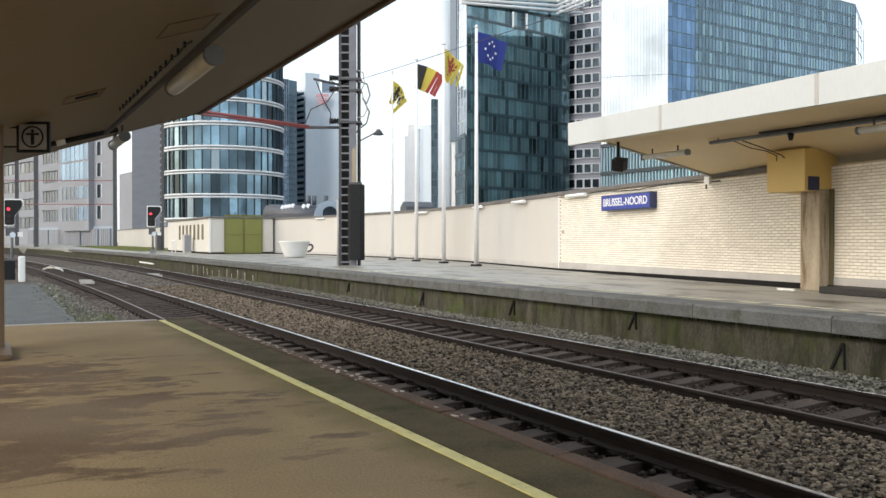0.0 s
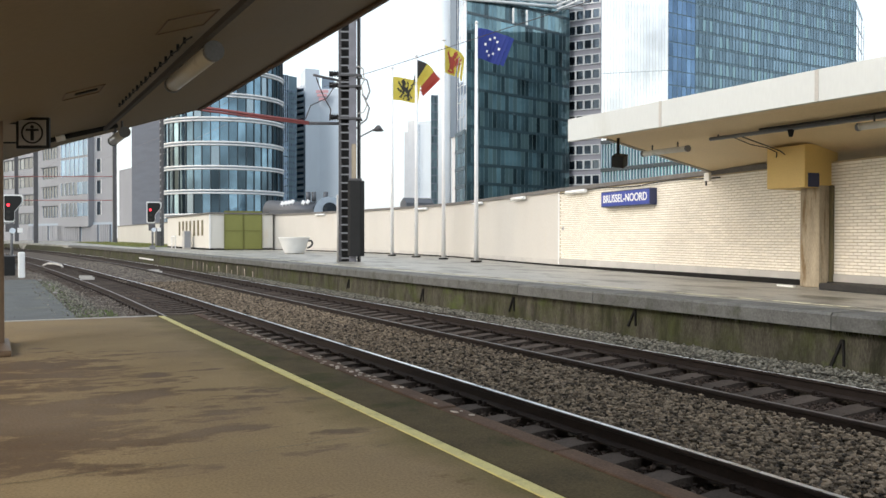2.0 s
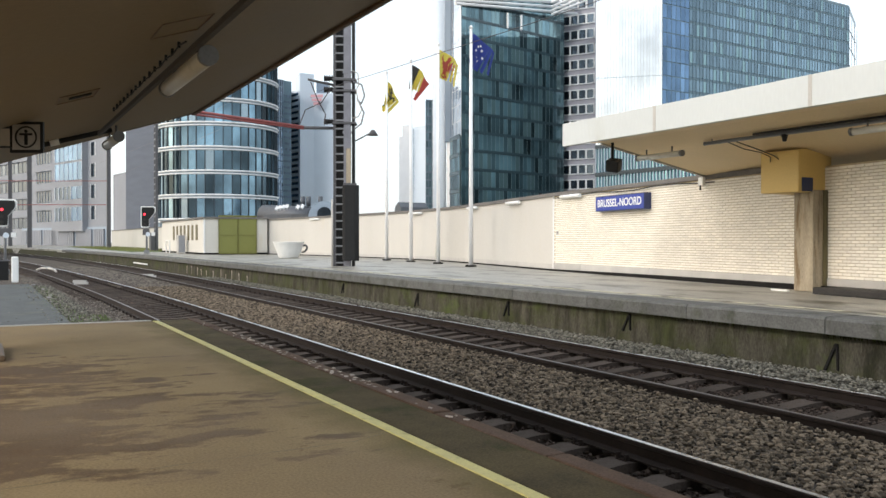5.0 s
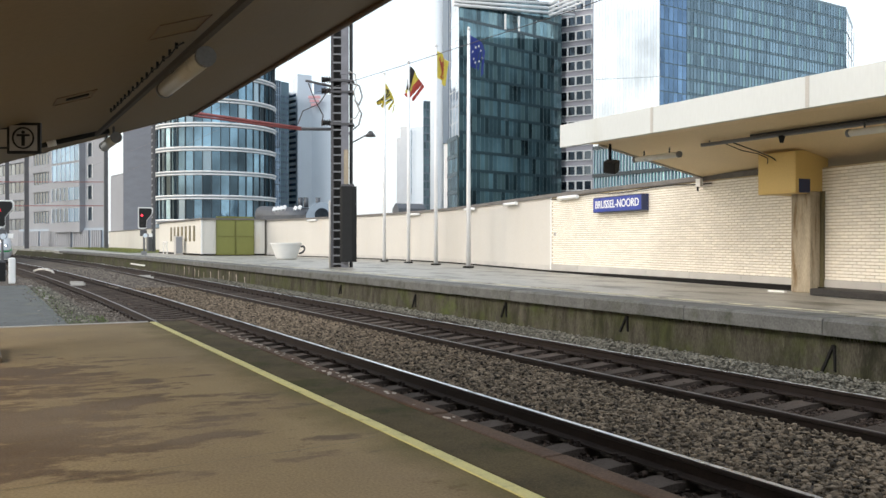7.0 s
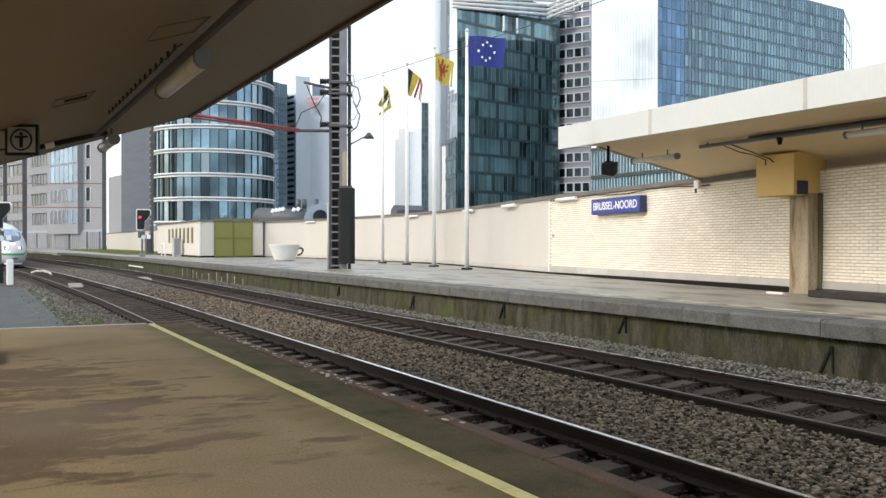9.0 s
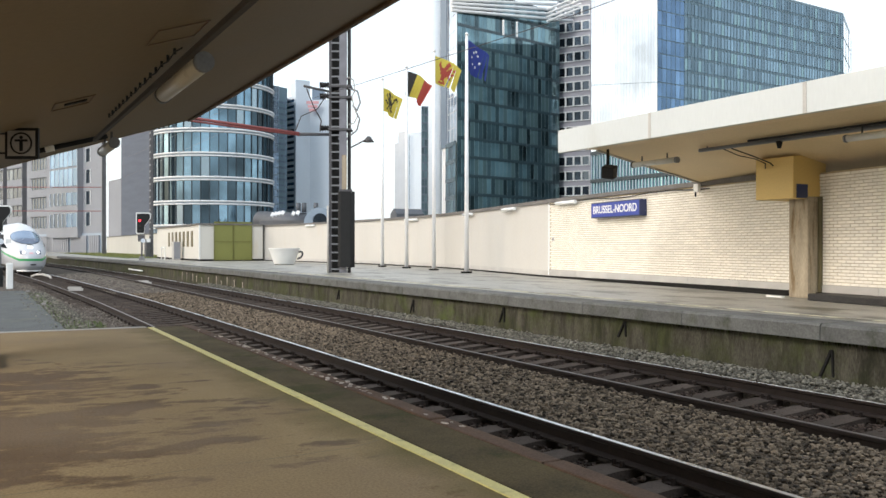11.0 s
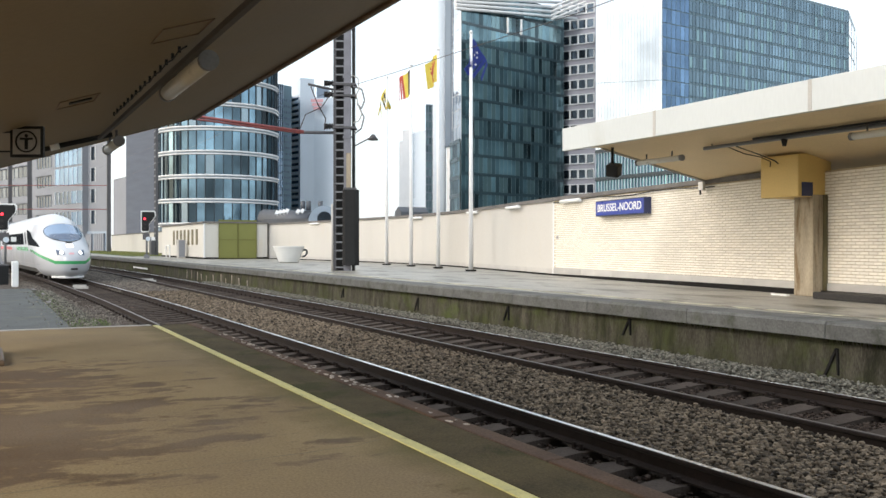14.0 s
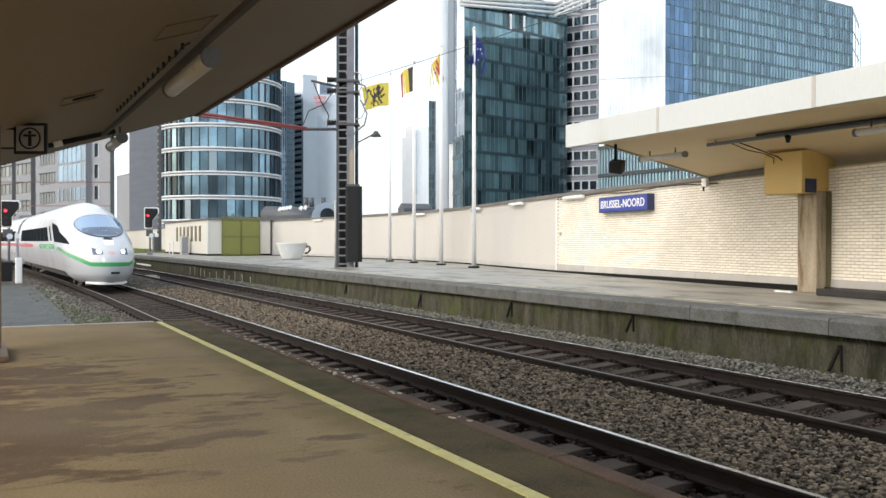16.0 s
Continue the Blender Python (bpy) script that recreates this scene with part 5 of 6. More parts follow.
for z0, z1, share_, glass in ((4.39, 6.8, 0.62, "glass_a"), (8.2, 10.41, 0.62, "glass_a")):
    facade(lo, *stretch_of(0.74, 0.74 + 0.149 * share_, 1.02), z0, z1, 1, 4, M[glass], M["light_b"], None, 0.86, 0.03, 0.14, 0.12, "bay_glazing")
    facade(lo, *stretch_of(0.74 + 0.149 * share_, 0.889, 1.02), z0, z1, 1, 2, M["glass_d"], M["light_b"], None, 0.95, 0.03, 0.08, 0.10, "bay_glazing")
for z0, z1 in ((11.5, 14.6), (14.9, 18.4), (18.7, 22.5)):
    facade(lo, *stretch_of(0.74, 0.889, 1.02), z0, z1, 1, 6, M["glass_d"], M["light_b"], None, 0.95, 0.05, 0.10, 0.10, "bay_glazing")
for i in range(46):
    f0 = 0.5 + i * 0.0105
    (px_, py_), q = stretch_of(f0, f0 + 0.0085, 0.4)
    d = Vector(q) - Vector((px_, py_))
    if i % 9 != 4:
        part("base_panel", box(B(), 0, d.length, -0.1, 0.3, STREET, 2.9, pose(px_, py_, 0, 0, 0, math.degrees(math.atan2(d.y, d.x)))), M["concrete_b"], lo, "pale upright base panel")
(px_, py_), q = stretch_of(0.5, 1.0, 0.2)
part("base_recess", box(B(), 0, 38, 0.0, 0.15, STREET, 3.3, pose(px_, py_, 0, 0, 0, math.degrees(math.atan2(q[1] - py_, q[0] - px_)))), M["louvre_b"], lo, "shaded grey recess behind the base panels")

# distant towers
dA, dB = (-217.02, 62.59), (-220.20, 69.63)
dt = thing("blue_far_tower", "distant blue glass tower with a dark stepped side", "building")
core(dt, back(dA, dB, 20), STREET, 40.92, M["core_j"], "wall", "dark core")
dM = (-218.25, 66.83)
facade(dt, dA, dM, STREET, 40.92, 26, 8, M["glass_d"], M["louvre_b"], None, 0.92, 0.2, 0.15, 0.1)
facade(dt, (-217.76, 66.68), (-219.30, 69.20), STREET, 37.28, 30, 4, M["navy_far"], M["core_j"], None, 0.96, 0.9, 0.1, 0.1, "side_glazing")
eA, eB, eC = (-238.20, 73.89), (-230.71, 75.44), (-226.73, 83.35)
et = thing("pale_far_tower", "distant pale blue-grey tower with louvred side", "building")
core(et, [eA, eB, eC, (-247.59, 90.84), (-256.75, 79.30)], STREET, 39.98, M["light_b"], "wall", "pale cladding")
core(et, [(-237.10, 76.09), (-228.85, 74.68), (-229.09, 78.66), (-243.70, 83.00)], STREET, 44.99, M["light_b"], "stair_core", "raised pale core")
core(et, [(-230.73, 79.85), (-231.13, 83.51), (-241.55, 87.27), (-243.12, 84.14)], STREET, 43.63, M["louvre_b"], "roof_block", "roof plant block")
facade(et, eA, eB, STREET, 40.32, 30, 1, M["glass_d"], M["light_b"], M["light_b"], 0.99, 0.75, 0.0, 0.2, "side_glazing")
va = Vector((-227.04, 78.73))
for i in range(3):
    part("roof_mark", box(B(), -1.6 + 0.35 * i, 1.6 - 0.35 * i, -0.4, 0.2, 0, 0.7, pose(va.x, va.y, 38.61 - 1.0 * i, 0, 0, 60)), M["pink"], et, "faded red roof-top mark")
ar = thing("arched_roof_hall", "low grey hall with curved zinc roof and skylights", "building")
aA, aB, aC = (-90.09, 25.63), (-84.15, 28.55), (-82.86, 31.10)
core(ar, back(aA, aC, 12), STREET, 3.62, M["zinc"], "wall", "grey wall")
pa, pb = Vector((*(-94.01, 26.75), 4.52)), Vector((*(-87.82, 30.15), 3.57))
bm = B()
tube(bm, pa - Vector((0, 0, 0.8)), pb - Vector((0, 0, 0.2)), 1.05, 24)
part("barrel_roof", bm, M["zinc"], ar, "curved zinc roof")
part("round_gable", tube(B(), (*(-87.35, 31.08), 3.40), (*(-83.55, 29.72), 3.29), 1.55, 28), M["louvre_b"], ar, "rounded gable end")
part("gable_window", tube(B(), (*(-83.55, 29.72), 3.56), (*(-83.18, 29.59), 3.55), 0.7, 20), M["glass_a"], ar, "round gable window")
for p, z in (((-86.60, 25.89), 4.15), ((-86.45, 26.19), 4.21), ((-86.30, 26.48), 4.26), ((-86.15, 26.78), 4.32), ((-85.68, 27.73), 4.26), ((-85.48, 28.12), 4.32)):
    c = Vector((*p, z))
    part("skylight", box(B(), -0.15, 0.15, -0.1, 0.1, -0.22, 0.22, pose(c.x, c.y, c.z, -30, 20, 60)), M["slab_b"], ar, "small white skylight")
for p in ((-88.33, 29.12), (-88.08, 29.64), (-87.53, 30.72)):
    part("roof_vent", tube(B(), (*p, 4.49), (*p, 5.46), 0.25, 8), M["zinc"], ar, "short roof vent")
sA, sB = (-190.13, 89.34), (-184.37, 91.90)
sg = thing("slim_glass_block", "distant slim blue glass block with stepped roof", "building")
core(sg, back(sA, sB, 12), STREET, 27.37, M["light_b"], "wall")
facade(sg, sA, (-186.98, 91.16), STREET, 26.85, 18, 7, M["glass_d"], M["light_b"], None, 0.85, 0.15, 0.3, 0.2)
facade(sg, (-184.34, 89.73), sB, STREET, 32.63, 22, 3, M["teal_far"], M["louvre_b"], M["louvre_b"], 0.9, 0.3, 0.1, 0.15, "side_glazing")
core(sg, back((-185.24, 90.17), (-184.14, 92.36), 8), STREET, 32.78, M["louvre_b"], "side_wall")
# the haze over this wing is put into its near-white colour
core(sg, back((-237.23, 106.98), (-231.42, 109.63), 12), STREET, 30.81, M["slab_b"], "pale_wing", "wing coloured near white for haze")
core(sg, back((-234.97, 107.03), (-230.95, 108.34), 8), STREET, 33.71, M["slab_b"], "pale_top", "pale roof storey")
rh = thing("roof_house", "small dark gable behind the wall", "building")
c = (-54.78, 24.62)
bm = B()
extrude_poly(bm, [(c[0] - 0.55, 2.3), (c[0] + 0.55, 2.3), (c[0] + 0.5, 3.19), (c[0], 3.53), (c[0] - 0.5, 3.19)], c[1], c[1] + 2, "y")
part("wall", bm, M["zinc"], rh)
part("base", box(B(), c[0] - 0.5, c[0] + 0.5, c[1] + 0.1, c[1] + 1.9, STREET, 2.3), M["zinc"], rh)

# ---- hut and things on the far platform ----
hut = thing("platform_hut", "cream panelled hut with brown louvres and olive double gate", "hut")
HX, HY0, HY1, HT = -59.4, 12.9, 17.1, 2.42
part("wall", box(B(), HX - 15.4, HX, HY0, HY1, FAR, HT), M["hut"], hut, "cream panels", 0.02)
part("roof_edge", box(B(), HX - 15.5, HX + 0.12, HY0 - 0.12, HY1, HT, HT + 0.10), M["coping"], hut, "grey flat roof edge", 0.01)
part("plinth", box(B(), HX - 15.4, HX + 0.03, HY0 - 0.03, HY1, FAR, FAR + 0.12), M["tar"], hut, "dark plinth")
for i in range(7):
    a = HX - 2.2 - i * 1.35
    lv = part("louvre_panel", box(B(), a - 0.25, a + 0.25, HY0 - 0.04, HY0, 1.0, 2.05), M["louvre"], hut, "brown louvre")
part("corner_post", box(B(), HX - 0.02, HX + 0.04, HY0 - 0.04, HY0 + 0.05, FAR + 0.1, HT), M["white"], hut)
gate = part("gate", box(B(), HX, HX + 0.06, 13.85, 16.35, FAR + 0.04, 2.62), M["olive"], hut, "olive green double gate")
for y in (13.85, 15.08, 15.12, 16.33):
    part("gate_stile", box(B(), HX + 0.06, HX + 0.09, y - 0.03, y + 0.03, FAR + 0.04, 2.62), M["olive_d"], gate)
for z in (0.12, 1.3, 2.58):
    part("gate_rail", box(B(), HX + 0.06, HX + 0.085, 13.85, 16.35, z, z + 0.06), M["olive_d"], gate)
cab = thing("grey_cabinet", "pale grey equipment cabinet beside the hut", "cabinet")
part("body", box(B(), HX - 5.6, HX - 5.0, 12.2, 12.7, FAR, 1.35), M["skirt"], cab, bevel=0.02)
part("door", box(B(), HX - 5.02, HX - 4.985, 12.25, 12.65, FAR + 0.1, 1.3), M["concrete_b"], cab)
rk = thing("hoop_rail", "white tubular hoop on the platform", "barrier")
part("hoop", cable(B(), [(HX - 9.6, 12.2, FAR), (HX - 9.6, 12.2, 0.95), (HX - 8.2, 12.2, 0.95), (HX - 8.2, 12.2, FAR)], 0.04), M["white"], rk)

cup = thing("giant_cup_planter", "large white cup-shaped planter standing on the platform", "planter", pose(*(-45.94, 14.37), FAR))
bm = B()
prof = [(0.0, 0.04), (0.46, 0.04), (0.50, 0.0), (0.53, 0.06), (0.64, 0.35), (0.80, 0.80), (0.85, 0.86), (0.81, 0.86), (0.74, 0.72), (0.05, 0.70)]
rings = [[bm.verts.new((r * math.cos(i * math.tau / 32), r * math.sin(i * math.tau / 32), z)) for i in range(32)] for r, z in prof if r > 0]
for a, b in zip(rings[:-1], rings[1:]):
    for i in range(32):
        bm.faces.new((a[i], a[(i + 1) % 32], b[(i + 1) % 32], b[i])).smooth = True
bm.faces.new(rings[-1])
bm.faces.new(rings[0][::-1])
part("bowl", bm, M["white"], cup, "white bowl")
bm = B()
q = Vector((0.449, 0.893, 0)) * 1.0
hp = [(q * r) + Vector((0, 0, z)) for r, z in ((0.74, 0.66), (0.92, 0.68), (0.97, 0.52), (0.86, 0.36), (0.68, 0.30))]
part("handle", cable(bm, hp, 0.05, 8), M["steel"], cup, "grey handle")

# flagpoles
POLES = [((-38.58, 16.77), 8.75), ((-35.54, 16.59), 8.75), ((-32.06, 16.16), 8.72), ((-28.06, 15.44), 8.48)]
for (x, y), top in POLES:
    fp = thing("flagpole", "tall white tapered flagpole on a dark foot", "flagpole", pose(x, y, FAR), "row of flagpoles")
    part("mast", tube(B(), (0, 0, 0), (0, 0, top - FAR), 0.085, 14, 0.05), M["pole"], fp)
    part("foot", tube(B(), (0, 0, 0), (0, 0, 0.06), 0.20, 14), M["tar"], fp, "dark foot plate")
    part("cap", tube(B(), (0, 0, top - FAR), (0, 0, top - FAR + 0.1), 0.075, 12, 0.03), M["pole"], fp)

# ---- overhead line ----
MX, MY = (-30.71, 11.72)
ms = thing("overhead_line_mast", "dark lattice steel mast with ladder battens and control box", "mast", pose(MX, MY, FAR, 0, 0, 63.3))
for s in (-0.36, 0.02):
    for o in (-0.22, 0.22):
        part("corner_angle", box(B(), s - 0.045, s + 0.045, o - 0.05, o + 0.05, 0, 12), M["steel"], ms, bevel=0.004)
part("front_channel", box(B(), -0.03, 0.22, -0.29, -0.272, 0, 12), M["channel"], ms, "grey painted channel")
for z in (4.75, 6.9, 8.6):
    part("splice_plate", box(B(), -0.06, 0.27, -0.305, -0.288, z, z + 0.09), M["channel"], ms)
part("channel_flange", box(B(), 0.19, 0.22, -0.28, -0.1, 0, 12), M["steel"], ms)
# black plate added behind the battens to paint the mast's shaded inside
part("dark_recess", box(B(), -0.33, 0.2, 0.0, 0.03, 0, 12), M["black"], ms)
part("rear_channel", box(B(), 0.26, 0.34, -0.25, 0.25, 0, 12), M["black"], ms)
for i in range(40):
    part("batten", box(B(), -0.32, -0.02, -0.285, -0.262, 0.1 + i * 0.3, 0.155 + i * 0.3), M["galv"], ms)
    part("rear_batten", box(B(), -0.32, -0.02, 0.262, 0.285, 0.22 + i * 0.3, 0.275 + i * 0.3), M["steel"], ms)
bm = B()
extrude_poly(bm, [(-0.05, -0.36), (-0.05, -0.52), (0.04, -0.56), (0.40, -0.56), (0.53, -0.40), (0.53, -0.34)], 0.2, 2.9, "z")
part("control_box", bm, M["black"], ms, "tall dark cover with canted sides", 0.02)
part("cover_cap", box(B(), -0.02, 0.44, -0.54, -0.36, 2.88, 2.97), M["steel"], ms)
part("conduit", tube(B(), (-0.44, -0.30, 0.0), (-0.44, -0.30, 2.4), 0.035, 8), M["skirt"], ms, "grey conduit")
part("cable_cover", box(B(), 0.08, 0.24, -0.46, -0.36, 2.95, 4.2), M["pillar"], ms, "weathered cable cover")
for z in (5.1, 6.25, 6.65):
    part("bracket", box(B(), -0.43, 0.40, -0.34, 0.3, z, z + 0.07), M["steel"], ms)
    part("insulator", tube(B(), (-0.75, -0.1, z + 0.1), (-0.4, -0.1, z + 0.1), 0.10, 10, 0.06), M["black"], ms)
for z in (5.2, 6.35, 6.75):
    for k in range(4):
        part("insulator_disc", tube(B(), (-0.74 + k * 0.09, -0.1, z), (-0.71 + k * 0.09, -0.1, z), 0.13, 12, 0.09), M["bogie"], ms, "dark ribbed insulator disc")
loop = [(0.3, -0.3, 6.6), (0.62, -0.3, 6.5), (0.72, -0.3, 6.1), (0.6, -0.3, 5.8), (0.45, -0.3, 6.0), (0.7, -0.3, 5.5), (0.6, -0.3, 5.1), (0.35, -0.3, 4.9)]
part("cable_loop", cable(B(), [(0.28, -0.3, 7.0), (0.48, -0.32, 6.9), (0.52, -0.32, 6.5), (0.42, -0.32, 6.3), (0.5, -0.32, 5.9), (0.62, -0.32, 5.6), (0.5, -0.32, 5.35), (0.3, -0.32, 5.3)], 0.022), M["skirt"], ms, "pale cable loops")
part("cable_loop", cable(B(), loop, 0.03), M["galv"], ms, "grey cable loops")
part("lamp_arm", tube(B(), (0.3, -0.2, 4.45), (0.95, -0.3, 4.78), 0.025, 6), M["steel"], ms)
part("floodlight", tube(B(), (1.02, -0.3, 4.88), (1.02, -0.3, 4.68), 0.06, 10, 0.20), M["steel"], ms, "small dark lamp shade")

oh = thing("cantilever", "red-brown cantilever tubes reaching over the tracks", "cantilever")
part("tube", tube(B(), (MX + 0.1, MY - 1.6, 4.98), (MX - 0.4, 3.0, 5.62), 0.05, 8), M["red_tube"], oh)
part("lower_tube", tube(B(), (MX + 0.1, MY - 1.6, 4.92), (MX - 0.4, 3.0, 5.48), 0.035, 8), M["red_tube"], oh)
part("stay_tube", tube(B(), (MX, MY - 0.4, 6.55), (MX, MY - 1.4, 6.68), 0.045, 8), M["steel"], oh)
part("link_tube", tube(B(), (MX, MY - 0.4, 5.02), (MX + 0.1, MY - 1.6, 4.95), 0.055, 8), M["steel"], oh)
part("dropper", cable(B(), [(MX, MY - 1.3, 6.6), (MX, MY - 1.05, 6.0), (MX, MY - 0.75, 5.5), (MX, MY - 0.8, 5.1)], 0.02), M["wire"], oh)
part("dropper", cable(B(), [(MX, MY - 0.5, 6.5), (MX, MY - 0.9, 5.9), (MX, MY - 1.5, 5.6), (MX, MY - 1.7, 5.1)], 0.018), M["wire"], oh)
for yc, zc in ((TRACKS[0], 4.9), (TRACKS[1], 4.9)):
    cw = thing("contact_wire", "thin dark overhead contact wire", "wire", group="overhead wires")
    part("contact", cable(B(), [(x, yc + (bend_near if yc < 5 else bend)(x), zc) for x in STATIONS if yc < 5 or x < -26], 0.005), M["wire"], cw)
    part("messenger", cable(B(), [(x, yc + bend(x), zc + 0.75 + 0.5 * (((x + 30) / 30) ** 2 if x > -60 else 1)) for x in (0, -8, -16, -24, -30, -38, -46, -54, -60, -100) if yc < 5 or x < -26], 0.005), M["wire"], cw)
fw_ = thing("feeder_wire", "thin dark feeder wire from the mast", "wire", group="overhead wires")
part("strand", cable(B(), [(MX, MY - 1.0, 6.3), (-22, 10.0, 5.65), (-14, 10.0, 5.35), (-9, 10.0, 5.3), (0, 10, 5.6)], 0.008), M["wire"], fw_)
for z in (6.23, 4.13):
    sw = thing("cross_span_wire", "thin reddish wire spanning the tracks", "wire", group="overhead wires")
    part("strand", tube(B(), (*(-119.28, -3.46), z + (z - 0.98) * 0.3125), (*(-118.33, 14.01), 0.98 + (z - 0.98) * 1.4), 0.05, 6), M["red_tube"], sw)


def far_mast(x, y, w, top, lattice, label):
    o = thing("line_mast", label, "mast", pose(x, y, FAR if y > 8 else RAIL - 0.2), "far masts")
    if lattice:
        for s in (-w / 2, w / 2):
            part("upright", box(B(), s - 0.09, s + 0.09, -0.1, 0.1, 0, top), M["steel"], o)
        for i in range(int(top / 0.55)):
            part("batten", box(B(), -w / 2, w / 2, -0.11, -0.08, 0.2 + i * 0.55, 0.32 + i * 0.55), M["galv"], o)
        part("base_box", box(B(), -0.5, 0.5, -0.5, -0.15, 0, 1.6), M["steel"], o)
    else:
        part("upright", box(B(), -w / 2, w / 2, -w / 2, w / 2, 0, top), M["galv"], o, bevel=0.03)
        part("rear_upright", box(B(), w * 0.8, w * 1.3, -w / 2, w / 2, 0, top), M["steel"], o)


far_mast(*(-80.57, 13.41), 0.75, 13, True, "dark lattice steel mast beside the hut")
far_mast(*(-118.33, 14.01), 0.45, 18, False, "grey steel mast behind the verge")
far_mast(*(-131.47, 5.69), 0.55, 18, False, "grey steel mast far along the line")
far_mast(*(-165.77, 4.27), 0.6, 18, False, "grey steel mast far along the line")


# ---- signals ----
def signal(x, y, base, head_z, s, label):
    o = thing("railway_signal", label, "signal", pose(x, y, base, 0, 0, 78), "track signals")
    hz = head_z - base
    part("post", tube(B(), (0, 0.12, 0), (0, 0.12, hz), 0.07, 10), M["galv"], o)
    part("foot", box(B(), -0.18, 0.18, -0.05, 0.3, 0, 0.25), M["galv"], o, bevel=0.02)
    out = [(-0.34, 0.72), (-0.38, 0.66), (-0.38, -0.66), (-0.32, -0.74), (0.1, -0.74), (0.18, -0.66), (0.18, -0.2), (0.56, 0.28), (0.6, 0.40), (0.6, 0.62), (0.52, 0.72)]
    # plate lies in the local x-z plane
    bm = B()
    extrude_poly(bm, [(a * s, b * s + hz) for a, b in out], -0.02, 0.04, "y")
    part("white_border", bm, M["white"], o, "white-edged plate")
    bm = B()
    extrude_poly(bm, [((a * 0.86 + 0.012) * s, b * 0.90 * s + hz) for a, b in out], -0.06, -0.018, "y")
    part("plate", bm, M["black"], o, "black signal plate")
    part("lamp", tube(B(), (-0.12 * s, -0.06, hz + 0.16 * s), (-0.12 * s, -0.10, hz + 0.16 * s), 0.075 * s, 16), M["redlamp"], o, "lit red lamp")
    for z in (-0.2, -0.5):
        part("dark_lamp", tube(B(), (-0.12 * s, -0.06, hz + z * s), (-0.12 * s, -0.085, hz + z * s), 0.09 * s, 16), M["bogie"], o)
    part("lower_unit", box(B(), -0.25, 0.2, -0.15, 0.1, hz - 1.25 * s, hz - 0.82 * s), M["steel"], o, bevel=0.02)
    part("blue_disc", tube(B(), (0.1, -0.16, hz - 1.2 * s), (0.1, -0.19, hz - 1.2 * s), 0.15 * s, 18), M["light_b"], o, "small pale blue disc")
    part("number_board", box(B(), 0.32, 0.57, -0.1, -0.07, hz - 1.3 * s, hz - 1.05 * s), M["white"], o)
    return o


signal(*(-65.37, 10.24), FAR, 2.63, 1.02, "black signal with white border and red light on the far platform")
signal(*(-52.07, 1.08), RAIL - 0.15, 2.42, 0.98, "black signal with white border and red light beside the near track")
mk = thing("marker_post", "short white marker post beside the track", "post", pose(*(-38.05, 1.14), -0.62))
part("post", box(B(), -0.17, 0.17, -0.12, 0.12, 0, 0.98), M["white"], mk, bevel=0.05)
eb = thing("track_box", "dark equipment box beside the signal", "box", pose(*(-39.92, 0.76), -0.60))
part("body", box(B(), -0.28, 0.28, -0.2, 0.2, 0, 0.75), M["black"], eb, bevel=0.02)
part("lid", box(B(), -0.3, 0.3, -0.22, 0.22, 0.75, 0.8), M["steel"], eb)
for x, y, l, tu in ((-39, 8.75, 2.2, 2), (-52, 6.0, 1.6, 10), (-41.0, 3.7, 0.55, 62), (-39.3, 3.6, 0.55, 66), (-45, 7.2, 0.6, 80), (-47, 7.4, 0.6, 80)):
    bo = thing("cable_cover_plate", "pale plate lying in the track", "plate")
    part("plate", box(B(), -l / 2, l / 2, -0.06, 0.06, -0.12, -0.02, pose(x, y + bend(x), RAIL - 0.06, 0, 0, tu)), M["skirt"], bo, bevel=0.01)
hp = thing("white_hose", "short curved white pipe lying in the track", "pipe")
part("pipe", cable(B(), [(-57.0, 3.0 + bend(-57), RAIL - 0.1), (-56.4, 3.2 + bend(-56), RAIL + 0.02), (-55.4, 3.5 + bend(-55), RAIL + 0.03), (-54.6, 3.75 + bend(-54), RAIL - 0.05), (-54.3, 3.8 + bend(-54), RAIL - 0.16)], 0.06, 8), M["skirt"], hp)
for x, y, tu in ((-25.3, 8.92, 20), (-17.4, 8.9, 70), (-10.6, 8.95, 10), (-13.6, 8.9, 40)):
    lt = thing("litter", "small pale scrap of litter by the wall", "litter", pose(x, y, BED + 0.07, 0, 0, tu), "litter along the wall")
    part("scrap", box(B(), -0.07, 0.07, -0.04, 0.04, 0, 0.04), M["skirt"], lt, bevel=0.012)


# ---- train ----
SC = 0.815
ZN = [(0.22, -0.50, 1.05), (0.32, -0.34, 1.22), (0.55, -0.10, 1.36), (0.85, 0.0, 1.42), (1.1, 0.02, 1.45), (1.35, -0.08, 1.465), (1.6, -0.34, 1.475), (1.85, -0.78, 1.475), (2.1, -1.36, 1.47), (2.35, -1.98, 1.45), (2.6, -2.62, 1.42),
      (2.85, -3.3, 1.37), (3.1, -3.95, 1.29), (3.3, -4.55, 1.18), (3.5, -5.3, 1.02), (3.65, -6.05, 0.84), (3.77, -6.9, 0.62), (3.85, -7.8, 0.38), (3.89, -9.0, 0.0)]
ZS = [a for a, b, c in ZN]
LT = 4.6


def interp(z, k):
    return float(np.interp(z, ZS, [row[k] for row in ZN]))


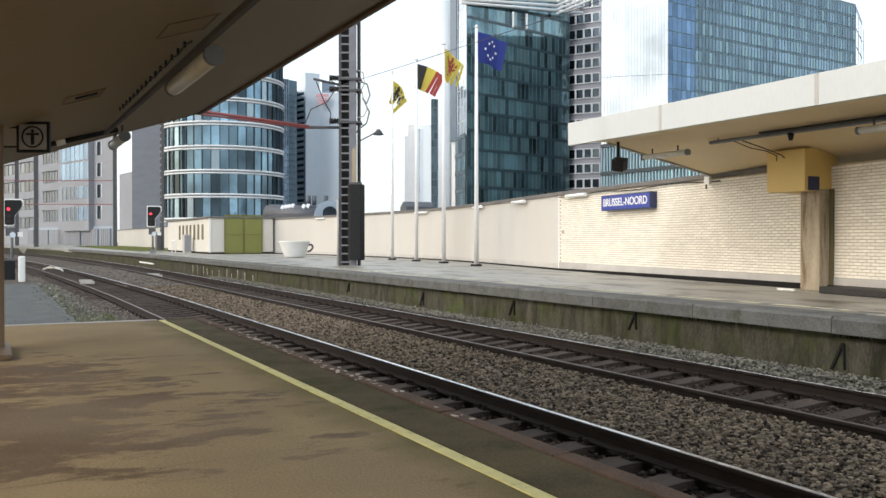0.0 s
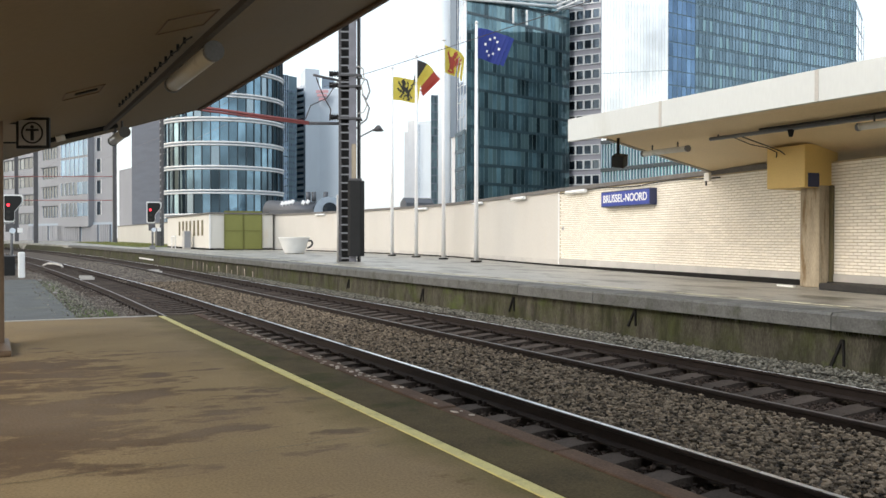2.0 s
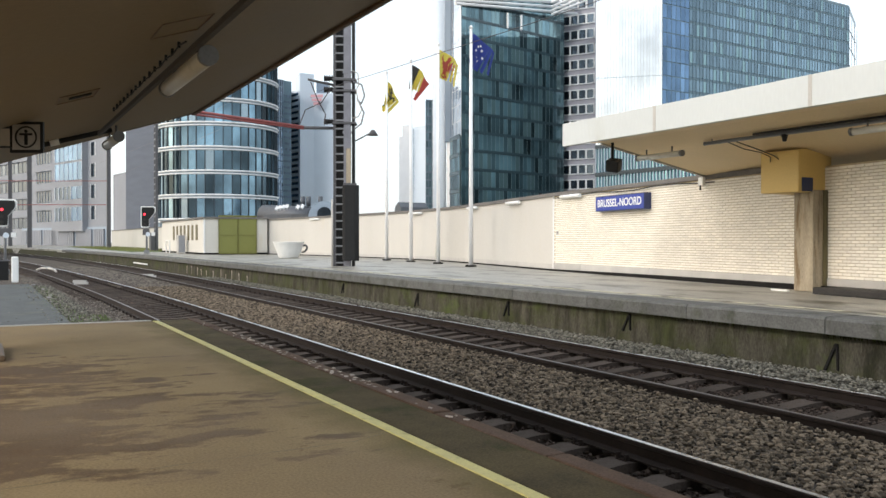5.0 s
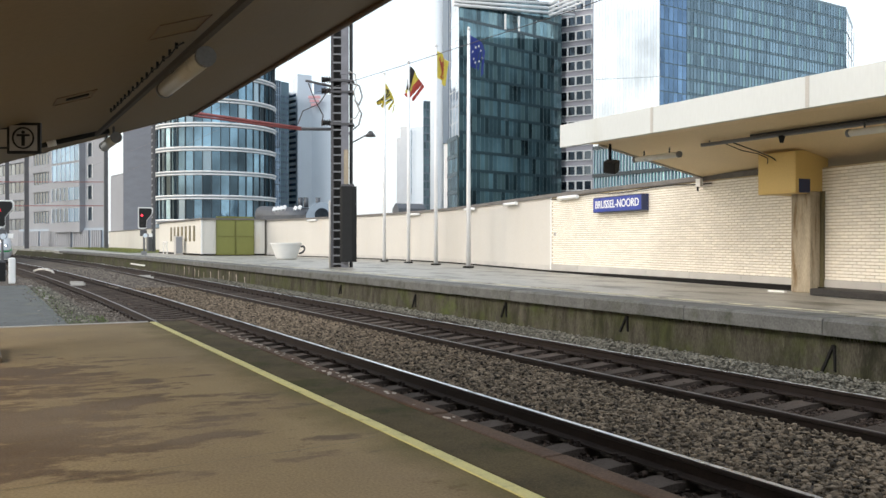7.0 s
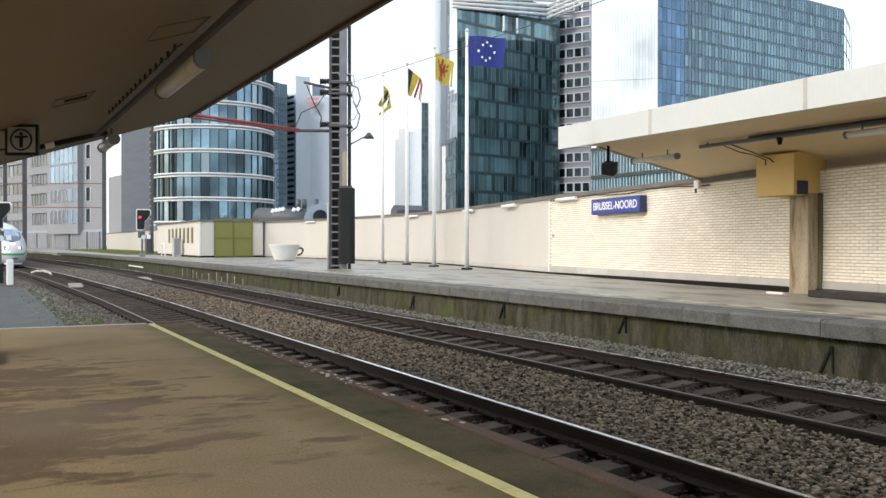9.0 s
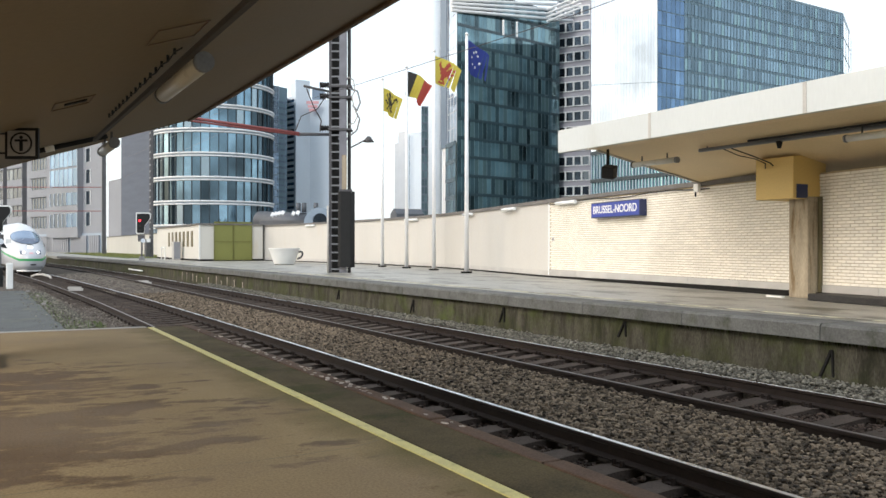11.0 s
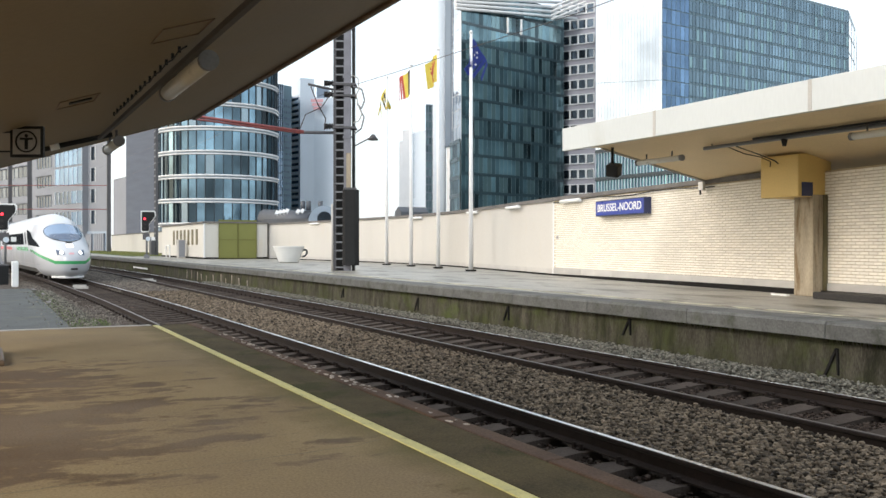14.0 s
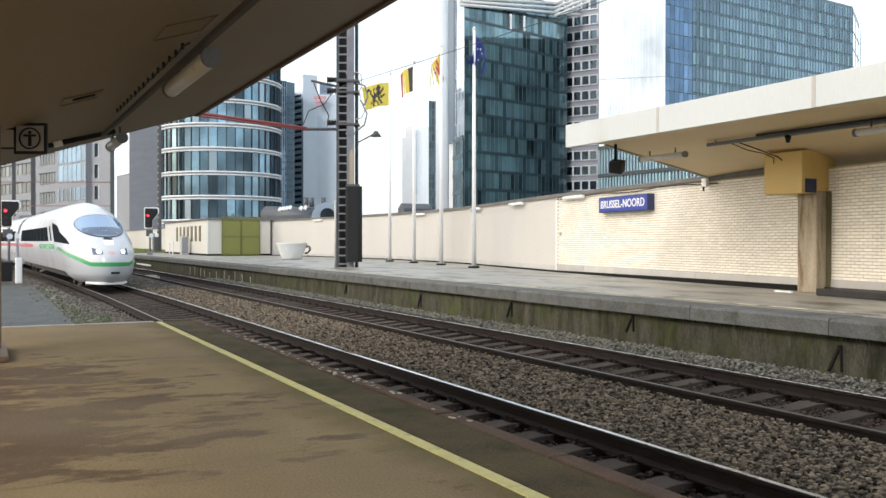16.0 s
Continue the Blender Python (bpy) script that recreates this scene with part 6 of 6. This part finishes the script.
def skin(u, z, out=0.0, nose=True, back_x=-32.0):
    """A point of the leading car's skin: u from -1 to 1 round the nose, past that along the flanks."""
    xn, hw = interp(z, 1), interp(z, 2)
    lt = min(LT, 24 + xn)
    s = 1 if u >= 0 else -1
    a = min(abs(u), 1.0) * math.pi / 2
    x = xn - lt * (1 - math.cos(a)) ** 1.0
    y = s * hw * math.sin(a) ** 0.92 if a > 0 else 0.0
    if abs(u) > 1:
        x = x + (back_x - x) * min(1, abs(u) - 1)
    return Vector((x, y, z))


def skin_out(u, z, out):
    e = 0.01
    p = skin(u, z)
    du = skin(u + e, z) - skin(u - e, z)
    dz = skin(u, min(3.88, z + e)) - skin(u, z - e)
    n = du.cross(dz)
    if n.length < 1e-9:
        n = Vector((1, 0, 0))
    n.normalize()
    return p + n * out


def patch(name, uz, nu, nv, material, parent, label="", out=0.012):
    """A piece lying on the skin; uz(i, j) gives its place for i, j in 0..1."""
    bm = B()
    g = [[bm.verts.new(skin_out(*uz(i / nu, j / nv), out)) for j in range(nv + 1)] for i in range(nu + 1)]
    for i in range(nu):
        for j in range(nv):
            bm.faces.new((g[i][j], g[i + 1][j], g[i + 1][j + 1], g[i][j + 1])).smooth = True
    me = bpy.data.meshes.new(name)
    bm.to_mesh(me)
    bm.free()
    me.materials.append(material)
    ob = new(name, me)
    ob.parent = parent
    return tagged(ob, label)


def bogie(parent, x):
    bm = B()
    for dx in (-1.25, 1.25):
        for s in (-0.75, 0.75):
            tube(bm, (x + dx, s - 0.07, 0.46), (x + dx, s + 0.07, 0.46), 0.46, 24)
        tube(bm, (x + dx, -0.75, 0.46), (x + dx, 0.75, 0.46), 0.08, 8)
    for s in (-1.05, 1.05):
        box(bm, x - 1.7, x + 1.7, s - 0.08, s + 0.08, 0.38, 0.68)
    part("bogie", bm, M["bogie"], parent, "dark running gear")


def leading_car():
    car = thing("train_leading_car", "white high-speed train leading car with green stripe and lit headlights", "train")
    us = [-2.0, -1.75, -1.5, -1.25, -1.1] + [-1 + i / 20 for i in range(41)] + [1.1, 1.25, 1.5, 1.75, 2.0]
    zs = list(np.linspace(0.22, 3.6, 46)) + [3.65, 3.7, 3.74, 3.78, 3.82, 3.85, 3.87, 3.89]
    bm = B()
    def hem(u, z):
        low = 0.22 + 0.42 * min(1, max(0, (abs(u) - 0.72) / 0.2))
        return max(z, low)
    g = [[bm.verts.new(skin(u, hem(u, z))) for z in zs] for u in us]
    for i in range(len(us) - 1):
        for j in range(len(zs) - 1):
            bm.faces.new((g[i][j], g[i + 1][j], g[i + 1][j + 1], g[i][j + 1])).smooth = True
    bmesh.ops.remove_doubles(bm, verts=bm.verts[:], dist=0.002)
    part("body", bm, M["train"], car, "glossy white shell")
    part("underside", box(B(), -32, -3.2, -1.1, 1.1, 0.35, 0.9), M["bogie"], car)
    # windscreen: an oval on the sloping front

    def oval(i, j):
        a, r = i * math.tau, j
        return (0.47 * r * math.cos(a) * (1.0 + 0.10 * math.sin(a)), 2.66 + 0.50 * r * math.sin(a))
    patch("windscreen_seal", lambda i, j: (oval(i, j)[0] * 1.05, 2.66 + (oval(i, j)[1] - 2.66) * 1.06), 48, 8, M["black"], car, "black seal", 0.008)
    patch("windscreen", oval, 48, 8, M["screen"], car, "blue-tinted oval windscreen", 0.022)

    def lower(i, j):
        u = -0.36 + 0.72 * i
        k = math.sqrt(max(0, 1 - (u / 0.40) ** 2))
        return (u, 2.22 + (1 - k) * 0.22 + j * (0.34 * k + 0.02))
    patch("dashboard", lower, 24, 6, M["dash"], car, "dark dashboard area behind the glass", 0.030)
    for s in (-1, 1):
        patch("headlight_glass", lambda i, j: (s * (0.13 + 0.16 * i), 1.40 + 0.05 * (1 - i) + (0.10 + 0.20 * i) * j), 8, 6, M["dash"], car, "dark headlight glass", 0.012)
        patch("headlight", lambda i, j: (s * (0.185 + 0.040 * j * math.cos(i * math.tau)), 1.53 + 0.085 * j * math.sin(i * math.tau)), 16, 4, M["head"], car, "lit headlight", 0.03)
        # green stripe on each flank, dipping to the nose
        patch("green_stripe", lambda i, j: (s * (1.06 * i), 0.93 + 0.62 * max(0, (i - 0.32) / 0.68) ** 0.9 + 0.17 * j), 40, 2, M["green"], car, "green stripe", 0.008)
        patch("green_band", lambda i, j: (s * (1.10 + 0.30 * i), 1.60 + 0.24 * j), 4, 2, M["green"], car, "green lettered band", 0.008)
        patch("red_stripe", lambda i, j: (s * (1.55 + 0.45 * i), 1.62 + 0.22 * j), 6, 2, M["red"], car, "red stripe", 0.008)
        patch("cab_window", lambda i, j: (s * (0.68 + 0.40 * i), 1.84 + 0.10 * i + (0.06 + 0.90 * i ** 0.6) * j * (0.75 if i < 0.55 else 1.0)), 8, 4, M["dark_glass"], car, "dark cab side window", 0.012)
        patch("door", lambda i, j: (s * (1.105 + 0.055 * i), 1.25 + 1.75 * j), 3, 6, M["train"], car, "passenger door", 0.004)
        patch("door_window", lambda i, j: (s * (1.12 + 0.025 * i), 2.0 + 0.75 * j), 2, 3, M["dark_glass"], car, "door window", 0.012)
        for k in range(9):
            patch("window", lambda i, j: (s * (1.185 + 0.082 * k + 0.0795 * i), 1.98 + 0.74 * j), 2, 3, M["dark_glass"], car, "dark side window", 0.010)
        patch("skirt_seam", lambda i, j: (s * (0.75 + 1.2 * i), 0.86 + 0.025 * j), 20, 1, M["galv"], car, "grey seam", 0.006)
    patch("emblem", lambda i, j: (-0.045 + 0.09 * i, 1.44 + 0.10 * j), 4, 2, M["pink"], car, "small red emblem", 0.012)
    patch("upper_lamp", lambda i, j: (-0.06 + 0.12 * i, 1.84 + 0.16 * j), 4, 2, M["head"], car, "small top light", 0.012)
    patch("wiper_base", lambda i, j: (-0.06 + 0.12 * i, 2.04 + 0.06 * j), 4, 2, M["black"], car, "black wiper base", 0.03)
    patch("coupler_hatch", lambda i, j: (-0.02 + 0.14 * i, 0.62 + 0.09 * j), 4, 2, M["black"], car, "small dark hatch", 0.012)
    bm = B()
    extrude_poly(bm, [(-0.46, -0.28), (-0.46, 0.28), (-0.70, 0.52), (-1.7, 0.85), (-1.7, -0.85), (-0.70, -0.52)], 0.16, 0.26, "z")
    part("spoiler", bm, M["white"], car, "white plough lip", 0.02)
    bogie(car, -4.6)
    bogie(car, -27.5)
    return car


def coach():
    car = thing("train_coach", "white high-speed train coach with dark window band and red stripe", "train")
    prof = [(1.22, 0.32), (1.40, 0.55), (1.475, 1.2), (1.475, 2.2), (1.42, 2.6), (1.29, 3.1), (1.02, 3.5), (0.62, 3.77), (0.0, 3.89)]
    ring = [(-y, z) for y, z in prof] + [(y, z) for y, z in prof[-2::-1]]
    bm = B()
    extrude_poly(bm, ring, -24.4, 0.0)
    part("body", bm, M["train"], car, "glossy white shell")
    part("gangway", box(B(), 0.0, 0.45, -1.0, 1.0, 0.7, 3.5), M["bogie"], car, "dark gangway")
    for s in (-1, 1):
        part("red_stripe", box(B(), -24.4, 0, s * 1.474 - 0.01, s * 1.474 + 0.01, 1.62, 1.84), M["red"], car, "red stripe")
        for k in range(11):
            part("window", box(B(), -22.6 + k * 1.95, -22.6 + k * 1.95 + 1.85, s * 1.46 - 0.03, s * 1.46 + 0.03, 1.98, 2.72), M["dark_glass"], car, "dark side window")
    part("roof_gear", box(B(), -18, -6, -0.7, 0.7, 3.7, 4.05), M["galv"], car, "grey roof equipment", 0.05)
    bogie(car, -3.5)
    bogie(car, -21)
    return car


lead = leading_car()
coach_1 = coach()
coach_2 = copy_thing(coach_1, pose(0, 0, 0))


# ---- flags ----
NSTRIP, FW, FH = 9, 1.36, 1.06
# heraldic figures as coarse weave patterns: three columns to a strip, rows from the top
LION = ("...........................", ".........##................", "........####..#.....##.....", ".....#..#####.##...####....", ".....##..####..#..##..#....", "......##.###...#...#.......",
        ".......######.##..##.......", "........########.##........", "....##...##########........", ".....####.########.........", ".......#####..####.........", "..........##...####........",
        ".........##..#####.#.......", "........##..##..##.##......", ".......###..#....##........", "...........##...###........", "...........................")
COCK = ("...........................", ".............##............", "......#.....####...........", ".....##.....###..#..#......", ".....###...####.##.##......", "......########.###.........",
        ".......###########.##......", "........############.......", "........##########.........", ".........#######.##........", "..........#####...#........", "..........##.##............",
        ".........##...##...........", "........####.####..........", "...........................")


def woven(pattern, colour, i):
    """The pieces of a figure that fall on strip i: runs of each of its three columns."""
    out, rows_n_ = [], len(pattern)
    for c in range(3):
        run_ = None
        for r in range(rows_n_ + 1):
            on = r < rows_n_ and pattern[r][i * 3 + c] == "#"
            if on and run_ is None:
                run_ = r
            elif not on and run_ is not None:
                out.append((colour, 1 - r / rows_n_, 1 - run_ / rows_n_, c / 3, (c + 1) / 3))
                run_ = None
    return out


def flag(label, paint):
    """A cloth in upright strips; paint(i) lists (colour, z0, z1, x0, x1) pieces of strip i as shares of the strip: the first is the ground, the rest its figure."""
    f = thing("flag", label, "flag", group="flags on the poles")
    strips = []
    w = FW / NSTRIP
    for i in range(NSTRIP):
        pieces = paint(i)
        base = None
        marks = {}
        for colour, z0, z1, x0, x1 in pieces[1:]:
            marks.setdefault(colour, []).append((z0, z1, x0, x1))
        layers = [(pieces[0][0], [pieces[0][1:]])]
        for colour, spans in marks.items():
            layers += [(colour, spans)] if colour != "white" else [(colour, [q]) for q in spans]
        for n_, (colour, spans) in enumerate(layers):
            bm = B()
            off = 0.0 if n_ == 0 else 0.006
            for z0, z1, x0, x1 in spans:
                k = 3 if n_ == 0 else 1
                for sgn in (-1, 1):
                    rows = []
                    for a in range(k + 1):
                        u = x0 + (x1 - x0) * a / k
                        rows.append([bm.verts.new((w * u, sgn * (0.004 + off) + 0.012 * math.sin(math.pi * u), -FH * (1 - z))) for z in (z0, z1)])
                    for a in range(k):
                        bm.faces.new((rows[a][0], rows[a + 1][0], rows[a + 1][1], rows[a][1])).smooth = True
            ob = part("cloth_strip" if n_ == 0 else "cloth_mark", bm, M[colour], f if n_ == 0 else base)
            if n_ == 0:
                base = ob
            elif len(spans) > 1:
                tagged(ob, kind="stuff")
        strips.append(base)
    return f, strips


def lion(i):
    return [("f_yellow", 0, 1, 0, 1)] + woven(LION, "f_black", i)


def tricolour(i):
    return [("f_black" if i < 3 else "f_yellow" if i < 6 else "f_red", 0, 1, 0, 1)]


def rooster(i):
    return [("f_yellow", 0, 1, 0, 1)] + woven(COCK, "f_red", i)


def stars(i):
    rows_ = {2: ((0.46, 0.54),), 3: ((0.26, 0.33), (0.67, 0.74)), 4: ((0.16, 0.23), (0.77, 0.84)), 5: ((0.26, 0.33), (0.67, 0.74)), 6: ((0.46, 0.54),)}
    return [("f_blue", 0, 1, 0, 1)] + [("white", *r, 0.25, 0.75) for r in rows_.get(i, ())]


FLAGS = [flag("yellow flag with a black heraldic figure, blowing in the wind", lion), flag("black, yellow and red striped flag, blowing in the wind", tricolour),
         flag("yellow flag with a red heraldic figure, blowing in the wind", rooster), flag("blue flag with a ring of small stars, blowing in the wind", stars)]
# how each cloth flies at half-second steps: share of its width seen, and its droop in degrees
WIND = [
    [(0.4, 50), (0.55, 50), (0.75, 10), (0.35, 60), (0.95, 8), (0.6, 10), (0.45, 20), (0.45, 5), (0.22, 60), (0.26, 55), (0.3, 50), (0.28, 55), (0.25, 60), (0.22, 60), (0.25, 60), (0.35, 10), (0.55, 5), (0.6, 5), (0.2, 60), (0.3, 50), (0.4, 40), (0.5, 30), (0.6, 20), (0.7, 10), (0.5, 55), (0.3, 20), (-0.2, 50), (-0.25, 40), (-0.22, 50), (-0.35, 40), (-0.3, 45), (-0.45, 35), (-0.95, 10)],
    [(0.85, 30), (0.85, 20), (0.4, 40), (0.75, 35), (0.65, 45), (0.7, 40), (0.7, 40), (0.65, 30), (0.5, 35), (0.5, 37.5), (0.5, 40), (0.4, 47.5), (0.3, 55), (0.25, 60), (0.4, 45), (0.5, 15), (0.3, 40), (0.35, 15), (0.5, 30), (0.55, 32.5), (0.6, 35), (0.68, 32.5), (0.75, 30), (0.8, 30), (0.4, 8), (0.8, 25), (0.25, 60), (0.3, 8), (-0.4, 10), (-0.3, 40), (-0.5, 15), (-0.55, 20), (-0.5, 10)],
    [(0.55, 30), (0.85, 30), (0.6, 25), (0.95, 18), (0.65, 18), (0.4, 20), (0.9, 30), (0.9, 15), (0.45, 30), (0.53, 27.5), (0.6, 25), (0.55, 18.5), (0.5, 12), (0.5, 5), (0.35, 10), (0.4, 10), (0.6, 5), (0.55, 10), (0.55, 10), (0.62, 15), (0.7, 20), (0.75, 22.5), (0.8, 25), (0.85, 25), (0.95, 20), (0.65, 15), (0.4, 25), (0.5, 15), (-0.35, 10), (0.35, 20), (-0.3, 15), (0.35, 15), (-0.3, 30)],
    [(0.8, 12), (0.75, 20), (0.95, 20), (0.9, 20), (0.95, 22), (0.9, 22), (1, 15), (0.7, 12), (0.45, 45), (0.53, 37.5), (0.6, 30), (0.65, 25), (0.7, 20), (0.7, 15), (0.5, 20), (0.4, 10), (0.35, 20), (0.7, 10), (1, 5), (0.85, 10), (0.7, 15), (0.65, 17.5), (0.6, 20), (0.55, 20), (0.6, 25), (0.85, 25), (1, 8), (0.4, 30), (0.4, 45), (0.55, 20), (0.4, 45), (0.4, 30), (0.3, 50)],
]
# the nose of the train along the line, metres from the camera's cross-line
NOSE = [(0.0, -116.04), (2.0, -105.56), (4.0, -95.08), (6.0, -84.6), (8.0, -74.12), (10.0, -63.64), (12.0, -53.16), (13.0, -47.92), (14.0, -42.68), (15.0, -37.44), (16.0, -32.2)]


def on_line(x):
    return Vector((x, TRACKS[0] + bend_near(x), RAIL))


def motions():
    for car, gap, length in ((lead, 0.0, 24.0), (coach_1, 27.4, 20.8), (coach_2, 48.4, 20.8)):
        rows = []
        car.scale = (SC, SC, SC)
        for t, x in NOSE:
            a, b = on_line(x - gap), on_line(x - gap - length)
            d = a - b
            rows.append((t, Matrix.Translation(a) @ pose(0, 0, 0, 0, 0, math.degrees(math.atan2(d.y, d.x)))))
        walk(car, rows)
    right = math.degrees(math.atan2(0.893, 0.449))
    for n_, ((f, strips), ((px, py), top), wind) in enumerate(zip(FLAGS, POLES, WIND)):
        z = top - (0.38 if n_ == 0 else 0.15)
        f.matrix_basis = pose(px, py, z, 0, 0, 0)
        w = FW / NSTRIP
        rows = [[] for s in strips]
        for k, (share_, droop) in enumerate(wind):
            t = k * 0.5
            lean = math.degrees(math.acos(min(1, abs(share_) / max(0.35, math.cos(radians(droop))))) if abs(share_) < math.cos(radians(droop)) else 0)
            head = right + lean
            if share_ < 0:
                head = right + 180 - lean
            p = Vector((0.06, 0, 0))
            p.rotate(Euler((0, 0, radians(head))))
            for i in range(NSTRIP):
                wave = 30 * math.sin(2.1 * t + n_ * 1.7 - i * 0.85) * (0.3 + 0.7 * i / NSTRIP)
                dr = droop * min(1.0, 0.25 + 0.16 * i)
                turn = pose(0, 0, 0, 0, 0, head + wave) @ pose(0, 0, 0, 0, dr, 0)
                rows[i].append((t, Matrix.Translation(p) @ turn))
                p = p + turn @ Vector((w, 0, 0))
        for s, r in zip(strips, rows):
            walk(s, r)


motions()
